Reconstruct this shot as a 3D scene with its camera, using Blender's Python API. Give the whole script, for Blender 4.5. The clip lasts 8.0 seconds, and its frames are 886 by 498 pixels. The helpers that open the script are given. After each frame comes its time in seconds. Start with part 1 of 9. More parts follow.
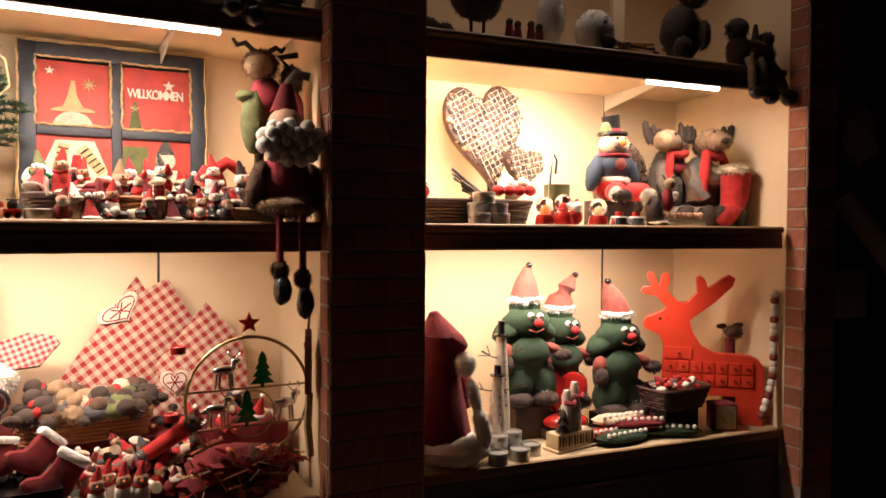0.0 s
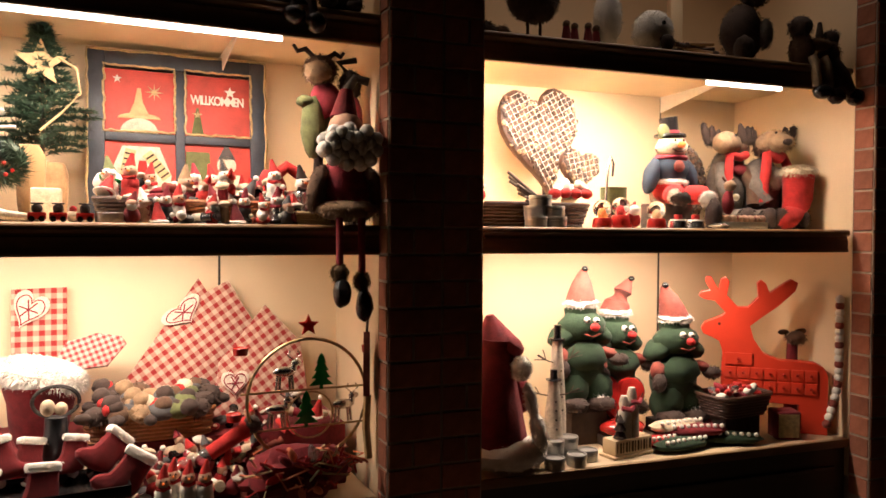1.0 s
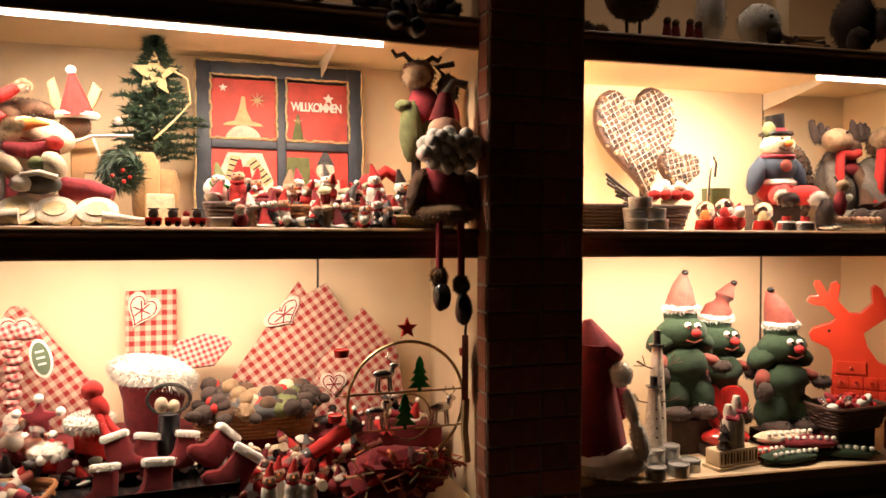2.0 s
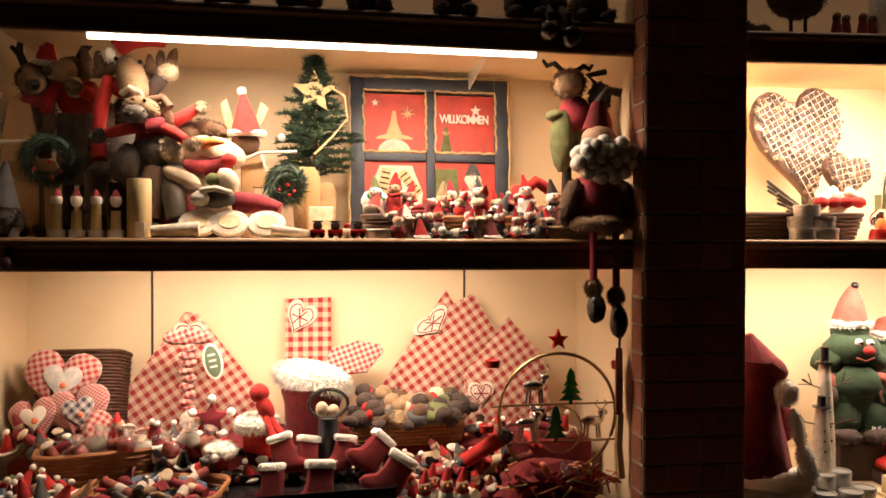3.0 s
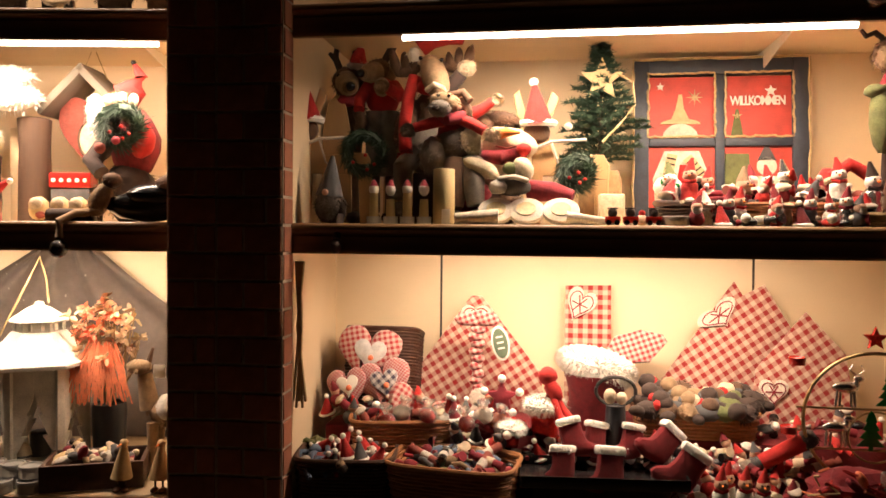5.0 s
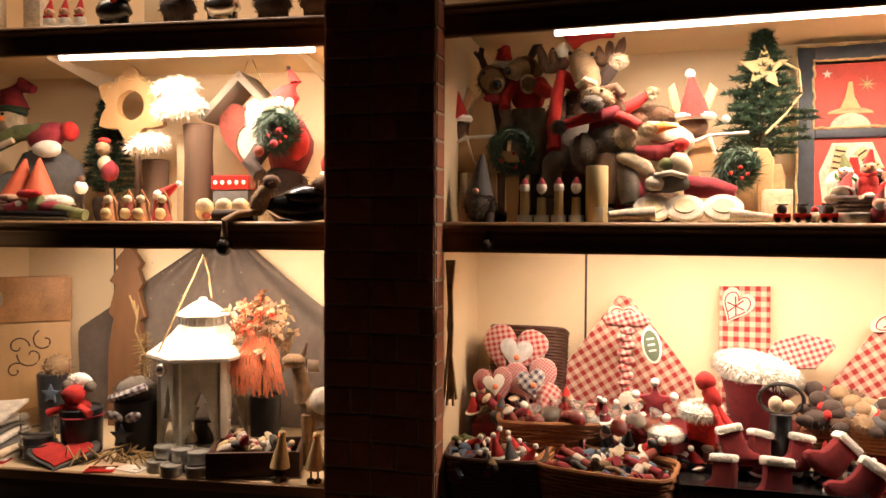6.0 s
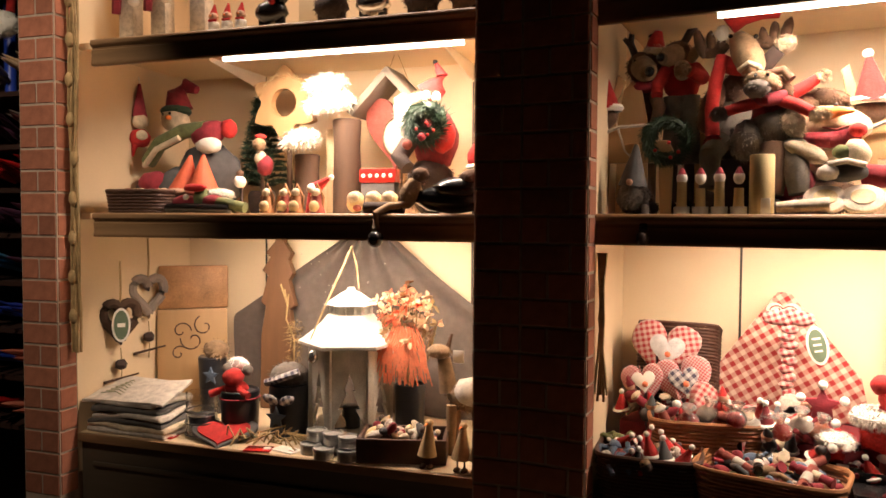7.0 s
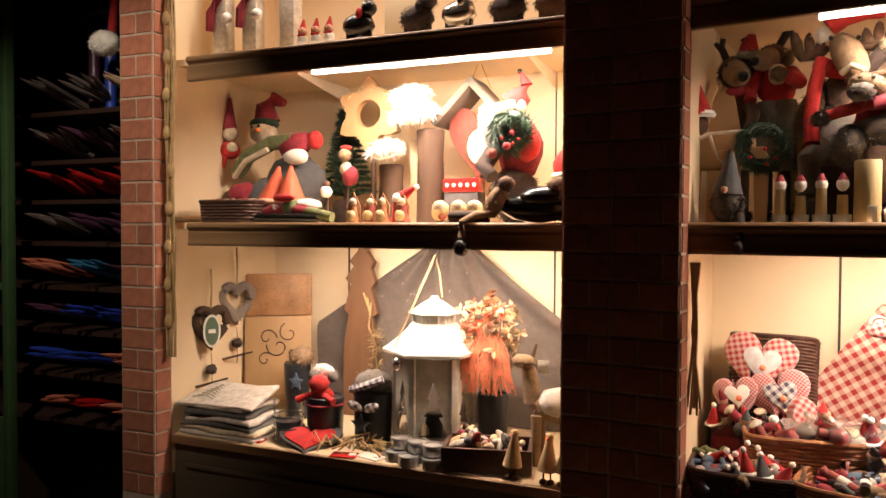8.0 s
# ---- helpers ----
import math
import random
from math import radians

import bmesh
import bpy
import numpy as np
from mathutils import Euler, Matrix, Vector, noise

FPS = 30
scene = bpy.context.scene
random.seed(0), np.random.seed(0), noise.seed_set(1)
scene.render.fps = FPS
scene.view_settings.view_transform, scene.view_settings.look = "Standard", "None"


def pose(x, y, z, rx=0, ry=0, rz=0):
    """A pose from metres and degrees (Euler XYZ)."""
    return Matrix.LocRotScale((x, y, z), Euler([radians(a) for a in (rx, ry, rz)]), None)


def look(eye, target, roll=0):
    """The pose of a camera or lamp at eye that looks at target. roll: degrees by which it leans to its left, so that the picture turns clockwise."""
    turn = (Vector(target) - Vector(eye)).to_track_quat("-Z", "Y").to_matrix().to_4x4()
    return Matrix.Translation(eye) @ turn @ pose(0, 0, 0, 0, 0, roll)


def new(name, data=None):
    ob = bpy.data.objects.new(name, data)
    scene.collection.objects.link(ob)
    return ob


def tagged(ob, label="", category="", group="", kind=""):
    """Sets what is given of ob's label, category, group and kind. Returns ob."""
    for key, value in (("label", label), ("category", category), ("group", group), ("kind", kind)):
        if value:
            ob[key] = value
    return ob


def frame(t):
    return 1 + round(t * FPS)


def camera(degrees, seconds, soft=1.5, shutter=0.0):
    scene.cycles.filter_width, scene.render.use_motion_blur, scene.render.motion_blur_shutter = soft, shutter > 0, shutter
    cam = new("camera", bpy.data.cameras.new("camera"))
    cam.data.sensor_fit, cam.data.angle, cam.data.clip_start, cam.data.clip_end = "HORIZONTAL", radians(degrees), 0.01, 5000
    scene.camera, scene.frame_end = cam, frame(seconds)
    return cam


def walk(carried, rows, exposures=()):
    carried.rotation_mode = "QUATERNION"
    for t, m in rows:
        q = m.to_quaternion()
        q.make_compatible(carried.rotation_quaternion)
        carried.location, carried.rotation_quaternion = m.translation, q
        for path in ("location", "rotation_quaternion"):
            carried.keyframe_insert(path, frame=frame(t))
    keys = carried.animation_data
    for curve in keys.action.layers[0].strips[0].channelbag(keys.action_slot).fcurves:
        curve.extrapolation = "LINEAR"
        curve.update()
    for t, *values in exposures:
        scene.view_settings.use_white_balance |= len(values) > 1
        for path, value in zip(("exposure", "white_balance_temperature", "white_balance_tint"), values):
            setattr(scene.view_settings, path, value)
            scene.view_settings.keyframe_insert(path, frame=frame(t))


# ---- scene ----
cam = camera(61.4, 8.0, soft=1.6)
# seconds, eye x y z, yaw, pitch, roll
ROWS = [
    (0.0, 0.1923, -2.2327, 1.4976, -28.084, -1.542, -0.391),
    (0.5, 0.1759, -2.2227, 1.4960, -26.495, -1.396, -0.401),
    (1.0, 0.1563, -2.2145, 1.4966, -24.637, -1.291, -0.369),
    (2.5, 0.0590, -2.1630, 1.5037, -14.312, -0.932, -0.139),
    (3.0, 0.0099, -2.1562, 1.5111, -9.329, -0.641, -0.139),
    (3.5, -0.0314, -2.1605, 1.5134, -4.715, -0.673, -0.342),
    (4.0, -0.0707, -2.1677, 1.5068, 0.291, -1.357, -0.518),
    (5.5, -0.2334, -2.1771, 1.4986, 12.261, -1.469, -0.368),
    (6.0, -0.2866, -2.1796, 1.5001, 17.004, -1.652, -0.274),
    (6.5, -0.3313, -2.1858, 1.4934, 21.456, -1.710, -0.404),
    (7.0, -0.3824, -2.2033, 1.4969, 26.023, -2.239, -0.312),
    (7.5, -0.4211, -2.2227, 1.4926, 29.459, -1.870, -0.279),
    (8.0, -0.4363, -2.2334, 1.4933, 31.181, -1.499, -0.259),
]
walk(cam, [(t, pose(x, y, z, 90 + pitch, roll, yaw)) for t, x, y, z, yaw, pitch, roll in ROWS],
     exposures=[(0.0, 0.05, 5850, 10), (1.0, 0.05, 5900, 10), (2.5, 0.0, 6400, 10), (4.2, 0.0, 6450, 10), (5.5, 0.1, 6400, 10), (6.5, 0.2, 6250, 10), (7.0, 0.38, 6050, 10), (8.0, 0.62, 5900, 10)])

# ---- light: a dim shop after dark, lit by the tubes in the display ----
world = bpy.data.worlds.new("world")
scene.world = world
world.use_nodes = True
world.node_tree.nodes["Background"].inputs[0].default_value = (0.9, 0.75, 0.6, 1)
world.node_tree.nodes["Background"].inputs[1].default_value = 0.026

# bay frames: middle, left-hand and right-hand bay; x along the shelf front, y into the bay
BAY = {"M": pose(0, 0, 0), "L": pose(-1.342, -0.004, 0, 0, 0, 8.0), "R": pose(1.322, 0.010, 0, 0, 0, -5.0)}
SPAN = {"M": (-0.95, 0.95), "L": (-1.607, 0.06), "R": (-0.06, 1.642)}
DEEP = 0.70
FLOOR_Z, MID_Z, TOP_Z, ROOF_Z = 0.657, 1.517, 2.172, 2.80
WARM = (1.0, 0.755, 0.57)


def tube_lamp(bay, s0, s1, d, z, watts, lean=0, beam=180):
    lamp = bpy.data.lights.new("shelf_light", "AREA")
    lamp.shape, lamp.size, lamp.size_y, lamp.energy, lamp.color = "RECTANGLE", s1 - s0, 0.03, watts, WARM
    ob = new("shelf_light", lamp)
    lamp.spread = radians(beam)
    ob.matrix_world = BAY[bay] @ pose((s0 + s1) / 2, d, z, lean)
    return ob


tube_lamp("M", -0.46, 0.66, 0.11, 2.068, 20, 14, 165)
tube_lamp("M", -0.65, 0.55, 0.19, 1.452, 14, 22, 150)
tube_lamp("M", -0.75, 0.75, 0.05, 2.755, 2)
tube_lamp("L", -0.90, -0.05, 0.12, 2.068, 19, 18, 165)
tube_lamp("L", -1.10, -0.08, 0.19, 1.452, 12.5, 22, 150)
tube_lamp("L", -1.40, -0.10, 0.05, 2.755, 9)
tube_lamp("R", 0.02, 0.86, 0.20, 2.088, 24, 30, 150)
tube_lamp("R", 0.93, 1.28, 0.12, 2.075, 6)
tube_lamp("R", 0.05, 1.10, 0.19, 1.452, 14.5, 20, 150)
tube_lamp("R", 0.10, 1.40, 0.05, 2.755, 1.8)


# an unseen spot, added to brighten the far pier and the candle rack
spot = bpy.data.lights.new("added_spot_light", "SPOT")
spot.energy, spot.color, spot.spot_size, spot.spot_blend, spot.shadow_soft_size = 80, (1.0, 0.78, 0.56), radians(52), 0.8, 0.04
spot_ob = new("added_spot_light", spot)
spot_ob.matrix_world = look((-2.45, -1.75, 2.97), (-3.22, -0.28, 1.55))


# ---- materials ----
def mat(name, color, rough=0.7, vary=0.25, scale=30.0, bump=0.15, metal=0.0, fine=220.0, sheen=0.0, coat=0.0, rand=0.0, glow=0.0, glass=0.0):
    m = bpy.data.materials.new(name)
    m.use_nodes = True
    nt = m.node_tree
    b = nt.nodes["Principled BSDF"]
    co = nt.nodes.new("ShaderNodeTexCoord")
    n1, n2 = nt.nodes.new("ShaderNodeTexNoise"), nt.nodes.new("ShaderNodeTexNoise")
    n1.inputs["Scale"].default_value, n2.inputs["Scale"].default_value = scale, fine
    n1.inputs["Detail"].default_value, n2.inputs["Detail"].default_value = 4, 3
    ramp = nt.nodes.new("ShaderNodeMapRange")
    ramp.inputs["From Min"].default_value, ramp.inputs["From Max"].default_value = 0.3, 0.7
    ramp.inputs["To Min"].default_value, ramp.inputs["To Max"].default_value = 1 - vary, 1 + vary * 0.6
    mul = nt.nodes.new("ShaderNodeMix")
    mul.data_type, mul.blend_type = "RGBA", "MULTIPLY"
    mul.inputs["Factor"].default_value = 1
    mul.inputs[6].default_value = (*color, 1)
    nt.links.new(co.outputs["Object"], n1.inputs["Vector"])
    nt.links.new(co.outputs["Object"], n2.inputs["Vector"])
    mixn = nt.nodes.new("ShaderNodeMath")
    mixn.operation = "MULTIPLY_ADD"
    mixn.inputs[1].default_value = 0.35
    nt.links.new(n2.outputs["Fac"], mixn.inputs[0])
    sc = nt.nodes.new("ShaderNodeMath")
    sc.operation = "MULTIPLY"
    sc.inputs[1].default_value = 0.65
    nt.links.new(n1.outputs["Fac"], sc.inputs[0])
    nt.links.new(sc.outputs[0], mixn.inputs[2])
    nt.links.new(mixn.outputs[0], ramp.inputs["Value"])
    last = ramp.outputs["Result"]
    if rand:
        info = nt.nodes.new("ShaderNodeObjectInfo")
        r2 = nt.nodes.new("ShaderNodeMapRange")
        r2.inputs["To Min"].default_value, r2.inputs["To Max"].default_value = 1 - rand, 1 + rand
        nt.links.new(info.outputs["Random"], r2.inputs["Value"])
        m2 = nt.nodes.new("ShaderNodeMath")
        m2.operation = "MULTIPLY"
        nt.links.new(last, m2.inputs[0])
        nt.links.new(r2.outputs["Result"], m2.inputs[1])
        last = m2.outputs[0]
    nt.links.new(last, mul.inputs[7])
    nt.links.new(mul.outputs[2], b.inputs["Base Color"])
    bp = nt.nodes.new("ShaderNodeBump")
    bp.inputs["Strength"].default_value, bp.inputs["Distance"].default_value = bump, 0.004
    nt.links.new(mixn.outputs[0], bp.inputs["Height"])
    nt.links.new(bp.outputs["Normal"], b.inputs["Normal"])
    b.inputs["Roughness"].default_value, b.inputs["Metallic"].default_value = rough, metal
    b.inputs["Sheen Weight"].default_value, b.inputs["Coat Weight"].default_value = sheen, coat
    b.inputs["Transmission Weight"].default_value = glass
    if glow:
        b.inputs["Emission Color"].default_value, b.inputs["Emission Strength"].default_value = (1, 0.86, 0.66, 1), glow
    return m


def grain(name, color, dark, rough=0.5, along=(3, 40, 40), bump=0.2):
    """Wood with streaks that run along one axis of the object."""
    m = mat(name, color, rough, 0.2, 6, bump)
    nt = m.node_tree
    b = nt.nodes["Principled BSDF"]
    co, mp, no, mix = (nt.nodes.new(k) for k in ("ShaderNodeTexCoord", "ShaderNodeMapping", "ShaderNodeTexNoise", "ShaderNodeMix"))
    mp.inputs["Scale"].default_value = along
    no.inputs["Scale"].default_value, no.inputs["Detail"].default_value = 1.5, 6
    mix.data_type = "RGBA"
    nt.links.new(co.outputs["Object"], mp.inputs["Vector"])
    nt.links.new(mp.outputs["Vector"], no.inputs["Vector"])
    nt.links.new(no.outputs["Fac"], mix.inputs["Factor"])
    mix.inputs[6].default_value, mix.inputs[7].default_value = (*dark, 1), (*color, 1)
    nt.links.new(mix.outputs[2], b.inputs["Base Color"])
    return m


def gingham(name, pale, strong, pitch, turn=0.0):
    """Woven check in the cloth's own x and z."""
    m = mat(name, pale, 0.9, 0.15, 60, 0.3, sheen=0.2)
    nt = m.node_tree
    b = nt.nodes["Principled BSDF"]
    co, mp, sep = (nt.nodes.new(k) for k in ("ShaderNodeTexCoord", "ShaderNodeMapping", "ShaderNodeSeparateXYZ"))
    mp.inputs["Rotation"].default_value = (0, radians(turn), 0)
    nt.links.new(co.outputs["Object"], mp.inputs["Vector"])
    nt.links.new(mp.outputs["Vector"], sep.inputs[0])
    bands = []
    for axis in ("X", "Z"):
        pp = nt.nodes.new("ShaderNodeMath")
        pp.operation = "MULTIPLY"
        pp.inputs[1].default_value = 2 * math.pi / pitch
        sn = nt.nodes.new("ShaderNodeMath")
        sn.operation = "SINE"
        st = nt.nodes.new("ShaderNodeMapRange")
        st.inputs["From Min"].default_value, st.inputs["From Max"].default_value = -0.18, 0.18
        nt.links.new(sep.outputs[axis], pp.inputs[0])
        nt.links.new(pp.outputs[0], sn.inputs[0])
        nt.links.new(sn.outputs[0], st.inputs["Value"])
        bands.append(st.outputs["Result"])
    add = nt.nodes.new("ShaderNodeMath")
    add.operation = "ADD"
    nt.links.new(bands[0], add.inputs[0])
    nt.links.new(bands[1], add.inputs[1])
    half = nt.nodes.new("ShaderNodeMath")
    half.operation = "MULTIPLY"
    half.inputs[1].default_value = 0.5
    nt.links.new(add.outputs[0], half.inputs[0])
    mix = nt.nodes.new("ShaderNodeMix")
    mix.data_type = "RGBA"
    mix.inputs[6].default_value, mix.inputs[7].default_value = (*pale, 1), (*strong, 1)
    nt.links.new(half.outputs[0], mix.inputs["Factor"])
    nt.links.new(mix.outputs[2], b.inputs["Base Color"])
    return m


CREAM = mat("cream_wall_board", (0.78, 0.61, 0.39), 0.55, 0.08, 3, 0.05)
SEAM = mat("dark_rail", (0.05, 0.035, 0.025), 0.5, 0.1)
FASCIA = grain("brown_shelf_wood", (0.30, 0.18, 0.085), (0.15, 0.082, 0.038), 0.36, (2.5, 30, 45))
DECK = grain("cream_shelf_top", (0.66, 0.52, 0.33), (0.55, 0.42, 0.26), 0.4, (2, 18, 18))
PANEL = grain("dark_base_panel", (0.10, 0.075, 0.05), (0.06, 0.045, 0.03), 0.5, (3, 30, 30))
BRICK = mat("terracotta_brick", (0.34, 0.125, 0.068), 0.85, 0.3, 25, 0.5, rand=0.22)
MORTAR = mat("pale_mortar", (0.42, 0.33, 0.25), 0.9, 0.25, 40, 0.5)
DARKWALL = mat("dark_shop_wall", (0.05, 0.038, 0.03), 0.8, 0.3, 4, 0.1)
GROUND = grain("dark_floor_boards", (0.09, 0.055, 0.03), (0.05, 0.03, 0.018), 0.4, (2, 14, 14))
WHITE = mat("white_paint", (0.78, 0.74, 0.66), 0.45, 0.08)
TUBE = mat("lit_tube", (1, 0.95, 0.85), 0.5, 0.0, glow=14.0)


# ---- mesh helpers ----
LOOSE = {"stem_tangle", "pods", "petals", "raffia", "stems", "twigs", "ribbon", "needles", "greenery", "stakes", "grass_garland", "buttons", "snowflake_print"}


def part(name, bm, material, parent=None, label="", smooth=True, m=None):
    me = bpy.data.meshes.new(name)
    bm.to_mesh(me)
    bm.free()
    for x in (material if isinstance(material, (list, tuple)) else [material]):
        me.materials.append(x)
    if smooth:
        me.shade_smooth()
        me.set_sharp_from_angle(angle=radians(42))
    ob = new(name, me)
    if parent:
        ob.parent = parent
    if m is not None:
        ob.matrix_local = m
    if label:
        tagged(ob, label)
    if name in LOOSE:
        tagged(ob, kind="stuff")
    return ob


def thing(name, m, label, category, group="", kind=""):
    ob = new(name)
    ob.empty_display_size = 0.05
    ob.matrix_world = m
    return tagged(ob, label, category, group, kind)


def solid(name, bm, material, m, label, category, group="", kind="", smooth=True):
    """A top-level thing of one mesh."""
    return tagged(part(name, bm, material, None, "", smooth, m), label, category, group, kind)


def at(bay, s, d, z, rz=0, rx=0, ry=0):
    return BAY[bay] @ pose(s, d, z, rx, ry, rz)


def box(bm, x0, y0, z0, x1, y1, z1, bevel=0.0, slot=0, m=None):
    made = bmesh.ops.create_cube(bm, size=1.0)["verts"]
    bmesh.ops.scale(bm, verts=made, vec=(x1 - x0, y1 - y0, z1 - z0))
    bmesh.ops.translate(bm, verts=made, vec=((x0 + x1) / 2, (y0 + y1) / 2, (z0 + z1) / 2))
    if m is not None:
        bmesh.ops.transform(bm, matrix=m, verts=made)
    faces = list({f for v in made for f in v.link_faces})
    for f in faces:
        f.material_index = slot
    if bevel:
        edges = list({e for f in faces for e in f.edges})
        bmesh.ops.bevel(bm, geom=edges, offset=bevel, segments=2, affect="EDGES", profile=0.5, material=slot)
    return bm


def new_box(*a, **k):
    return box(bmesh.new(), *a, **k)


UNIT = {}


def ball(bm, c, r, slot=0, rot=(0, 0, 0), seg=14, lump=0.0):
    """An ellipsoid; lump makes it uneven like stuffed cloth."""
    r = (r, r, r) if isinstance(r, (int, float)) else r
    if seg not in UNIT:
        n = max(4, seg * 2 // 3)
        UNIT[seg] = (n, [Vector((math.sin(math.pi * i / n) * math.cos(2 * math.pi * k / seg), math.sin(math.pi * i / n) * math.sin(2 * math.pi * k / seg), math.cos(math.pi * i / n))) for i in range(1, n) for k in range(seg)])
    n, pts = UNIT[seg]
    m = pose(*c, *rot) @ Matrix.Diagonal((*r, 1))
    shift = Vector(c) * 37
    vs = [bm.verts.new(m @ (p * (1 + lump * noise.noise(p * 2.2 + shift)) if lump else p)) for p in pts]
    top, low = bm.verts.new(m @ Vector((0, 0, 1))), bm.verts.new(m @ Vector((0, 0, -1)))
    for k in range(seg):
        q = (k + 1) % seg
        bm.faces.new((top, vs[k], vs[q])).material_index = slot
        bm.faces.new((low, vs[(n - 2) * seg + q], vs[(n - 2) * seg + k])).material_index = slot
        for i in range(n - 2):
            bm.faces.new((vs[i * seg + k], vs[(i + 1) * seg + k], vs[(i + 1) * seg + q], vs[i * seg + q])).material_index = slot
    return bm


def cone(bm, a, b, r0, r1, slot=0, seg=12):
    """A round tapered stick from a to b."""
    a, b = Vector(a), Vector(b)
    q = (b - a).to_track_quat("Z", "Y").to_matrix()
    ends = [[bm.verts.new(p + q @ Vector((max(r, 1e-4) * math.cos(2 * math.pi * k / seg), max(r, 1e-4) * math.sin(2 * math.pi * k / seg), 0))) for k in range(seg)] for p, r in ((a, r0), (b, r1))]
    for k in range(seg):
        bm.faces.new((ends[0][k], ends[0][(k + 1) % seg], ends[1][(k + 1) % seg], ends[1][k])).material_index = slot
    bm.faces.new(ends[0][::-1]).material_index = slot
    bm.faces.new(ends[1]).material_index = slot
    return bm


def pipe(bm, pts, r, slot=0, seg=6, closed=False):
    """A round bar along points; r may be a number or one for each point."""
    pts = [Vector(p) for p in pts]
    n = len(pts)
    rings = []
    for i, p in enumerate(pts):
        q, w = (pts[(i + 1) % n], pts[i - 1]) if closed else (pts[min(i + 1, n - 1)], pts[max(i - 1, 0)])
        dirn = (q - w).normalized() if (q - w).length > 1e-9 else Vector((0, 0, 1))
        side = dirn.orthogonal().normalized() if abs(dirn.z) > 0.9 else dirn.cross(Vector((0, 0, 1))).normalized()
        up = side.cross(dirn)
        rr = r[i] if isinstance(r, (list, tuple)) else r
        rings.append([bm.verts.new(p + rr * (math.cos(2 * math.pi * k / seg) * side + math.sin(2 * math.pi * k / seg) * up)) for k in range(seg)])
    for i in range(n if closed else n - 1):
        a, b = rings[i], rings[(i + 1) % n]
        for k in range(seg):
            f = bm.faces.new((a[k], a[(k + 1) % seg], b[(k + 1) % seg], b[k]))
            f.material_index = slot
    if not closed:
        for ring in (rings[0][::-1], rings[-1]):
            bm.faces.new(ring).material_index = slot
    return bm


def lathe(bm, profile, slot=0, seg=20, m=None):
    """Turns (radius, height) pairs round z."""
    rings = [[bm.verts.new((r * math.cos(2 * math.pi * k / seg), r * math.sin(2 * math.pi * k / seg), z)) for k in range(seg)] for r, z in profile]
    for a, b in zip(rings, rings[1:]):
        for k in range(seg):
            bm.faces.new((a[k], a[(k + 1) % seg], b[(k + 1) % seg], b[k])).material_index = slot
    for ring, (r, z) in ((rings[0][::-1], profile[0]), (rings[-1], profile[-1])):
        if r > 1e-4:
            bm.faces.new(ring).material_index = slot
    if m is not None:
        bmesh.ops.transform(bm, matrix=m, verts=[v for ring in rings for v in ring])
    return bm


def plate(bm, outline, thick, slot=0, bevel=0.0, m=None):
    """A flat piece: an outline in x and z, thick in y."""
    vs = [bm.verts.new((x, -thick / 2, z)) for x, z in outline]
    f = bm.faces.new(vs)
    f.material_index = slot
    ext = bmesh.ops.extrude_face_region(bm, geom=[f])["geom"]
    top = [g for g in ext if isinstance(g, bmesh.types.BMVert)]
    bmesh.ops.translate(bm, verts=top, vec=(0, thick, 0))
    allv = vs + top
    faces = list({q for v in allv for q in v.link_faces})
    bmesh.ops.recalc_face_normals(bm, faces=faces)
    for q in faces:
        q.material_index = slot
    if bevel:
        rim = [e for e in {e for q in faces for e in q.edges} if abs(e.verts[0].co.y - e.verts[1].co.y) < 1e-6]
        res = bmesh.ops.bevel(bm, geom=rim, offset=bevel, segments=2, affect="EDGES", profile=0.5, material=slot)
        allv = list({v for q in res["faces"] for v in q.verts} | {v for v in allv if v.is_valid})
    if m is not None:
        bmesh.ops.transform(bm, matrix=m, verts=[v for v in allv if v.is_valid])
    return bm


def heart_line(w, h, n=36):
    out = []
    for i in range(n):
        a = 2 * math.pi * i / n
        x = math.sin(a) ** 3
        z = (13 * math.cos(a) - 5 * math.cos(2 * a) - 2 * math.cos(3 * a) - math.cos(4 * a)) / 16
        out.append((x * w / 2, (z + 0.25) * h / 2.1))
    return out


def star_line(r, k=0.45, n=5, turn=0.0):
    return [((r if i % 2 == 0 else r * k) * math.sin(math.pi * i / n + turn), (r if i % 2 == 0 else r * k) * math.cos(math.pi * i / n + turn)) for i in range(2 * n)]


def hairs(bm, spots, length, width, slot=0, droop=0.3):
    """Thin tapering tufts from (place, direction) pairs: fur and fringe."""
    for p, d in spots:
        d = d.normalized()
        side = (d.orthogonal() + Vector((random.uniform(-1, 1), random.uniform(-1, 1), random.uniform(-1, 1)))).cross(d).normalized() * width
        l = length * random.uniform(0.6, 1.2)
        tip = p + d * l + Vector((random.uniform(-0.3, 0.3) * l, random.uniform(-0.3, 0.3) * l, -droop * l))
        a, b, c = bm.verts.new(p - side), bm.verts.new(p + side), bm.verts.new(tip)
        bm.faces.new((a, b, c)).material_index = slot
    return bm


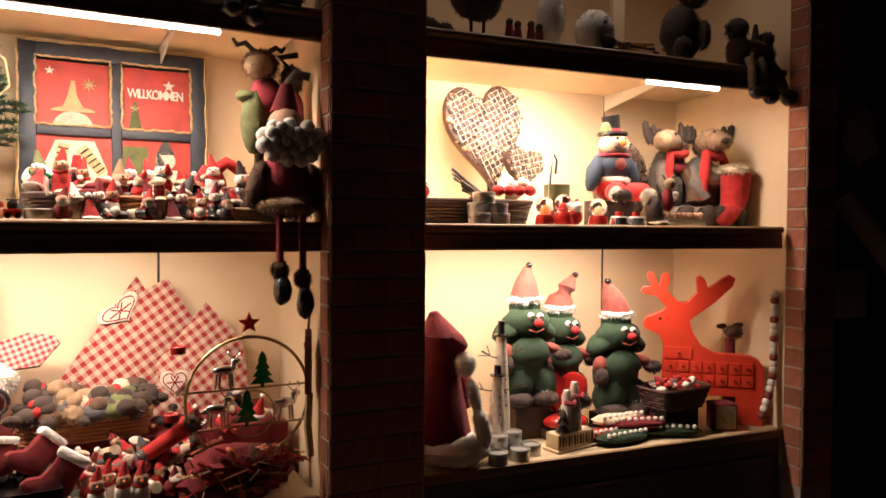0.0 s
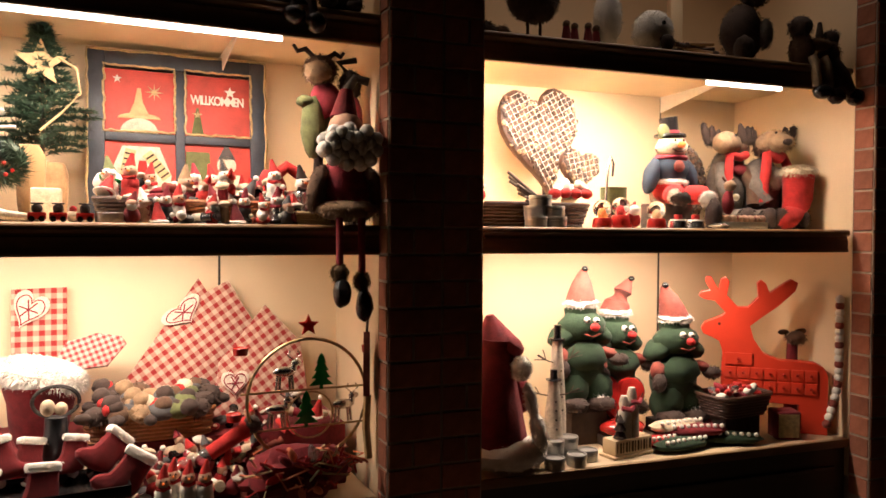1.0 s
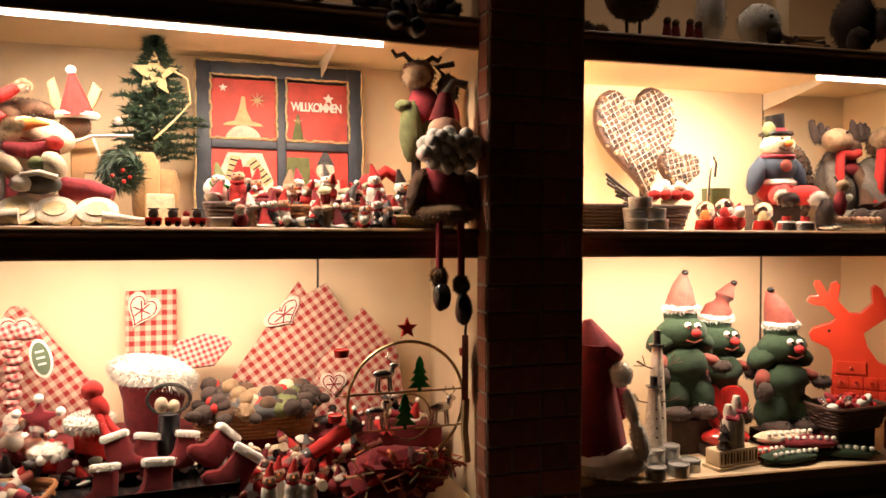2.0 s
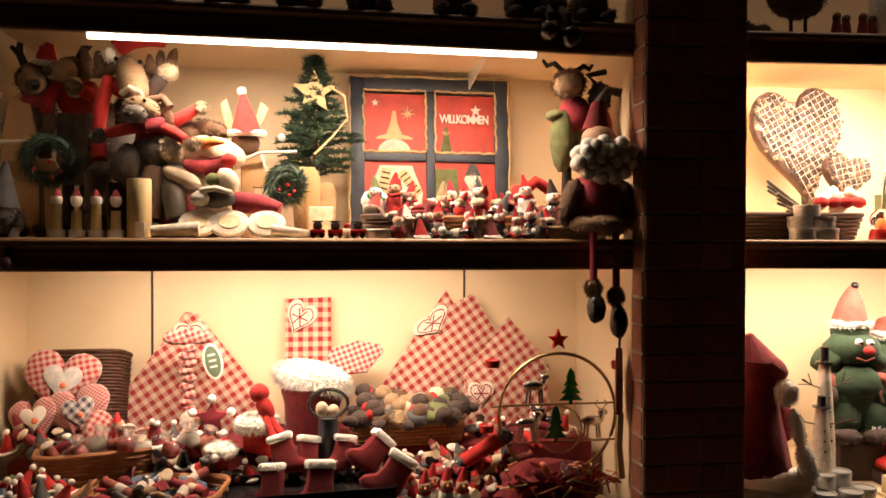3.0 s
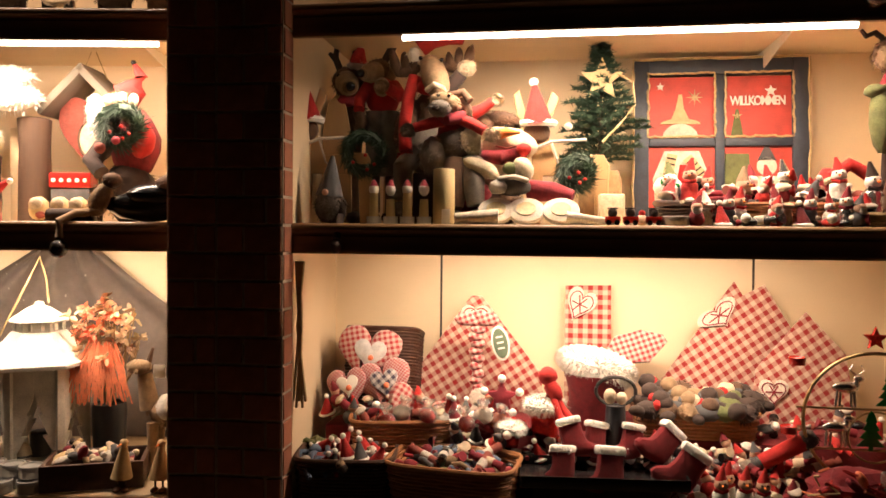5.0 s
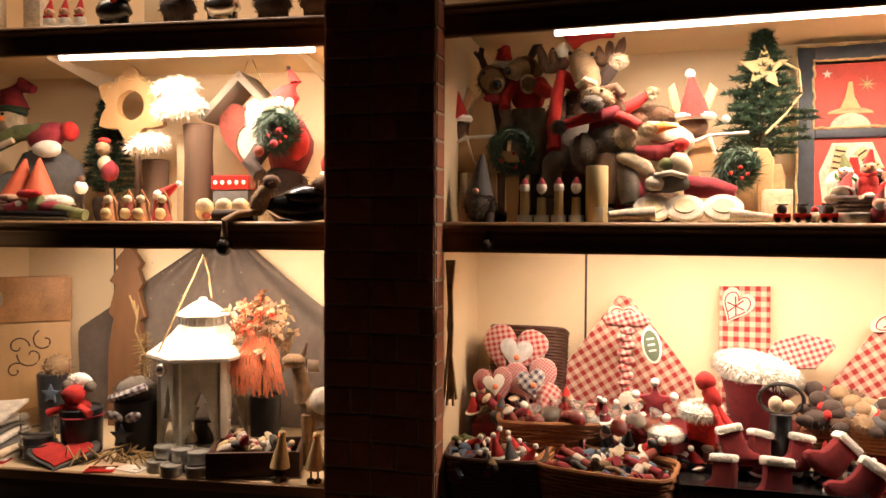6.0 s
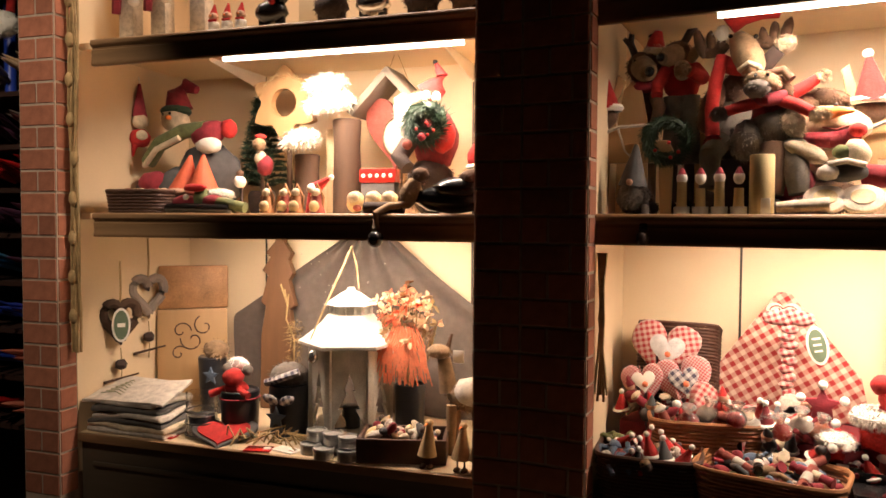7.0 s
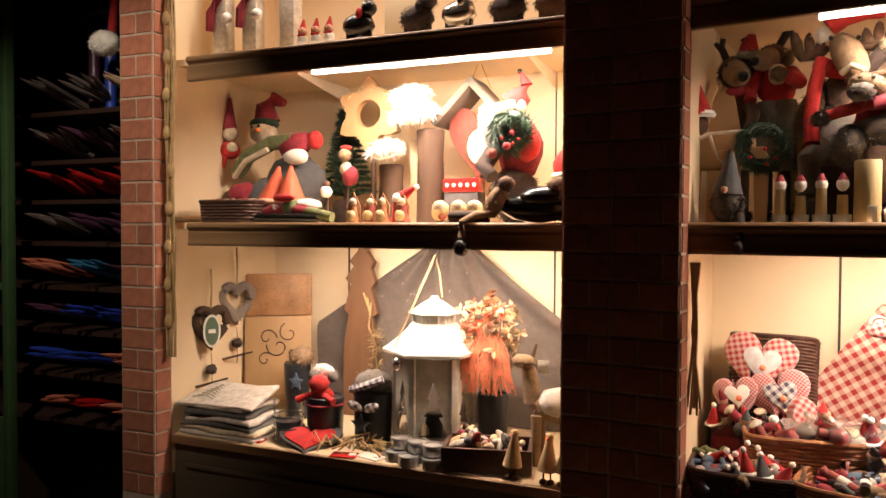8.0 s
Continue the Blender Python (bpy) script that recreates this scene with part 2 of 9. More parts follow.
def fluffy(bm, c, r, slot=0, rot=(0, 0, 0), n=500, length=0.018):
    """A body with fur on it."""
    ball(bm, c, tuple(0.9 * q for q in r), slot, rot, 14, 0.12)
    m = pose(*c, *rot)
    spots = []
    for _ in range(n):
        v = Vector((random.gauss(0, 1), random.gauss(0, 1), random.gauss(0, 1))).normalized()
        spots.append((m @ Vector((v.x * r[0] * 0.88, v.y * r[1] * 0.88, v.z * r[2] * 0.88)), m.to_3x3() @ Vector((v.x / r[0], v.y / r[1], v.z / r[2]))))
    return hairs(bm, spots, length, length * 0.16, slot)


# ---- the setting ----
def setting(name, bm, material, m=None, label="", smooth=False):
    return tagged(part(name, bm, material, None, label, smooth, m if m is not None else Matrix()), kind="structure")


setting("floor", new_box(-8, -7, -0.1, 8, 4, 0), GROUND, label="dark wooden shop floor in dim light")
setting("wall_south", new_box(-8, -7.1, 0, 8, -7, 3.2), DARKWALL, label="dark shop wall behind the aisle")
setting("wall_west", new_box(-8.1, -7.1, 0, -8, 4, 3.2), DARKWALL, label="dark plain shop wall")
setting("wall_east", new_box(8, -7.1, 0, 8.1, 4, 3.2), DARKWALL, label="dark plain shop wall")
setting("wall_north", new_box(-8, 3.9, 0, 8, 4, 3.2), DARKWALL, label="dark plain shop wall behind the display")
setting("ceiling", new_box(-8.1, -7.1, 3.2, 8.1, 4, 3.3), DARKWALL, label="dark shop ceiling")


def fascia_profile(bm, s0, s1, h):
    """A moulded front strip: rounded nose, groove, flat, foot bead. Its top is at z 0, its face towards -y."""
    prof = [(0.028, 0), (-0.006, 0), (-0.012, -0.003), (-0.016, -0.010), (-0.016, -0.020), (-0.010, -0.026), (-0.002, -0.030), (-0.002, -0.036),
            (-0.006, -0.040), (-0.006, -h + 0.016), (-0.009, -h + 0.012), (-0.009, -h + 0.004), (-0.006, -h), (0.010, -h), (0.010, -0.030), (0.028, -0.030)]
    ends = [[bm.verts.new((s, y, z)) for y, z in prof] for s in (s0, s1)]
    n = len(prof)
    for i in range(n):
        bm.faces.new((ends[0][i], ends[0][(i + 1) % n], ends[1][(i + 1) % n], ends[1][i]))
    bm.faces.new(ends[0][::-1])
    bm.faces.new(ends[1])
    bmesh.ops.recalc_face_normals(bm, faces=bm.faces[:])
    return bm


def bay_box(bay):
    s0, s1 = SPAN[bay]
    flare = 0.07 if bay == "M" else 0.0
    m = BAY[bay]
    back = {"M": "middle", "L": "left", "R": "right"}[bay]
    setting("wall_back_" + back, new_box(s0 - 0.1, DEEP, 0.5, s1 + 0.1, DEEP + 0.03, ROOF_Z + 0.05), CREAM, m, "cream display back wall lit from above")
    for side, s, sg in (("a", s0, -1), ("b", s1, 1)):
        bm = bmesh.new()
        pts = [(s, 0.0), (s + sg * flare, DEEP), (s + sg * (flare + 0.03), DEEP), (s + sg * 0.03, 0.0)]
        lo = [bm.verts.new((x, y, 0.5)) for x, y in pts]
        hi = [bm.verts.new((x, y, ROOF_Z + 0.05)) for x, y in pts]
        for i in range(4):
            bm.faces.new((lo[i], lo[(i + 1) % 4], hi[(i + 1) % 4], hi[i]))
        bm.faces.new(lo), bm.faces.new(hi)
        bmesh.ops.recalc_face_normals(bm, faces=bm.faces[:])
        setting("wall_side_%s_%s" % (back, side), bm, CREAM, m, "cream side wall of the display bay")
    # the lowest deck and the dark panel under it
    deck = thing("shelf", m, "cream display deck with a brown wooden edge", "shelf", "display shelves")
    part("shelf_top", new_box(s0, 0.012, FLOOR_Z - 0.022, s1, DEEP, FLOOR_Z, bevel=0.002), DECK, deck)
    part("shelf_edge", new_box(s0, -0.004, FLOOR_Z - 0.034, s1, 0.0115, FLOOR_Z - 0.001, bevel=0.003), FASCIA, deck)
    base = thing("base_cabinet", m, "dark brown panelled base under the display", "cabinet", "display bases")
    part("front_panel", new_box(s0, 0.02, 0.06, s1, 0.05, FLOOR_Z - 0.036), PANEL, base)
    part("moulding", new_box(s0 + 0.06, 0.008, FLOOR_Z - 0.13, s1 - 0.06, 0.0195, FLOOR_Z - 0.112, bevel=0.004), PANEL, base)
    part("plinth", new_box(s0, 0.045, 0, s1, 0.07, 0.06), PANEL, base)
    for z, h in ((MID_Z, 0.092), (TOP_Z, 0.098)):
        e0 = s0 + (0.095 if bay == "L" else 0.0)
        e1 = s1 - (0.03 if bay == "R" else 0.0)
        sh = thing("shelf", m @ pose(0, 0, z), "brown wooden shelf with a moulded front strip", "shelf", "display shelves")
        part("shelf_board", new_box(s0 + 0.002, 0.0285, -0.026, s1 - 0.002, DEEP - 0.002, -0.0005), CREAM, sh, "cream board")
        part("shelf_front", fascia_profile(bmesh.new(), e0, e1, h), FASCIA, sh)
    setting("ceiling_" + back, new_box(s0, 0.0, ROOF_Z, s1, DEEP, ROOF_Z + 0.03), CREAM, m, "cream board above the display bay")
    part_front = new_box(s0, -0.03, ROOF_Z - 0.06, s1, -0.002, 3.2)
    setting("trim_" + back, part_front, PANEL, m, "dark front above the display bay")


def rail(bay, s, z0, z1, w=0.006):
    bm = new_box(-w / 2, -0.003, z0, w / 2, 0.0, z1)
    solid("wall_rail", bm, SEAM, at(bay, s, DEEP - 0.0005, 0), "dark slotted upright rail on the back wall", "rail", "shelf rails", smooth=False)


def bracket(bay, s, z):
    ob = thing("shelf_bracket", at(bay, s, DEEP - 0.004, z), "white metal shelf bracket under the board", "bracket", "shelf brackets")
    part("arm", plate(bmesh.new(), [(0, 0), (-0.42, 0), (-0.42, -0.014), (0, -0.075)], 0.004, m=pose(0, 0, 0, 0, 0, 90)), WHITE, ob, smooth=False)


for bay in "MLR":
    bay_box(bay)
for bay, s in (("M", -0.595), ("M", 0.563), ("L", -1.188), ("L", -0.205), ("R", 1.205)):
    rail(bay, s, FLOOR_Z + 0.001, MID_Z - 0.03, 0.008)
    rail(bay, s, MID_Z + 0.001, TOP_Z - 0.03)
for bay, s in (("M", 0.563), ("L", -1.188), ("L", -0.205), ("R", 1.205)):
    bracket(bay, s, TOP_Z - 0.027)

# the light tubes behind the shelf fronts
for bay, s0, s1, z, d in (("M", -0.62, 0.65, 2.073, 0.026), ("L", -0.95, -0.05, 2.073, 0.026), ("R", 0.02, 0.86, 2.112, 0.050), ("R", 0.93, 1.28, 2.073, 0.026), ("M", -0.75, 0.75, 1.470, 0.14), ("L", -1.2, -0.1, 1.470, 0.14), ("R", 0.05, 1.20, 1.470, 0.14)):
    ob = thing("tube_light", at(bay, 0, d, z), "lit white tube light fixed under the shelf", "tube light", "shelf tubes")
    part("tube", cone(bmesh.new(), (s0, 0, 0), (s1, 0, 0), 0.010, 0.010), TUBE, ob)
    part("holder", new_box(s0 - 0.02, -0.011, 0.010, s1 + 0.02, 0.014, 0.030, bevel=0.003), WHITE, ob)


def pier(name, faces, z0=0.0, z1=3.2):
    """A brick pier; faces are stretches of its front, seen from the aisle, from left to right."""
    core = bmesh.new()
    pts = [faces[0][0]] + [f[1] for f in faces]
    ring = pts
    lo = [core.verts.new((x, y, z0)) for x, y in ring]
    hi = [core.verts.new((x, y, z1)) for x, y in ring]
    n = len(ring)
    for i in range(n):
        core.faces.new((lo[i], lo[(i + 1) % n], hi[(i + 1) % n], hi[i]))
    core.faces.new(lo), core.faces.new(hi)
    bmesh.ops.recalc_face_normals(core, faces=core.faces[:])
    ob = setting(name, core, MORTAR, label="brick pier of small terracotta bricks with pale joints")
    PIERS.append((ob, faces))
    return ob


PIERS = []
Lm, Rm = BAY["L"], BAY["R"]


def flat(m, s, d):
    v = m @ Vector((s, d, 0))
    return (v.x, v.y)


pier("wall_pier_1", [((-1.303, 0.03), (-1.303, -0.100)), ((-1.303, -0.100), (-1.158, -0.078)), ((-1.158, -0.078), (-0.9525, -0.078)), ((-0.9525, -0.078), (-0.9525, 0.0))])
pier("wall_pier_2", [((0.9525, 0.0), (0.9525, -0.078)), ((0.9525, -0.078), (1.135, -0.078)), ((1.135, -0.078), (1.272, -0.090)), ((1.272, -0.090), (1.272, 0.03))])
pier("wall_pier_3", [(flat(Lm, -1.78, 0.5), flat(Lm, -1.78, -0.088)), (flat(Lm, -1.78, -0.088), flat(Lm, -1.609, -0.088)), (flat(Lm, -1.609, -0.088), flat(Lm, -1.609, 0.0))])
pier("wall_pier_4", [(flat(Rm, 1.644, 0.0), flat(Rm, 1.644, -0.095)), (flat(Rm, 1.644, -0.095), flat(Rm, 1.82, -0.095)), (flat(Rm, 1.82, -0.095), flat(Rm, 1.82, 0.5))])

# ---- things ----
# housing for the added spot, out of view
lamp = thing("added_spot_fixture", look((-2.45, -1.75, 3.0), (-3.16, -0.28, 1.58)), "small dark metal spot housing, added out of view", "lamp")
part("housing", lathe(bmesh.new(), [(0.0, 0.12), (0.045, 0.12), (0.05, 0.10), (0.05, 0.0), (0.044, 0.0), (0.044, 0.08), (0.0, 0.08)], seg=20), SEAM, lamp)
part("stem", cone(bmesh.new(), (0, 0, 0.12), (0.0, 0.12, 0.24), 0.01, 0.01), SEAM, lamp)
def felt(name, c, **k):
    return mat(name, c, k.pop("rough", 0.92), k.pop("vary", 0.4), k.pop("scale", 35), k.pop("bump", 0.9), sheen=0.04, **k)


MT = {
    "red": felt("red_felt", (0.44, 0.018, 0.014)), "dred": felt("dark_red_velvet", (0.17, 0.010, 0.014)), "wine": felt("wine_cloth", (0.25, 0.02, 0.03)),
    "fur": felt("white_fur", (0.80, 0.76, 0.68), vary=0.15), "cream": felt("cream_cloth", (0.58, 0.46, 0.31)), "tan": felt("tan_plush", (0.27, 0.17, 0.090)),
    "brown": felt("brown_plush", (0.115, 0.060, 0.032)), "dark": felt("dark_brown_plush", (0.05, 0.030, 0.022)), "grey": felt("grey_plush", (0.14, 0.115, 0.092)),
    "black": mat("black_gloss", (0.012, 0.010, 0.010), 0.25, 0.2), "green": felt("green_velvet", (0.024, 0.050, 0.022)), "olive": felt("olive_cloth", (0.13, 0.14, 0.05)),
    "orange": mat("orange_felt", (0.75, 0.20, 0.03), 0.8), "terra": felt("faded_red_cloth", (0.27, 0.062, 0.042)), "pink": mat("skin_pink_cloth", (0.55, 0.32, 0.21), 0.85),
    "tin": mat("tin_metal", (0.52, 0.50, 0.46), 0.32, 0.2, 30, 0.1, metal=0.55), "silver": mat("silver_metal", (0.75, 0.73, 0.70), 0.22, 0.2, 40, 0.2, metal=0.9),
    "wicker": grain("orange_wicker", (0.42, 0.18, 0.06), (0.20, 0.075, 0.025), 0.6, (40, 40, 40)), "dwick": grain("dark_wicker", (0.085, 0.034, 0.016), (0.032, 0.014, 0.008), 0.55, (40, 40, 40)),
    "straw": grain("pale_straw", (0.62, 0.46, 0.24), (0.40, 0.27, 0.12), 0.8, (50, 50, 50)), "wood": grain("natural_wood", (0.50, 0.31, 0.14), (0.34, 0.19, 0.08), 0.6, (12, 12, 2)),
    "pale": grain("pale_wood", (0.66, 0.52, 0.32), (0.56, 0.42, 0.25), 0.6, (14, 14, 2)), "log": grain("brown_log", (0.085, 0.042, 0.020), (0.035, 0.017, 0.008), 0.8, (25, 25, 3), 0.6),
    "birch": grain("birch_bark", (0.62, 0.47, 0.22), (0.35, 0.24, 0.10), 0.6, (14, 14, 4)), "navy": mat("worn_navy_paint", (0.030, 0.038, 0.052), 0.5, 0.4, 25, 0.3),
    "slatecloth": felt("dark_grey_linen", (0.10, 0.09, 0.08), fine=500), "weathered": grain("weathered_board", (0.20, 0.165, 0.125), (0.11, 0.09, 0.065), 0.8, (4, 40, 40)), "sock": felt("dark_red_felt_sock", (0.16, 0.006, 0.008), fine=500), "pearl": felt("pale_grey_felt", (0.56, 0.53, 0.50)), "gold": mat("worn_gold_edge", (0.50, 0.36, 0.16), 0.5, 0.5, 60, 0.3), "panel": mat("painted_red_panel", (0.48, 0.045, 0.025), 0.55, 0.35, 18, 0.2),
    "pine": mat("pine_needle", (0.032, 0.066, 0.034), 0.6, 0.4, 30, 0.2), "burlap": felt("burlap", (0.36, 0.22, 0.10), fine=500), "blue": felt("blue_felt", (0.085, 0.115, 0.165)),
    "paint": mat("bright_red_paint", (0.72, 0.055, 0.02), 0.4, 0.08, 12, 0.05, coat=0.3), "dpaint": mat("deep_red_gloss", (0.40, 0.02, 0.015), 0.25, 0.2, coat=0.5),
    "gtree": mat("green_glass_paint", (0.01, 0.20, 0.03), 0.2, 0.2, coat=0.5), "brass": mat("aged_brass", (0.42, 0.30, 0.14), 0.35, 0.3, metal=0.8),
    "iron": mat("dark_iron", (0.05, 0.045, 0.04), 0.45, 0.3, metal=0.6), "white": mat("white_cloth", (0.78, 0.73, 0.64), 0.85, 0.12), "lantern": mat("worn_white_lantern_paint", (0.60, 0.56, 0.47), 0.55, 0.4, 14, 0.2),
    "throw": felt("grey_brown_cloth", (0.24, 0.19, 0.155), vary=0.15, fine=400), "coral": mat("coral_raffia", (0.80, 0.22, 0.10), 0.6, 0.3), "petal": mat("pale_dried_petal", (0.74, 0.54, 0.34), 0.7, 0.4, 30),
    "linen": felt("grey_linen", (0.55, 0.48, 0.40), fine=500), "leather": mat("mottled_tan_hide", (0.40, 0.20, 0.08), 0.55, 0.55, 12, 0.3), "bark": grain("walnut_slab", (0.19, 0.088, 0.036), (0.10, 0.048, 0.02), 0.6, (16, 16, 3)),
    "slate": mat("dark_grey_glaze", (0.022, 0.023, 0.027), 0.35, 0.3), "denim": mat("dark_blue_cloth", (0.026, 0.040, 0.062), 0.8, 0.3), "hay": mat("dry_twine", (0.40, 0.27, 0.12), 0.9, 0.4),
    "label": mat("green_label_card", (0.11, 0.15, 0.09), 0.6, 0.2), "plaster": mat("snowy_plaster", (0.58, 0.50, 0.39), 0.85, 0.4, 40, 1.0), "cello": mat("cellophane", (0.9, 0.85, 0.8), 0.08, 0.1, 20, 1.0, glass=0.9),
    "glass": mat("clear_glass", (0.95, 0.95, 0.93), 0.02, 0.0, glass=1.0), "ember": mat("red_glitter", (0.65, 0.03, 0.02), 0.25, 0.5, 180, 0.9, metal=0.4), "ice": mat("pale_blue_wax", (0.05, 0.22, 0.40), 0.4, 0.2),
    "stone": mat("grey_stone_cloth", (0.085, 0.08, 0.078), 0.9, 0.3), "carrot": mat("red_cap", (0.55, 0.10, 0.04), 0.7, 0.2), "lace": mat("cream_lace", (0.70, 0.60, 0.48), 0.9, 0.35, 120, 0.8),
}
CHECK = gingham("red_gingham", (0.56, 0.40, 0.29), (0.28, 0.017, 0.015), 0.036, 0)
CHECK_T = gingham("red_gingham_bias", (0.54, 0.38, 0.28), (0.27, 0.016, 0.014), 0.034, 34)
CHECK_S = gingham("small_red_gingham", (0.50, 0.34, 0.28), (0.32, 0.016, 0.020), 0.019, 20)
CHECK_D = gingham("fine_red_dots", (0.48, 0.34, 0.30), (0.34, 0.022, 0.028), 0.0085, 45)
CHECK_B = gingham("dark_gingham", (0.60, 0.54, 0.50), (0.06, 0.05, 0.08), 0.024, 30)


PLUSH = {"brown", "grey", "dark", "tan", "fur"}


def figure(name, m, label, category, spec, group="", off=(0, 0, 0)):
    """A stuffed or carved figure as one plain mesh. spec: b ball, c tapered stick, p bent bar, f furry body, x box, h tufts."""
    bm, keys = bmesh.new(), []

    def slot(k):
        if k not in keys:
            keys.append(k)
        return keys.index(k)
    for kind, k, *a in spec:
        i = slot(k)
        if kind == "b":
            rot = a[2] if len(a) > 2 else (0, 0, 0)
            ball(bm, a[0], a[1], i, rot, 14, 0.13)
            rr = a[1] if isinstance(a[1], tuple) else (a[1],) * 3
            size = (rr[0] * rr[1] + rr[1] * rr[2] + rr[0] * rr[2]) / 3
            if k in PLUSH and size > 0.0006:
                mm, spots = pose(*a[0], *rot), []
                for _ in range(min(700, int(size * 4.2 * math.pi / 0.00011))):
                    v = Vector((random.gauss(0, 1), random.gauss(0, 1), random.gauss(0, 1))).normalized()
                    spots.append((mm @ Vector((v.x * rr[0], v.y * rr[1], v.z * rr[2])) * 1.0, mm.to_3x3() @ Vector((v.x / rr[0], v.y / rr[1], v.z / rr[2])).normalized() + Vector((0, 0, -0.5))))
                hairs(bm, spots, 0.011, 0.0017, i, 0.2)
        elif kind == "c":
            cone(bm, *a, slot=i)
        elif kind == "p":
            pipe(bm, a[0], a[1], i, 12)
        elif kind == "f":
            fluffy(bm, a[0], a[1], i, a[2] if len(a) > 2 else (0, 0, 0), 800, 0.010)
        elif kind == "x":
            box(bm, *a[0], bevel=0.003, slot=i)
        elif kind == "o":
            plate(bm, a[0], a[1], i, 0.003, m=a[2])
    if any(off):
        bmesh.ops.translate(bm, verts=bm.verts[:], vec=-Vector(off))
    return solid(name, bm, [MT[k] for k in keys], m, label, category, group)


def antler(key, x, y, z, sg, k=1.0):
    """A palm with rounded fingers that reaches out to one side, as rows of a figure's spec."""
    return [("b", key, (x + sg * 0.035 * k, y, z), (0.042 * k, 0.016 * k, 0.020 * k), (0, 12 * sg, 0)), ("b", key, (x + sg * 0.078 * k, y - 0.005, z + 0.024 * k), (0.016 * k, 0.014 * k, 0.046 * k), (0, 16 * sg, 0)),
            ("b", key, (x + sg * 0.046 * k, y - 0.005, z + 0.026 * k), (0.014 * k, 0.013 * k, 0.034 * k), (0, 6 * sg, 0)), ("b", key, (x + sg * 0.018 * k, y - 0.005, z + 0.020 * k), (0.013 * k, 0.012 * k, 0.026 * k), (0, -8 * sg, 0))]


def doll(name, bay, base, label, spec, category="doll", group=""):
    """A figure whose spec is written in the coordinates of its bay; base is where it rests."""
    return figure(name, at(bay, *base), label, category, spec, group, base)


def tin(m, label="small round tin with a flat lid", r=0.030, h=0.030, group="tins"):
    ob = thing("tin", m, label, "tin", group)
    part("body", lathe(bmesh.new(), [(r - 0.001, 0), (r, 0.001), (r, h * 0.62), (r - 0.001, h * 0.64)], seg=24), MT["tin"], ob)
    part("lid", lathe(bmesh.new(), [(r + 0.0012, h * 0.66), (r + 0.0014, h - 0.002), (r, h), (r - 0.003, h), (r - 0.004, h - 0.004), (r - 0.005, h - 0.006)], seg=24), MT["tin"], ob)
    # dark disc puts the shade inside an open tin into colour
    part("lid_glass", lathe(bmesh.new(), [(0.0, h - 0.012), (r - 0.005, h - 0.012), (r - 0.005, h - 0.007), (0.0, h - 0.007)], seg=24), MT["slate"], ob, "dark disc standing in for the shaded inside of the tin")
    return ob


def loop(w, d, n=44, rad=0.25):
    """Points of a rounded rectangle."""
    out = []
    for i in range(n):
        a = 2 * math.pi * i / n
        c, s = math.cos(a), math.sin(a)
        k = 1 / (abs(c) ** 5 + abs(s) ** 5) ** 0.2
        out.append((c * k * w / 2, s * k * d / 2))
    return out


def basket(m, w, d, h, key, label, flare=1.12, rows=None, group="baskets"):
    ob = thing("basket", m, label, "basket", group)
    rows = rows or max(5, int(h / 0.011))
    weave, stakes = bmesh.new(), bmesh.new()
    n = 48
    for r in range(rows):
        z = h * (r + 0.5) / rows
        k = 1 + (flare - 1) * z / h
        pts = [(x * k * (1 + 0.012 * (-1) ** (i // 2 + r)), y * k * (1 + 0.018 * (-1) ** (i // 2 + r)), z) for i, (x, y) in enumerate(loop(w, d, n))]
        pipe(weave, pts, h / rows * 0.52, 0, 5, closed=True)
    for i, (x, y) in enumerate(loop(w, d, n // 2)):
        pipe(stakes, [(x, y, 0.002), (x * flare, y * flare, h)], 0.0025, 0, 5)
    part("weave", weave, MT[key], ob)
    part("stakes", stakes, MT[key], ob)
    part("rim", pipe(bmesh.new(), [(x * flare * 1.01, y * flare * 1.01, h) for x, y in loop(w, d)], 0.007, 0, 6, closed=True), MT[key], ob)
    part("base", lathe(bmesh.new(), [(0.0, 0.002), (1.0, 0.002), (1.0, 0.008), (0.0, 0.008)], seg=28, m=Matrix.Diagonal((w / 2.1, d / 2.1, 1, 1))), MT[key], ob)
    return ob


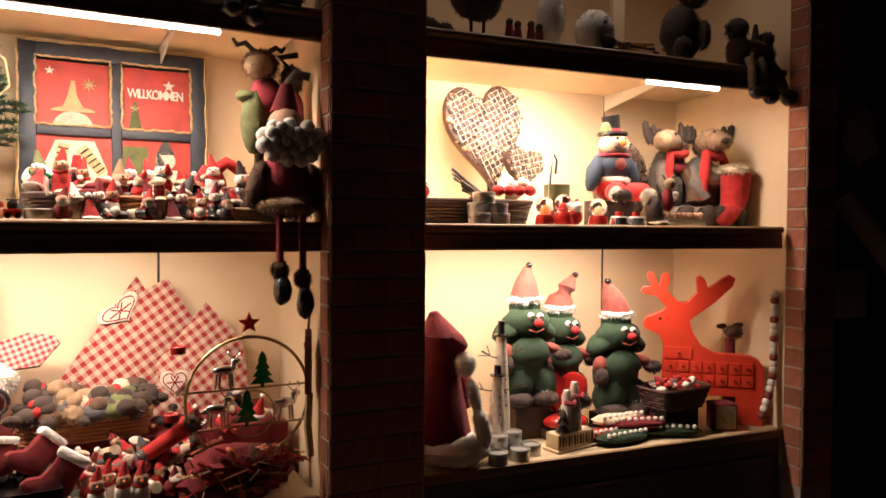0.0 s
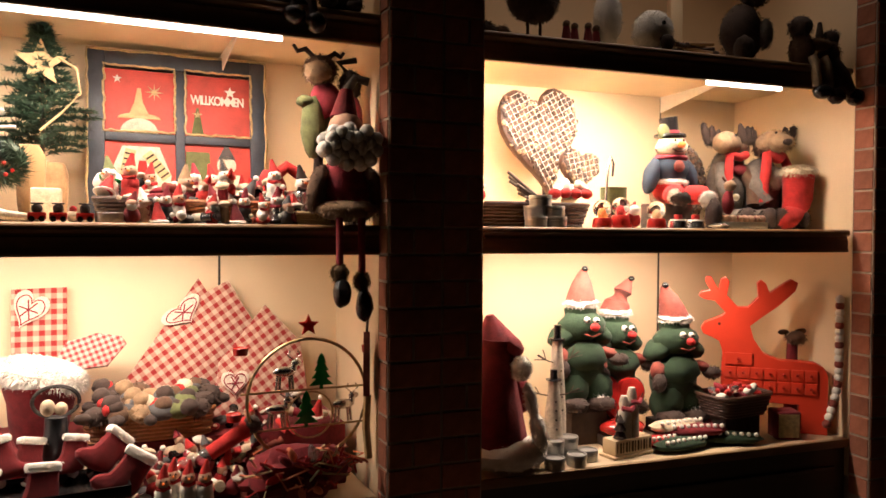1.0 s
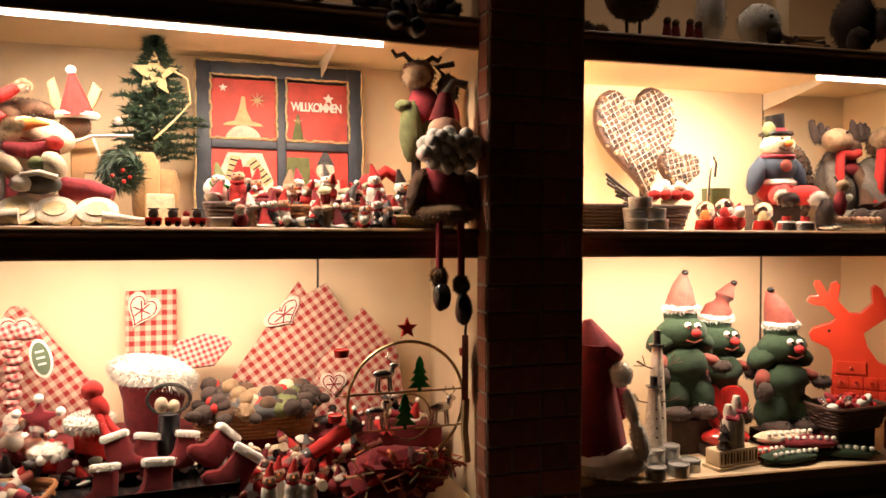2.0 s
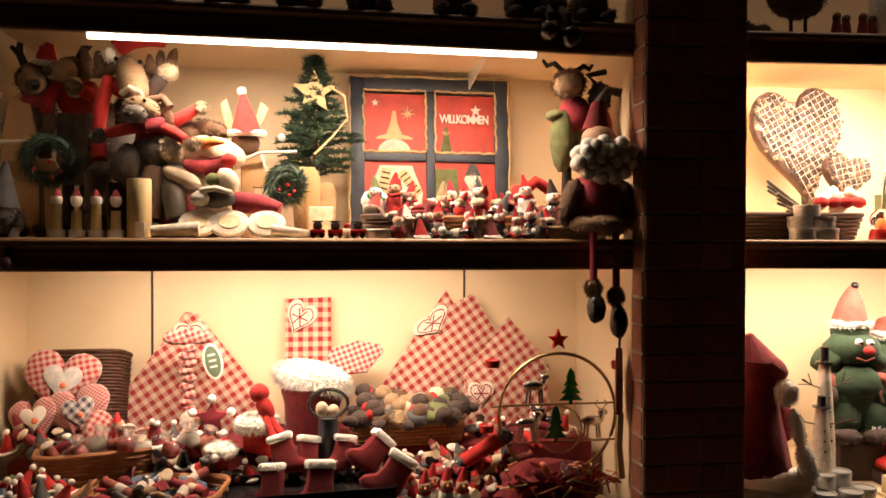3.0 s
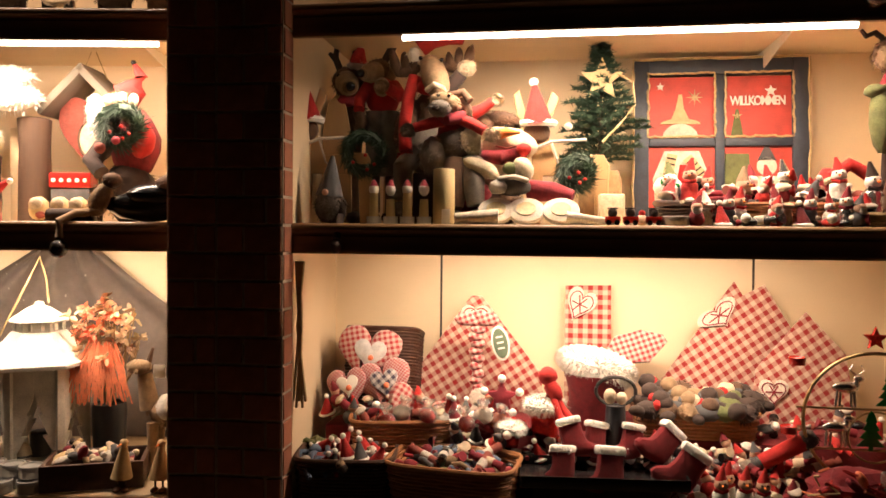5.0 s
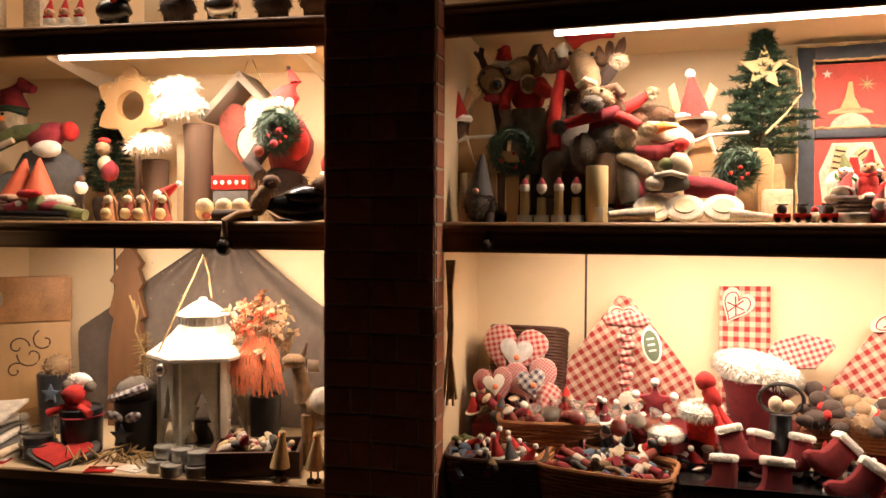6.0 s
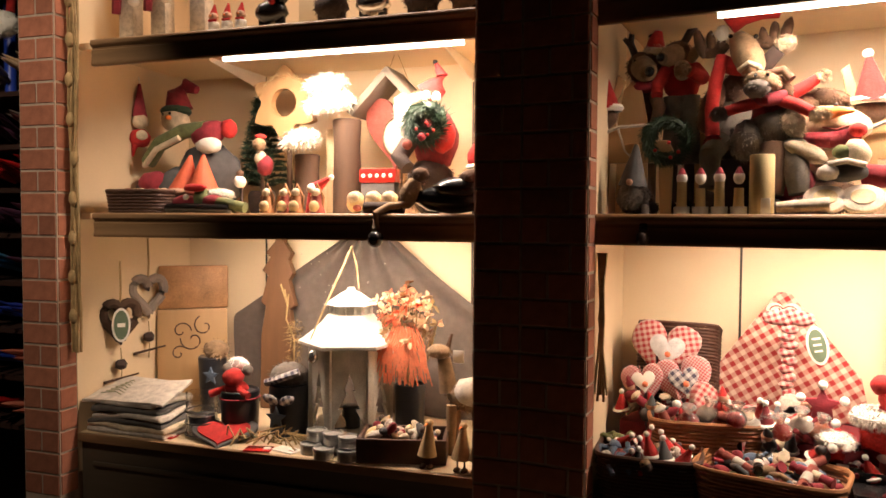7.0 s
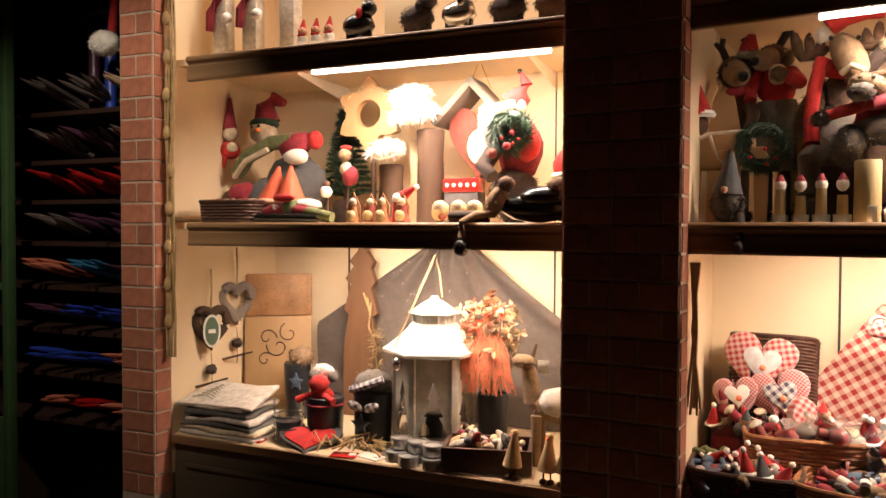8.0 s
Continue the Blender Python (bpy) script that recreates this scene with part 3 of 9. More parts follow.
def fir(m, h, r, label, pot="burlap", potr=0.06, poth=0.10, star=False):
    """A small artificial fir in a pot, of many needle tufts on drooping twigs."""
    ob = thing("fir_tree", m, label, "tree")
    part("pot", lathe(bmesh.new(), [(potr * 0.8, 0), (potr * 0.95, poth * 0.3), (potr, poth * 0.8), (potr * 0.85, poth), (potr * 0.7, poth * 0.98), (0, poth * 0.9)], seg=18), MT[pot], ob)
    twigs, needles = cone(bmesh.new(), (0, 0, poth * 0.8), (0, 0, h * 0.99), 0.008, 0.002, 0, 7), bmesh.new()
    spots = []
    n = 105
    for i in range(n):
        z = poth * 1.15 + (h - poth * 1.15) * (i / n) ** 0.9
        a = i * 2.399 + random.uniform(-0.3, 0.3)
        l = r * (1 - (z - poth) / (h - poth)) ** 1.0 * random.uniform(0.45, 1.2) + 0.018
        c, s = math.cos(a), math.sin(a)
        tip = Vector((c * l, s * l, z + l * 0.12))
        pipe(twigs, [(0, 0, z - 0.01), (c * l * 0.5, s * l * 0.5, z + l * 0.15), tip], 0.0016, 0, 4)
        for q in range(int(50 + 900 * l)):
            u = random.uniform(0.15, 1.0)
            p = Vector((c * l * u, s * l * u, z + l * 0.14 * min(1, u * 2)))
            spots.append((p, Vector((c * 0.7 + random.uniform(-1, 1), s * 0.7 + random.uniform(-1, 1), random.uniform(-0.3, 1.1)))))
    hairs(needles, spots, 0.026, 0.0030, 0, 0.1)
    part("trunk", twigs, MT["log"], ob)
    part("needles", needles, MT["pine"], ob)
    if star:
        part("star", plate(bmesh.new(), star_line(0.075, 0.45), 0.010, m=pose(0.0, -0.045, h * 0.80)), MT["straw"], ob, "straw-coloured star")
        part("ribbon", pipe(bmesh.new(), [(0.05, -0.05, h * 0.83), (0.10, -0.06, h * 0.78), (0.11, -0.05, h * 0.66), (0.06, -0.09, h * 0.55), (0.0, -0.11, h * 0.45)], 0.004, 0, 5), MT["straw"], ob)
        part("bead", ball(bmesh.new(), (-0.11, -0.03, h * 0.55), 0.014), MT["white"], ob)
    return ob


def cloth_plate(name, m, outline, material, label, category="towel", lift=0.012, badge=None, group="", bulge=0.006):
    """A folded cloth of some thickness with soft, uneven faces and, where given, a lace badge."""
    ob = thing(name, m, label, category, group)
    bm = plate(bmesh.new(), outline, lift, 0, 0.003)
    bmesh.ops.subdivide_edges(bm, edges=bm.edges[:], cuts=5, use_grid_fill=True)
    bmesh.ops.triangulate(bm, faces=[f for f in bm.faces if len(f.verts) > 4])
    for v in bm.verts:
        v.co.y += bulge * noise.noise(v.co * 14) + bulge * 0.6 * noise.noise(v.co * 40)
    part("cloth", bm, material, ob)
    if badge:
        x, z, w, h, turn = badge
        part("lace_badge", plate(bmesh.new(), heart_line(w, h), 0.004, 0, 0.001, m=pose(x, -lift / 2 - 0.009, z, 0, turn, 0)), MT["lace"], ob, "cream lace heart")
        b2 = bmesh.new()
        pipe(b2, [(px * 0.78, 0, pz * 0.78) for px, pz in heart_line(w, h)], 0.0022, 0, 5, closed=True)
        for a in range(6):
            pipe(b2, [(0, 0, h * 0.08), (0.28 * w * math.cos(a * 1.047), 0, h * 0.08 + 0.24 * h * math.sin(a * 1.047))], 0.0025, 0, 5)
        bmesh.ops.transform(b2, matrix=pose(x, -lift / 2 - 0.012, z, 0, turn, 0), verts=b2.verts[:])
        part("stitching", b2, MT["wine"], ob)
    return ob


def boot(m, s, label, key="dred", cuff="fur", toe=1, group="small boots", ck=1.0):
    """A felt boot with a furry cuff; its toe points along x."""
    ob = thing("felt_boot", m, label, "boot", group)
    bm = bmesh.new()
    rings = []
    for i, (x, z, rx, ry, tilt) in enumerate([(0, 1.0, 0.30, 0.26, 0), (0.01, 0.75, 0.28, 0.24, 0), (0.02, 0.5, 0.27, 0.23, 5), (0.08, 0.33, 0.30, 0.23, 30), (0.25, 0.22, 0.26, 0.23, 62), (0.42, 0.17, 0.21, 0.22, 80), (0.58, 0.15, 0.16, 0.18, 88), (0.68, 0.14, 0.08, 0.10, 90)]):
        q = pose(x * s * toe, 0, z * s, 0, tilt * toe, 0)
        rings.append([bm.verts.new(q @ Vector((rx * s * math.cos(2 * math.pi * k / 14), ry * s * math.sin(2 * math.pi * k / 14), 0))) for k in range(14)])
    for a, b in zip(rings, rings[1:]):
        for k in range(14):
            bm.faces.new((a[k], a[(k + 1) % 14], b[(k + 1) % 14], b[k]))
    bm.faces.new(rings[0]), bm.faces.new(rings[-1])
    for v in bm.verts:
        v.co.z = max(v.co.z, 0.0)
    bmesh.ops.recalc_face_normals(bm, faces=bm.faces[:])
    part("boot_body", bm, MT[key], ob)
    part("cuff", fluffy(bmesh.new(), (0, 0, 0.98 * s), (0.36 * s * ck, 0.31 * s * ck, 0.13 * s * ck), 0, n=int(5200 * max(s, 0.2) * ck), length=0.03 * s * ck + 0.006), MT[cuff], ob, "white furry cuff")
    return ob


def wreath(m, r, t, label, bow=True):
    ob = thing("wreath", m, label, "wreath")
    spots = []
    for i in range(1800):
        a = random.uniform(0, 2 * math.pi)
        p = Vector((r * math.cos(a), 0, r * math.sin(a)))
        q = Vector((random.gauss(0, 1), random.gauss(0, 1), random.gauss(0, 1))).normalized()
        spots.append((p + q * t * 0.5, q + Vector((-math.sin(a), 0, math.cos(a)))))
    bm = pipe(bmesh.new(), [(r * math.cos(i * math.pi / 12), 0, r * math.sin(i * math.pi / 12)) for i in range(24)], t * 0.6, 0, 6, closed=True)
    part("greenery", hairs(bm, spots, t * 1.0, 0.0022), MT["pine"], ob)
    if bow:
        for x, z in ((0.6, -0.7), (0.2, -1.0), (-0.6, -0.6), (0.1, -0.2)):
            part("berry", ball(bmesh.new(), (r * x, -t, r * z), 0.006), MT["red"], ob)
    return ob


# ================= right-hand bay =================
def lattice_heart(m, w, h, label):
    ob = thing("wicker_heart", m, label, "heart ornament", "wicker hearts")
    body = plate(bmesh.new(), heart_line(w, h, 40), 0.05, 0, 0.018)
    part("backing", body, MT["dwick"], ob)
    pods, lat = bmesh.new(), bmesh.new()

    line = [(abs(xx) / (w / 2), zz / (h / 2.1) - 0.25) for xx, zz in heart_line(w, h, 60)]

    def inside(x, z):
        x, z = abs(x) / (w / 2), z / (h / 2.1) - 0.25
        best = max((zz for xx, zz in line if abs(xx - x) < 0.08), default=-1)
        low = min((zz for xx, zz in line if abs(xx - x) < 0.08), default=1)
        return low + 0.06 < z < best - 0.06 and x < 0.95
    for i in range(900):
        x, z = random.uniform(-w / 2, w / 2), random.uniform(-h * 0.5, h * 0.6)
        if inside(x, z):
            ball(pods, (x, -0.03 + random.uniform(-0.004, 0.004), z), (random.uniform(0.006, 0.012), 0.008, random.uniform(0.006, 0.012)), random.choice((0, 0, 1, 1, 1, 2)), seg=6)
    for a, b, n in ((1, 0.45, 22), (-0.35, 1, 22)):
        for i in range(-n, n + 1):
            run = []
            for k in range(41):
                u = (k - 20) / 20 * h
                nx, nz = -b, a
                ln = math.hypot(a, b)
                x, z = (a * u + nx * i * 0.023) / ln, (b * u + nz * i * 0.023) / ln
                if inside(x, z):
                    run.append((x, -0.042, z))
                elif len(run) > 1:
                    pipe(lat, run, 0.0009, 0, 4)
                    run = []
                else:
                    run = []
            if len(run) > 1:
                pipe(lat, run, 0.0009, 0, 4)
    part("pods", pods, [MT["brown"], MT["dark"], MT["tan"]], ob, "brown seed pods dusted white")
    part("lattice", lat, MT["linen"], ob, "pale string lattice")
    return ob


lattice_heart(at("R", 0.475, 0.50, 1.845, 0, -8, -6), 0.36, 0.55, "large heart of brown seed pods under a pale string lattice")
lattice_heart(at("R", 0.590, 0.41, 1.735, 0, -8, 10), 0.17, 0.21, "small heart of brown seed pods under pale string")
basket(at("R", 0.24, 0.22, MID_Z), 0.46, 0.20, 0.085, "dwick", "long dark woven basket tray with dolls and twigs")
figure("twig_bundle", at("R", 0.38, 0.26, MID_Z + 0.085), "bundle of grey twigs and white-and-red cloth dolls", "ornament",
       [("p", "grey", [(0, 0, 0), (-0.09 - 0.012 * i, -0.02 * (i % 3), 0.015 * i)], 0.006) for i in range(9)]
       + [("b", "white", (0.02 + 0.035 * i, -0.04, 0.05 + 0.02 * (i % 2)), (0.020, 0.018, 0.034), (0, 25 - 25 * i, 0)) for i in range(4)]
       + [("b", "red", (0.0 + 0.045 * i, -0.06, 0.045), (0.026, 0.015, 0.020)) for i in range(4)] + [("b", "pink", (0.10, -0.05, 0.07), 0.018), ("b", "cream", (0.06, -0.05, 0.02), (0.03, 0.02, 0.018))])
figure("cloth_ornament", at("R", 0.06, 0.20, MID_Z + 0.086), "red and white cloth ornament in a basket", "ornament", [("b", "red", (0, 0, 0.03), (0.035, 0.03, 0.03)), ("b", "white", (0, 0, 0.062), (0.033, 0.03, 0.012))])
for s, d, k in ((0.225, 0.05, 0), (0.308, 0.06, 0), (0.240, 0.09, 1), (0.310, 0.08, 1), (0.262, 0.09, 2)):
    tin(at("R", s, d, MID_Z + 0.0305 * k * 1.25), "grey round tin stacked with others", 0.040, 0.038)


def globe(m, base="dpaint", inner="red"):
    ob = thing("snow_globe", m, "small glass snow globe on a dark red base", "snow globe", "snow globes")
    part("base", lathe(bmesh.new(), [(0.036, 0), (0.038, 0.006), (0.034, 0.030), (0.030, 0.036), (0.0, 0.036)], seg=20), MT[base], ob)
    part("scene", ball(ball(bmesh.new(), (0, 0, 0.052), (0.014, 0.012, 0.018), 0), (0.012, -0.006, 0.062), 0.008, 1), [MT[inner], MT["white"]], ob)
    g = part("glass_dome", ball(bmesh.new(), (0, 0, 0.067), 0.035, seg=20), MT["glass"], ob)
    g.visible_shadow = False
    return ob


for s, d, q, i in ((0.500, 0.06, 0, "orange"), (0.590, 0.08, 0.012, "red"), (0.735, 0.06, 0, "gold")):
    ob = globe(at("R", s, d, MID_Z + q), inner=i)
    if q:
        figure("wooden_disc", at("R", s, d, MID_Z), "flat red wooden disc under a globe", "base", [("c", "dpaint", (0, 0, 0), (0, 0, 0.012), 0.045, 0.045)])
figure("standing_ornament", at("R", 0.65, 0.09, MID_Z), "small red and white felt figure", "figurine", [("b", "red", (0, 0, 0.03), (0.032, 0.025, 0.03)), ("b", "white", (0, -0.01, 0.065), 0.022), ("c", "red", (0, 0, 0.075), (0.01, 0, 0.10), 0.015, 0.003)])
figure("candle_holder", at("R", 0.66, 0.24, MID_Z), "mossy green pot candle on a dark foot", "candle", [("c", "dark", (0, 0, 0), (0, 0, 0.10), 0.04, 0.035), ("c", "olive", (0, 0, 0.10), (0, 0, 0.16), 0.05, 0.052)])
figure("hanging_hook", at("R", 0.60, 0.20, MID_Z), "silver bent hook on a beaded holder", "ornament", [("b", "dred", (0, 0, 0.06), (0.022, 0.022, 0.045)), ("b", "white", (0, -0.018, 0.07), 0.008),
       ("p", "silver", [(0, 0, 0.10), (0.005, 0, 0.18), (0.012, 0, 0.25), (0.022, 0, 0.275), (0.034, 0, 0.25), (0.028, 0, 0.20)], 0.005), ("c", "dark", (0, 0, 0), (0, 0, 0.03), 0.03, 0.02)])
figure("snowman_doll", at("R", 0.945, 0.27, MID_Z), "stuffed snowman with black top hat, blue jumper and red trousers", "doll", [
    ("x", "dark", (-0.11, -0.05, 0, 0.09, 0.06, 0.105)), ("b", "red", (0, 0, 0.17), (0.085, 0.065, 0.065)), ("b", "denim", (0, 0, 0.255), (0.095, 0.07, 0.075)), ("b", "denim", (-0.105, -0.01, 0.22), (0.035, 0.04, 0.08), (0, 18, 0)),
    ("b", "denim", (0.10, -0.01, 0.22), (0.035, 0.04, 0.08), (0, -18, 0)), ("f", "fur", (0, -0.01, 0.195), (0.092, 0.07, 0.02)), ("b", "cream", (0, -0.01, 0.345), (0.075, 0.065, 0.055)), ("b", "orange", (0.0, -0.08, 0.348), (0.014, 0.028, 0.014)),
    ("b", "black", (-0.022, -0.068, 0.368), 0.006), ("b", "black", (0.022, -0.068, 0.368), 0.006), ("p", "black", [(-0.035, -0.066, 0.332), (-0.015, -0.072, 0.321), (0.015, -0.072, 0.321), (0.035, -0.066, 0.332)], 0.0025),
    ("b", "wine", (0, -0.005, 0.298), (0.085, 0.065, 0.02)), ("c", "black", (0, 0, 0.388), (0, 0, 0.398), 0.072, 0.07), ("c", "black", (0, 0, 0.395), (-0.012, 0, 0.47), 0.038, 0.042), ("c", "wine", (0, 0, 0.396), (0, 0, 0.414), 0.042, 0.042), ("b", "olive", (-0.05, -0.02, 0.405), (0.03, 0.02, 0.035)),
    ("b", "red", (-0.05, -0.10, 0.14), (0.045, 0.09, 0.04), (0, 0, -20)), ("b", "red", (0.06, -0.10, 0.14), (0.045, 0.09, 0.04), (0, 0, 10)), ("f", "fur", (0.07, -0.18, 0.12), (0.045, 0.025, 0.035)), ("b", "dark", (0.08, -0.20, 0.055), (0.035, 0.035, 0.07)),
    ("f", "fur", (-0.09, -0.16, 0.13), (0.03, 0.03, 0.03)), ("b", "dark", (-0.07, -0.17, 0.12), (0.05, 0.03, 0.03)), ("b", "terra", (0, -0.068, 0.26), (0.03, 0.008, 0.025)), ("b", "silver", (0.09, -0.22, 0.012), (0.04, 0.055, 0.012))]).scale = (0.90, 0.92, 0.97)
for s in (0.82, 0.90):
    figure("candle_shoe", at("R", s, 0.045, MID_Z), "silver round candle cup with a red wax top", "candle cup", [("c", "silver", (0, 0, 0), (0, 0, 0.028), 0.038, 0.034), ("c", "white", (0, 0, 0.028), (0, 0, 0.034), 0.030, 0.028), ("c", "red", (0, 0, 0.034), (0, 0, 0.052), 0.016, 0.015)], "candle cups")
ob = thing("wicker_ball", at("R", 1.13, 0.47, MID_Z), "large dark ball of woven pods", "ornament")
bm = ball(bmesh.new(), (0, 0, 0.19), (0.13, 0.10, 0.19), 0, seg=20)
for i in range(420):
    v = Vector((random.gauss(0, 1), -abs(random.gauss(0, 1)), random.gauss(0, 1))).normalized()
    ball(bm, (v.x * 0.13, v.y * 0.10, 0.19 + v.z * 0.19), 0.010, random.choice((0, 1, 2)), seg=6)
part("pods", bm, [MT["brown"], MT["dark"], MT["grey"]], ob)


doll("moose_doll", "R", (1.31, 0.36, MID_Z), "grey plush moose with a long snout and thin red scarf", [
    ("b", "grey", (1.310, 0.37, 1.690), (0.088, 0.080, 0.160)), ("b", "grey", (1.320, 0.36, 1.800), (0.070, 0.065, 0.070)), ("p", "tan", [(1.345, 0.36, 1.878), (1.300, 0.33, 1.886), (1.255, 0.30, 1.888), (1.215, 0.28, 1.884), (1.195, 0.275, 1.880)], [0.038, 0.050, 0.052, 0.044, 0.020]), ("b", "black", (1.265, 0.255, 1.915), 0.006), ("b", "brown", (1.345, 0.34, 1.865), (0.050, 0.050, 0.040)),
    *antler("dark", 1.285, 0.37, 1.905, -1, 1.1), *antler("dark", 1.330, 0.33, 1.905, 1, 0.95),
    ("p", "red", [(1.360, 0.30, 1.840), (1.310, 0.275, 1.825), (1.262, 0.285, 1.835)], 0.018), ("p", "red", [(1.262, 0.285, 1.840), (1.245, 0.270, 1.760), (1.240, 0.265, 1.680), (1.235, 0.262, 1.610)], [0.017, 0.018, 0.019, 0.022]), ("p", "grey", [(1.26, 0.33, 1.79), (1.225, 0.28, 1.70), (1.24, 0.25, 1.62)], [0.032, 0.032, 0.030]), ("p", "brown", [(1.35, 0.32, 1.78), (1.375, 0.27, 1.70), (1.36, 0.25, 1.62)], [0.030, 0.030, 0.028]), ("b", "wine", (1.320, 0.295, 1.775), (0.040, 0.016, 0.026)),
    ("p", "grey", [(1.27, 0.33, 1.57), (1.26, 0.24, 1.56), (1.255, 0.19, 1.56)], [0.042, 0.042, 0.040]), ("p", "grey", [(1.36, 0.33, 1.57), (1.365, 0.24, 1.56), (1.365, 0.19, 1.56)], [0.042, 0.042, 0.040]), ("b", "dark", (1.255, 0.165, 1.562), (0.040, 0.026, 0.045)), ("b", "dark", (1.368, 0.165, 1.562), (0.040, 0.026, 0.045))], group="moose dolls")
doll("moose_doll", "R", (1.47, 0.33, MID_Z), "grey plush moose facing ahead with a red knitted scarf", [
    ("b", "grey", (1.475, 0.34, 1.680), (0.095, 0.080, 0.155)), ("b", "tan", (1.475, 0.27, 1.900), (0.070, 0.075, 0.046), (0, -8, 0)), ("b", "tan", (1.468, 0.215, 1.890), (0.056, 0.050, 0.040)), ("b", "dark", (1.465, 0.175, 1.888), (0.026, 0.014, 0.016)), ("b", "black", (1.440, 0.212, 1.930), 0.006), ("b", "black", (1.498, 0.212, 1.930), 0.006), ("b", "brown", (1.480, 0.31, 1.880), (0.060, 0.050, 0.050)),
    *antler("dark", 1.425, 0.31, 1.905, -1, 1.05), *antler("dark", 1.525, 0.31, 1.905, 1, 1.15),
    ("p", "red", [(1.530, 0.27, 1.835), (1.475, 0.235, 1.822), (1.428, 0.25, 1.840)], 0.022), ("p", "red", [(1.430, 0.25, 1.845), (1.412, 0.235, 1.770), (1.395, 0.23, 1.700), (1.388, 0.225, 1.630)], [0.020, 0.022, 0.021, 0.023]), ("p", "red", [(1.525, 0.26, 1.835), (1.545, 0.24, 1.770), (1.552, 0.235, 1.700)], [0.019, 0.020, 0.021]),
    ("p", "grey", [(1.405, 0.31, 1.77), (1.375, 0.25, 1.70), (1.40, 0.22, 1.63)], [0.034, 0.034, 0.030]), ("p", "grey", [(1.545, 0.31, 1.77), (1.575, 0.25, 1.70), (1.56, 0.22, 1.63)], [0.034, 0.034, 0.030]), ("f", "linen", (1.480, 0.255, 1.740), (0.045, 0.018, 0.055)), ("p", "brown", [(1.435, 0.30, 1.57), (1.425, 0.22, 1.56), (1.42, 0.18, 1.56)], 0.040), ("p", "brown", [(1.525, 0.30, 1.57), (1.53, 0.22, 1.56), (1.53, 0.18, 1.56)], 0.040), ("b", "dark", (1.42, 0.155, 1.562), (0.040, 0.026, 0.045)), ("b", "dark", (1.53, 0.155, 1.562), (0.040, 0.026, 0.045))], group="moose dolls")
figure("plush_animal", at("R", 1.56, 0.36, MID_Z), "dark shaggy plush animal sitting behind a boot", "plush toy", [("f", "dark", (0, 0, 0.15), (0.10, 0.09, 0.15)), ("b", "dark", (0, -0.1, 0.05), (0.06, 0.09, 0.05))])
boot(at("R", 1.555, 0.20, MID_Z, 195), 0.250, "large red felt boot with a white top", "red", "cream", 1, "large boots")
figure("reindeer_statuette", at("R", 1.09, 0.09, MID_Z + 0.055), "small painted reindeer statuette in red with a tray", "statuette", [("b", "wine", (0, 0, 0.05), (0.025, 0.022, 0.05)), ("b", "tan", (0, -0.01, 0.115), (0.022, 0.026, 0.022)), ("p", "brown", [(-0.01, 0, 0.13), (-0.03, 0, 0.15)], 0.004), ("p", "brown", [(0.01, 0, 0.13), (0.03, 0, 0.15)], 0.004), ("b", "white", (0.02, -0.02, 0.07), 0.014)])
figure("ornament_dish", at("R", 1.15, 0.09, MID_Z), "silver tray of round gilded ornaments", "dish", [("x", "tin", (-0.105, -0.04, 0, 0.105, 0.04, 0.028))] + [("b", "pink", (-0.085 + 0.028 * (i % 7), -0.025 + 0.03 * (i // 7), 0.038), 0.017) for i in range(14)] + [("b", "wine", (-0.08 + 0.04 * i, -0.03, 0.042), 0.008) for i in range(5)])

# right-hand bay, lower deck
figure("santa_coat_doll", at("R", 0.115, 0.10, FLOOR_Z), "large dark red velvet hooded doll with white fur trim", "doll", [("c", "dred", (-0.01, 0.03, 0.06), (-0.02, 0.03, 0.33), 0.130, 0.085), ("c", "dred", (-0.02, 0.03, 0.30), (-0.01, 0.03, 0.46), 0.085, 0.080), ("c", "dred", (-0.01, 0.03, 0.45), (-0.03, 0.03, 0.545), 0.082, 0.015), ("b", "dred", (0.035, 0.0, 0.435), (0.055, 0.06, 0.04), (0, 35, 0)),
       ("f", "fur", (0.055, -0.055, 0.365), (0.040, 0.040, 0.045)), ("f", "fur", (0.02, -0.01, 0.06), (0.165, 0.140, 0.070)), ("f", "fur", (0.112, -0.085, 0.14), (0.032, 0.032, 0.080), (0, -14, 0)), ("f", "fur", (0.085, -0.075, 0.25), (0.022, 0.022, 0.075), (0, -14, 0)), ("b", "wine", (0.085, 0.03, 0.27), (0.040, 0.05, 0.085), (0, -15, 0))])


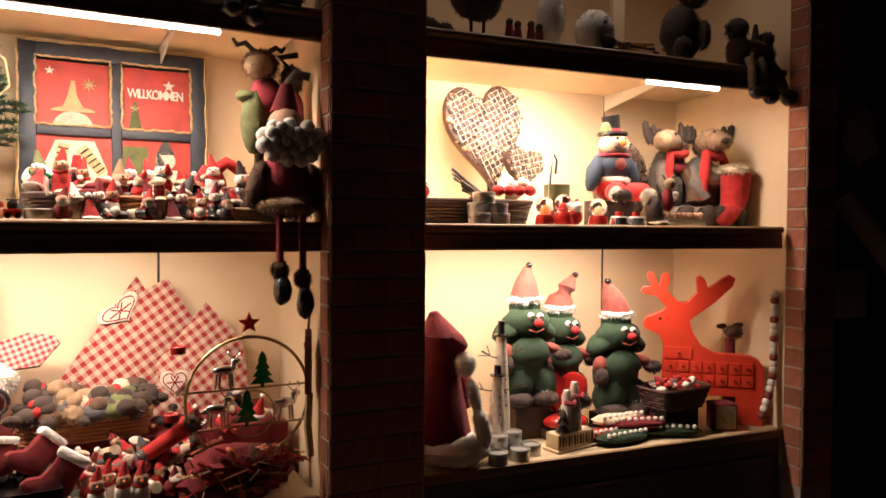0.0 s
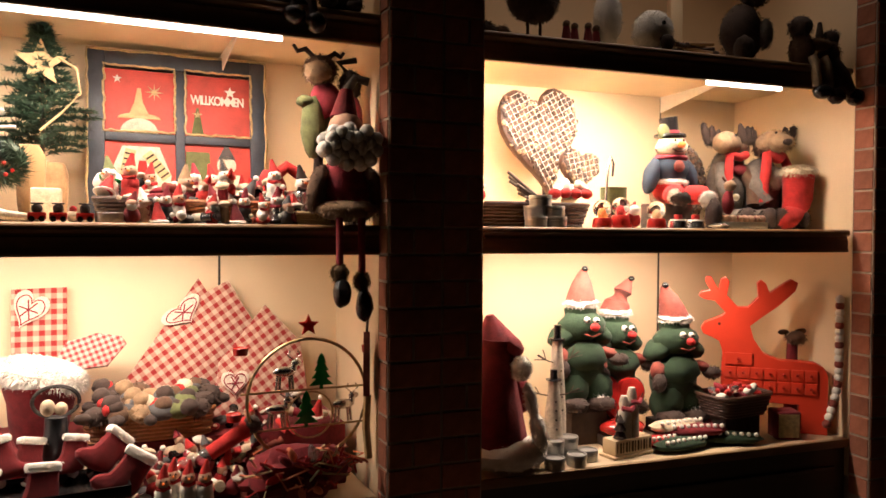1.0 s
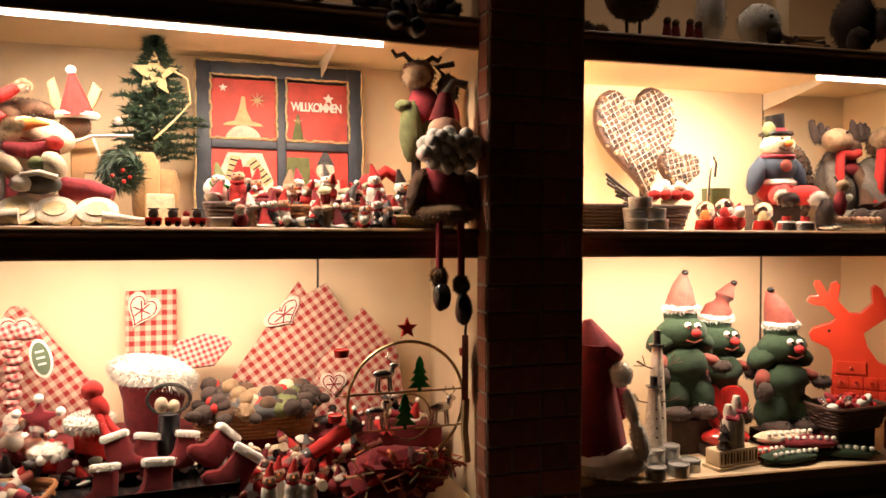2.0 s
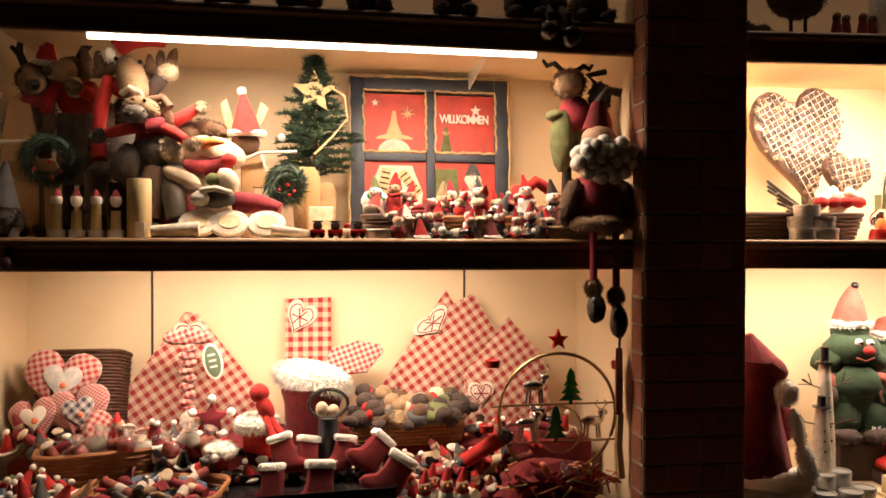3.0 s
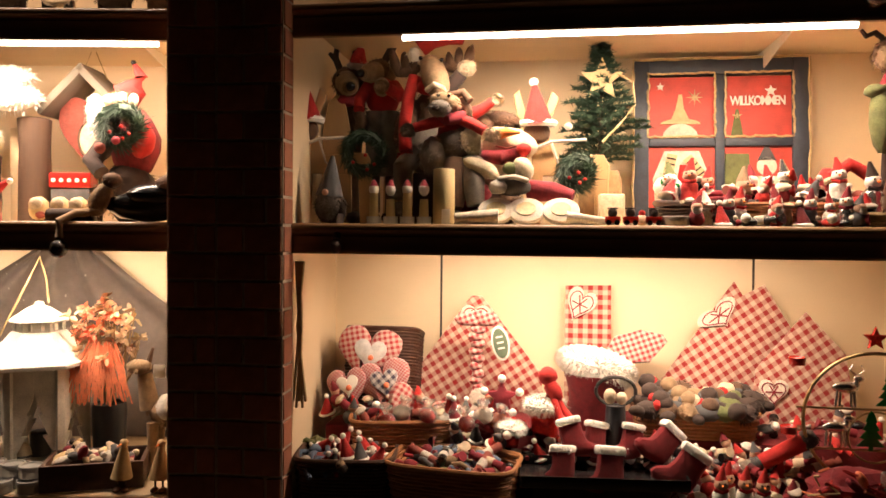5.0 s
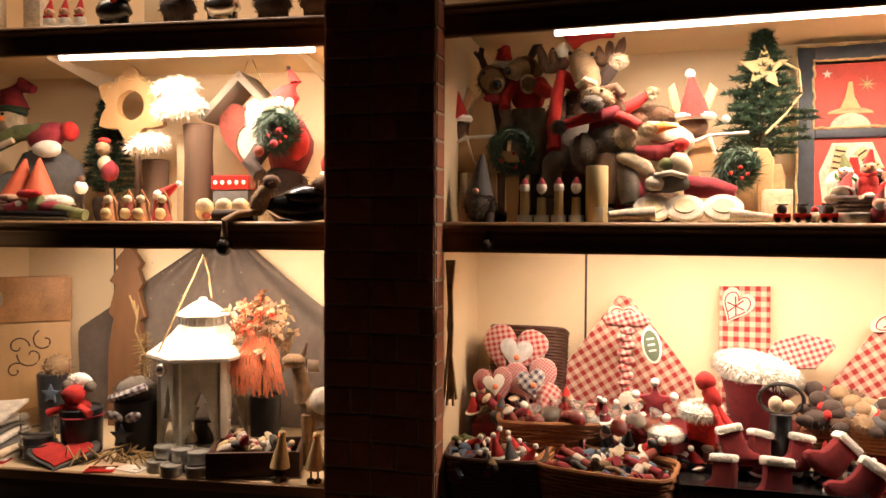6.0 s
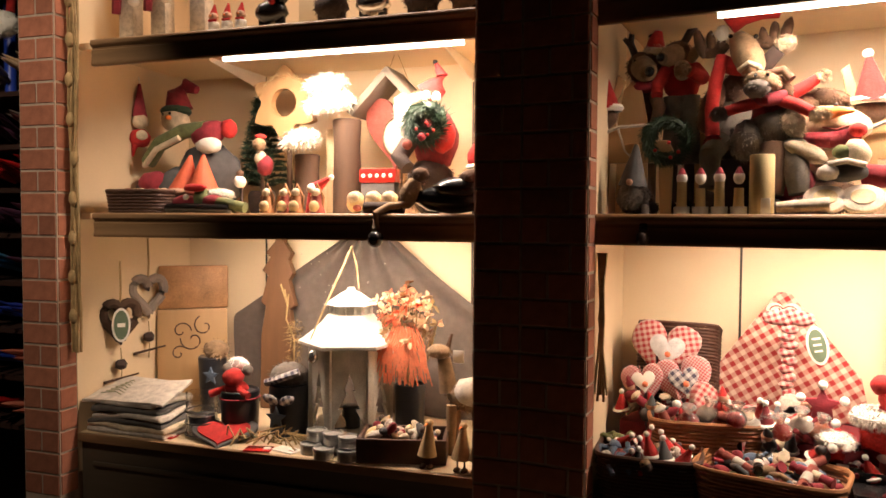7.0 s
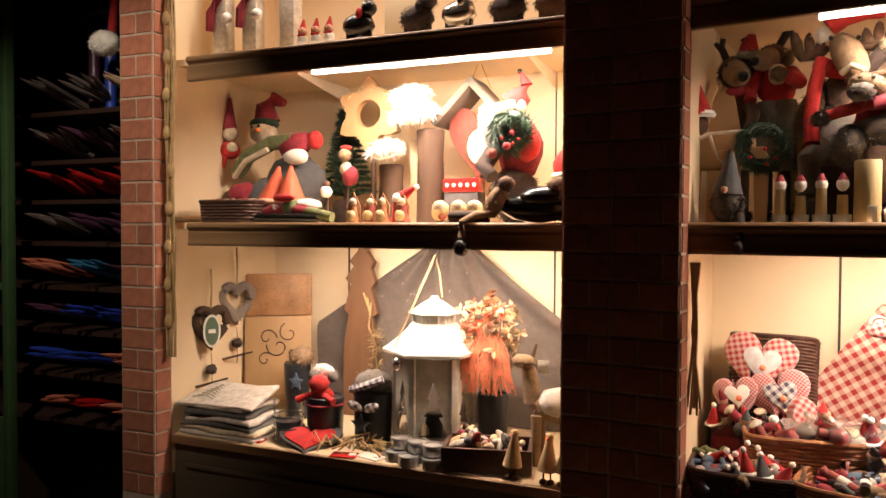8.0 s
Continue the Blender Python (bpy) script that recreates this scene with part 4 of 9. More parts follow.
def wood_snowman(m, h, label):
    ob = thing("wooden_snowman", m, label, "ornament", "wooden snowmen")
    part("body", lathe(bmesh.new(), [(0.038, 0), (0.036, h * 0.3), (0.028, h * 0.6), (0.019, h * 0.86), (0.014, h * 0.9), (0.0, h * 0.9)], seg=18), MT["plaster"], ob)
    part("hat", lathe(bmesh.new(), [(0.028, h * 0.88), (0.030, h * 0.895), (0.014, h * 0.9), (0.013, h), (0.0, h)], seg=16), MT["black"], ob)
    tw = bmesh.new()
    for sg in (-1, 1):
        pipe(tw, [(0, 0, h * 0.70), (sg * 0.05, -0.01, h * 0.73), (sg * 0.10, -0.01, h * 0.78)], 0.0025, 0, 5)
        for k in range(3):
            pipe(tw, [(sg * 0.06, -0.01, h * 0.74), (sg * (0.075 + 0.02 * k), -0.01, h * (0.82 - 0.035 * k))], 0.0018, 0, 4)
    part("twig_arms", tw, MT["log"], ob)
    b2 = bmesh.new()
    for k in range(4):
        ball(b2, (0, -0.036 + 0.004 * k, h * (0.35 + 0.1 * k)), 0.004, seg=8)
    part("buttons", b2, MT["black"], ob)


wood_snowman(at("R", 0.395, 0.20, FLOOR_Z, 10), 0.49, "tall slim whitewashed wooden snowman with twig arms")
wood_snowman(at("R", 0.355, 0.15, FLOOR_Z, -8), 0.33, "short whitewashed wooden snowman with twig arms")


def tree_gnome(m, label, lean):
    figure("tree_doll", m, label, "doll", [
        ("b", "green", (0, 0, 0.16), (0.085, 0.07, 0.12)), ("b", "green", (-0.04, -0.02, 0.09), (0.06, 0.055, 0.09), (0, 15, 0)), ("b", "green", (0.05, -0.02, 0.08), (0.06, 0.055, 0.09), (0, -15, 0)), ("b", "green", (0, -0.03, 0.21), (0.078, 0.055, 0.070)),
        ("b", "green", (0, -0.01, 0.335), (0.085, 0.065, 0.065)), ("b", "green", (-0.062, 0, 0.300), (0.062, 0.05, 0.040), (0, -42, 0)), ("b", "green", (0.062, 0, 0.300), (0.062, 0.05, 0.040), (0, 42, 0)), ("b", "green", (0, 0, 0.39), (0.055, 0.05, 0.06)),
        ("b", "white", (-0.012, -0.068, 0.365), (0.012, 0.007, 0.014)), ("b", "white", (0.022, -0.068, 0.362), (0.012, 0.007, 0.014)), ("b", "black", (-0.009, -0.077, 0.363), 0.006), ("b", "black", (0.022, -0.077, 0.36), 0.006), ("b", "red", (0.008, -0.085, 0.338), 0.016),
        ("p", "terra", [(-0.02, -0.072, 0.310), (0.005, -0.078, 0.300), (0.035, -0.07, 0.310)], 0.003), ("f", "fur", (0, -0.005, 0.425), (0.068, 0.058, 0.024)), ("p", "terra", [(0, 0, 0.425), (lean * 0.2, 0, 0.465), (lean * 0.55, 0, 0.51), (lean, 0, 0.56)], [0.054, 0.046, 0.034, 0.012]), ("b", "black", (lean, -0.01, 0.565), 0.012),
        ("b", "terra", (-0.085, -0.03, 0.215), (0.025, 0.025, 0.04)), ("b", "dark", (-0.09, -0.05, 0.17), (0.025, 0.025, 0.04)), ("b", "terra", (0.085, -0.04, 0.225), (0.035, 0.025, 0.022), (0, 30, 0)), ("b", "dark", (0.115, -0.06, 0.20), (0.035, 0.028, 0.025)),
        ("b", "dark", (-0.05, -0.05, 0.03), (0.05, 0.06, 0.03)), ("b", "dark", (0.05, -0.05, 0.03), (0.05, 0.06, 0.03)), ("f", "fur", (0.05, -0.04, 0.065), (0.04, 0.035, 0.012))], "tree dolls").scale = (1.22, 1.15, 1.0)


tree_gnome(at("R", 0.575, 0.34, FLOOR_Z + 0.13), "green stuffed tree doll with an upright faded red cap", 0.01)
tree_gnome(at("R", 0.785, 0.42, FLOOR_Z + 0.08, 10), "green stuffed tree doll with its cap leaning over", 0.07)
tree_gnome(at("R", 1.00, 0.30, FLOOR_Z + 0.06), "green stuffed tree doll with dark arms and a bent cap", -0.045)
figure("wooden_block", at("R", 0.575, 0.34, FLOOR_Z), "dark block seat under a doll", "block", [("x", "dark", (-0.08, -0.08, 0, 0.08, 0.08, 0.128))])
figure("wooden_block", at("R", 0.785, 0.42, FLOOR_Z), "dark block seat under a doll", "block", [("x", "dark", (-0.08, -0.06, 0, 0.08, 0.08, 0.078))])
figure("wooden_block", at("R", 1.00, 0.30, FLOOR_Z), "dark block seat under a doll", "block", [("x", "dark", (-0.08, -0.06, 0, 0.08, 0.08, 0.058))])
ob = thing("heart_seat", at("R", 0.70, 0.24, FLOOR_Z), "glossy red padded heart-shaped toy seat", "toy seat")
part("backrest", plate(bmesh.new(), heart_line(0.25, 0.24), 0.05, 0, 0.015, m=pose(0.02, 0.05, 0.145, -12, 8, 0)), MT["dpaint"], ob)
part("seat", ball(bmesh.new(), (0, -0.02, 0.07), (0.10, 0.07, 0.035)), MT["dpaint"], ob)
part("feet", new_box(-0.09, -0.06, 0, 0.09, 0.05, 0.045, bevel=0.006), MT["dark"], ob)

# the red reindeer with small drawers
ob = thing("reindeer_calendar", at("R", 1.585, 0.10, FLOOR_Z, 180 - 38), "bright red wooden reindeer calendar with many small drawers", "advent calendar")
outline = [(-0.03, 0.0), (-0.03, 0.25), (-0.01, 0.285), (0.02, 0.30), (0.16, 0.305), (0.22, 0.33), (0.26, 0.39), (0.275, 0.445), (0.24, 0.475), (0.17, 0.53), (0.10, 0.60), (0.09, 0.635), (0.115, 0.65), (0.14, 0.635), (0.20, 0.59), (0.215, 0.63), (0.235, 0.645), (0.25, 0.63), (0.245, 0.57), (0.285, 0.525),
           (0.325, 0.525), (0.37, 0.575), (0.36, 0.635), (0.375, 0.655), (0.395, 0.645), (0.405, 0.60), (0.435, 0.655), (0.455, 0.655), (0.46, 0.635), (0.44, 0.595), (0.475, 0.59), (0.485, 0.57), (0.465, 0.555), (0.42, 0.55), (0.375, 0.50),
           (0.39, 0.485), (0.46, 0.455), (0.475, 0.43), (0.465, 0.405), (0.43, 0.39), (0.40, 0.375), (0.385, 0.33), (0.39, 0.24), (0.39, 0.0), (0.28, 0.0), (0.28, 0.12), (0.08, 0.12), (0.08, 0.0)]
part("body", plate(bmesh.new(), outline, 0.06, 0, 0.003), MT["paint"], ob, smooth=False)
part("eye", ball(bmesh.new(), (0.40, 0.031, 0.45), (0.006, 0.003, 0.006)), MT["black"], ob)
for i in range(14):
    c, r = (i % 7, i // 7)
    x, z = 0.012 + c * 0.053, 0.165 + r * 0.055
    dr = part("drawer", new_box(x, 0.030, z, x + 0.047, 0.037, z + 0.048, bevel=0.0015), MT["paint"], ob, smooth=False)
    part("knob", ball(bmesh.new(), (x + 0.0235, 0.043, z + 0.026), 0.006), MT["dpaint"], dr)
dr = part("drawer", new_box(0.265, 0.030, 0.278, 0.375, 0.037, 0.328, bevel=0.0015), MT["paint"], ob, smooth=False)
part("knob", ball(bmesh.new(), (0.32, 0.043, 0.303), 0.007), MT["dpaint"], dr)

basket(at("R", 1.20, 0.17, FLOOR_Z + 0.10, 8), 0.235, 0.15, 0.085, "dwick", "small dark wicker basket heaped with red and white ornaments", 1.25)
figure("basket_stand", at("R", 1.20, 0.17, FLOOR_Z, 8), "dark cloth-covered block under a basket", "block", [("x", "dark", (-0.10, -0.05, 0, 0.10, 0.06, 0.10))])
for i in range(14):
    figure("small_ornament", at("R", 1.10 + 0.030 * (i % 7), 0.12 + 0.05 * (i // 7), FLOOR_Z + 0.185 + 0.012 * (i % 3), 40 * i), "small red or white wrapped ornament in a basket", "ornament", [("b", ("white", "red", "cello", "wine", "white")[i % 5], (0, 0, 0), (0.030, 0.016, 0.014), (0, 20 * (i % 3), 0)), ("b", "red", (0.02, 0, 0.006), 0.010)], "basket ornaments")
for s, d, k in ((0.30, 0.035, 0), (0.395, 0.045, 0), (0.465, 0.085, 0), (0.33, 0.095, 1), (0.405, 0.125, 1), (0.33, 0.10, 0), (0.41, 0.13, 0)):
    tin(at("R", s, d, FLOOR_Z + 0.043 * k), "grey round tin with a rolled lid", 0.036, 0.042)
ob = thing("figure_block", at("R", 0.645, 0.10, FLOOR_Z, 12), "wooden block carved with letters-like marks carrying two plaster snowmen", "ornament")
part("block", new_box(-0.095, -0.035, 0.012, 0.095, 0.035, 0.070, bevel=0.004), MT["pale"], ob)
part("plinth", new_box(-0.105, -0.042, 0, 0.105, 0.042, 0.012, bevel=0.003), MT["pale"], ob)
bm = bmesh.new()
for i in range(12):
    box(bm, -0.088 + 0.0152 * i, -0.0365, 0.022, -0.084 + 0.0152 * i + 0.004 * (i % 2), -0.0345, 0.060)
part("marks", bm, MT["log"], ob)
for i, (x, h) in enumerate(((-0.02, 0.17), (0.02, 0.20))):
    part("snowman", lathe(bmesh.new(), [(0.03, 0.07), (0.028, 0.07 + h * 0.5), (0.016, 0.07 + h * 0.62), (0.02, 0.07 + h * 0.75), (0.012, 0.07 + h * 0.92), (0, 0.07 + h * 0.93)], seg=14, m=pose(x, 0, 0)), MT["plaster"], ob)
part("small_fir", lathe(bmesh.new(), [(0.028, 0.075), (0.012, 0.10), (0.024, 0.105), (0.008, 0.13), (0.018, 0.135), (0.0, 0.165)], seg=10, m=pose(-0.055, -0.015, 0)), MT["dark"], ob)
part("scarf", pipe(pipe(bmesh.new(), [(-0.05, -0.02, 0.185), (-0.02, -0.035, 0.178), (0.01, -0.02, 0.185)], 0.010), [(0.0, -0.02, 0.205), (0.03, -0.03, 0.20), (0.05, -0.02, 0.21)], 0.008), MT["wine"], ob)
tw = bmesh.new()
for k in range(6):
    pipe(tw, [(0.045, 0, 0.17), (0.07 + 0.008 * k, -0.01, 0.23 - 0.014 * k)], 0.0018, 0, 4)
    pipe(tw, [(-0.05, 0, 0.15), (-0.07 - 0.005 * k, -0.01, 0.20 - 0.014 * k)], 0.0018, 0, 4)
part("twigs", tw, MT["log"], ob)
for s, d, z, key, rz, lab in ((0.88, 0.085, 0.0, "green", 8, "green felt pod pouch edged with white beads"), (0.98, 0.13, 0.035, "dred", -12, "dark red felt pod pouch edged with white beads"), (1.12, 0.10, 0.0, "green", -25, "green felt pod pouch edged with white beads"), (0.86, 0.15, 0.0, "red", 10, "red felt pod pouch"), (0.93, 0.18, 0.045, "cream", 5, "cream felt pouch with green edge")):
    figure("felt_pouch", at("R", s, d, FLOOR_Z + z, rz), lab, "pouch", [("b", key, (0, 0, 0.024), (0.135, 0.055, 0.024))] + [("b", "white", (-0.10 + 0.028 * i, -0.030, 0.046 - 0.00006 * (i - 3.5) ** 2), 0.009) for i in range(8)], "felt pouches")
figure("mug_doll", at("R", 1.13, 0.20, FLOOR_Z), "dark red felt doll sitting with arms out", "doll", [("b", "dred", (0, 0, 0.045), (0.05, 0.04, 0.055)), ("b", "dred", (-0.06, -0.01, 0.06), (0.04, 0.015, 0.015)), ("b", "dred", (0.06, -0.01, 0.06), (0.04, 0.015, 0.015))])
ob = thing("candle_jar", at("R", 1.40, 0.10, FLOOR_Z, -20), "square painted candle jar with dark red sides", "jar")
part("jar", new_box(-0.05, -0.045, 0, 0.05, 0.045, 0.115, bevel=0.006), MT["dred"], ob)
part("picture", new_box(-0.042, -0.0475, 0.01, 0.042, -0.0455, 0.105), MT["gold"], ob, "pale painted picture on the side", smooth=False)
figure("carved_moose", at("R", 1.57, 0.235, FLOOR_Z), "tall slim dark red carved moose figure", "figurine", [("c", "dred", (0, 0, 0), (0, 0, 0.36), 0.035, 0.022), ("b", "brown", (0, -0.02, 0.39), (0.05, 0.03, 0.03)), ("b", "brown", (-0.05, 0, 0.415), (0.03, 0.01, 0.012)), ("b", "brown", (0.05, 0, 0.415), (0.03, 0.01, 0.012)), ("p", "cream", [(-0.05, -0.04, 0.20), (0.0, -0.05, 0.25), (0.04, -0.05, 0.27)], 0.006), ("p", "cream", [(-0.06, -0.04, 0.17), (0.05, -0.05, 0.20)], 0.006)])
bm = bmesh.new()
for i in range(20):
    ball(bm, (-0.004 * max(0, i - 12) ** 1.4, 0, 0.56 - 0.027 * i), (0.018, 0.018, 0.019), i % 3 == 1, seg=8)
solid("bead_garland", bm, [MT["fur"], MT["terra"]], at("R", 1.615, 0.03, FLOOR_Z + 0.012), "hanging garland of white and red knotted beads", "garland")

# right-hand bay, top shelf
figure("plush_bird", at("R", 0.24, 0.12, TOP_Z), "dark plush bird on thin legs", "plush toy", [("f", "dark", (0, 0, 0.16), (0.11, 0.08, 0.09)), ("c", "dark", (-0.02, 0, 0), (-0.02, 0, 0.09), 0.006, 0.006), ("c", "dark", (0.03, 0, 0), (0.03, 0, 0.09), 0.006, 0.006)])
figure("dark_ornament", at("R", 0.03, 0.10, TOP_Z), "dark curled ornament lying on the shelf", "ornament", [("b", "dark", (0, 0, 0.03), (0.06, 0.04, 0.03)), ("b", "brown", (0.08, 0, 0.025), (0.03, 0.03, 0.025))])
for i in range(4):
    figure("red_angel", at("R", 0.36 + 0.045 * i, 0.09 + 0.02 * (i % 2), TOP_Z), "small dark red figurine with folded arms", "figurine", [("c", "dred", (0, 0, 0), (0, 0, 0.07), 0.022, 0.012), ("b", "brown", (0, 0, 0.08), 0.014)], "angel figurines")
figure("fur_toy", at("R", 0.72, 0.08, TOP_Z), "round white furry toy animal with a dark muzzle", "plush toy", [("f", "fur", (0, 0, 0.085), (0.09, 0.07, 0.085)), ("b", "dark", (0.02, -0.065, 0.03), (0.03, 0.02, 0.03)), ("b", "black", (0.0, -0.07, 0.10), 0.008)])
figure("fur_roll", at("R", 0.55, 0.12, TOP_Z), "tall white furry figure", "plush toy", [("f", "fur", (0, 0, 0.13), (0.06, 0.05, 0.13))])
figure("twig_nest", at("R", 0.93, 0.12, TOP_Z), "heap of brown cinnamon sticks and twigs", "twigs", [("c", "wood" if i % 3 else "dwick", (random.uniform(-0.13, -0.05), random.uniform(-0.06, 0.06), 0.012 + 0.006 * (i % 9)), (random.uniform(0.05, 0.14), random.uniform(-0.06, 0.06), 0.012 + 0.006 * ((i * 5) % 9)), 0.009, 0.007) for i in range(26)])
ob = thing("picture_frame", at("R", 1.02, 0.35, TOP_Z), "wooden frame standing on the top shelf", "frame")
part("post", new_box(-0.03, -0.015, 0, 0.03, 0.015, 0.5, bevel=0.004), MT["pale"], ob)
figure("plush_moose", at("R", 1.17, 0.12, TOP_Z), "big dark shaggy plush moose", "plush toy", [("f", "dark", (0, 0, 0.13), (0.10, 0.08, 0.13)), ("b", "dark", (0.03, -0.04, 0.29), (0.06, 0.06, 0.06)), ("b", "dark", (0.08, 0, 0.33), (0.07, 0.02, 0.02), (0, -25, 0)), ("b", "dark", (-0.05, -0.07, 0.05), (0.04, 0.04, 0.05)), ("b", "grey", (0.06, -0.06, 0.12), (0.03, 0.03, 0.06))])
figure("edge_sitter_doll", at("R", 1.43, 0.03, TOP_Z), "pair of dark dolls sitting on the shelf edge with pale legs", "doll", [("b", "brown", (-0.04, 0, 0.06), (0.05, 0.045, 0.07)), ("b", "dark", (-0.05, 0, 0.15), 0.045), ("b", "tan", (0.03, -0.02, 0.085), (0.07, 0.025, 0.025)), ("b", "brown", (0.09, -0.01, 0.05), (0.045, 0.04, 0.06)), ("b", "dark", (0.10, -0.01, 0.12), 0.032), ("c", "dark", (0.05, 0, 0.10), (0.05, 0, 0.18), 0.02, 0.008),
       ("p", "cream", [(-0.03, -0.04, 0.03), (-0.02, -0.05, 0.0), (-0.01, -0.05, -0.09)], 0.018), ("p", "cream", [(0.03, -0.04, 0.03), (0.04, -0.05, 0.0), (0.05, -0.05, -0.09)], 0.018), ("p", "dark", [(0.09, -0.03, 0.02), (0.12, -0.05, -0.03), (0.16, -0.05, -0.10)], 0.026), ("b", "black", (0.01, -0.06, -0.11), (0.04, 0.035, 0.03)), ("b", "black", (0.08, -0.06, -0.12), (0.035, 0.035, 0.035)), ("b", "black", (0.18, -0.06, -0.12), (0.035, 0.035, 0.035))])
# END RIGHT
# ================= middle bay, middle shelf =================
ob = thing("window_picture", at("M", 0.415, 0.585, MID_Z + 0.012, 0, -5), "dark blue four-pane window frame with red painted winter pictures", "wall picture")
W, H = 0.60, 0.592
for name, x0, z0, x1, z1 in (("stile", -W / 2, 0, -W / 2 + 0.055, H), ("stile", W / 2 - 0.055, 0, W / 2, H), ("top_rail", -W / 2 + 0.055, H - 0.055, W / 2 - 0.055, H), ("bottom_rail", -W / 2 + 0.055, 0, W / 2 - 0.055, 0.05),
                             ("glazing_bar", -0.016, 0.05, 0.016, H - 0.055), ("cross_bar", -W / 2 + 0.055, 0.276, -0.0165, 0.306), ("cross_bar", 0.0165, 0.276, W / 2 - 0.055, 0.306)):
    part(name, new_box(x0, -0.020, z0, x1, 0.012, z1, bevel=0.004), MT["navy"], ob)
edge = bmesh.new()
for x0, z0, x1, z1 in ((-W / 2, 0, W / 2, H), (-W / 2 + 0.052, 0.31, -0.018, H - 0.052), (0.018, 0.31, W / 2 - 0.052, H - 0.052)):
    ring = []
    for (ax, az), (bx, bz) in (((x0, z0), (x1, z0)), ((x1, z0), (x1, z1)), ((x1, z1), (x0, z1)), ((x0, z1), (x0, z0))):
        for k in range(18):
            u = k / 18
            ring.append((ax + (bx - ax) * u + random.uniform(-0.003, 0.003), -0.0205, az + (bz - az) * u + random.uniform(-0.003, 0.003)))
    pipe(edge, ring, 0.0042, 0, 5, closed=True)
part("worn_edge", edge, MT["gold"], ob, "worn gilded edge")
for x0, x1, z0, z1 in ((-0.245, -0.016, 0.306, 0.53), (0.016, 0.245, 0.306, 0.53), (-0.245, -0.016, 0.05, 0.276), (0.016, 0.245, 0.05, 0.276)):
    part("pane", new_box(x0, -0.004, z0, x1, 0.004, z1), MT["panel"], ob, "red painted panel", smooth=False)


def relief(shape, key, x, z, turn=0, label="", thick=0.006):
    return part("painted_shape", plate(bmesh.new(), shape, thick, 0, 0.001, m=pose(x, -0.007, z, 0, turn, 0)), MT[key], ob, label)


relief(star_line(0.015), "white", -0.205, 0.495)
relief(star_line(0.030, 0.25, 8), "gold", -0.085, 0.455)
relief(star_line(0.021), "white", 0.175, 0.475)
relief(star_line(0.017), "gold", 0.060, 0.385)
relief([(-0.022, -0.05), (0.022, -0.05), (0.004, 0.05), (-0.004, 0.05)], "olive", 0.06, 0.36)
relief([(0.062 * math.cos(a * math.pi / 10), 0.052 * math.sin(a * math.pi / 10)) for a in range(11)], "plaster", -0.135, 0.308, label="snowman's face in a gold cap")
relief([(-0.035, 0), (0.035, 0), (0.012, 0.05), (0.006, 0.10), (-0.006, 0.10), (-0.016, 0.05)], "straw", -0.135, 0.366)
relief([(0.07 * math.cos(a * math.pi / 10), 0.02 * math.sin(a * math.pi / 10)) for a in range(11)], "straw", -0.135, 0.358)
relief([(-0.09, 0), (0.09, 0), (0.10, 0.10), (0.06, 0.20), (-0.06, 0.20), (-0.10, 0.10)], "plaster", -0.13, 0.06, label="white snowman body")
relief([(-0.03, 0), (0.03, 0), (0.012, 0.11), (-0.012, 0.11)], "red", -0.125, 0.10, thick=0.012)
for x, tn in ((-0.175, 12), (-0.075, -38)):
    relief([(-0.018, -0.05), (0.018, -0.05), (0.018, 0.06), (-0.018, 0.06)], "straw", x, 0.19, tn, thick=0.012)
    for k in range(5):
        q = part("scarf_stripe", new_box(-0.016, -0.0155, -0.04 + 0.02 * k, 0.016, -0.0135, -0.034 + 0.02 * k), MT["dark"], ob, m=pose(x, 0, 0.19, 0, tn, 0))
relief([(0.034 * math.cos(a * math.pi / 8), 0.034 * math.sin(a * math.pi / 8)) for a in range(16)], "plaster", 0.16, 0.205)
relief([(-0.032, 0.01), (0.032, 0.01), (0.0, 0.075)], "stone", 0.16, 0.215)
relief([(-0.06, 0), (0.06, 0), (0.05, 0.10), (-0.05, 0.10)], "plaster", 0.16, 0.07)
relief([(-0.05, 0), (0.05, 0), (0.04, 0.16), (-0.04, 0.16)], "olive", 0.06, 0.09)
txt = bpy.data.curves.new("word", "FONT")
txt.body, txt.size, txt.align_x, txt.extrude, txt.space_character, txt.offset = "WILLKOMMEN", 0.046, "CENTER", 0.002, 0.80, 0.0009
tmp = new("word_source", txt)
me = bpy.data.meshes.new_from_object(tmp.evaluated_get(bpy.context.evaluated_depsgraph_get()))
bpy.data.objects.remove(tmp)
me.materials.append(MT["white"])
word = new("lettering", me)
word.parent, word.matrix_local = ob, pose(0.131, -0.008, 0.425, 90, 0, 0) @ Matrix.Diagonal((0.72, 1, 1, 1))

fir(at("M", -0.01, 0.46, MID_Z), 0.62, 0.175, "small artificial fir tree in burlap with a straw star", "burlap", 0.075, 0.19, True)


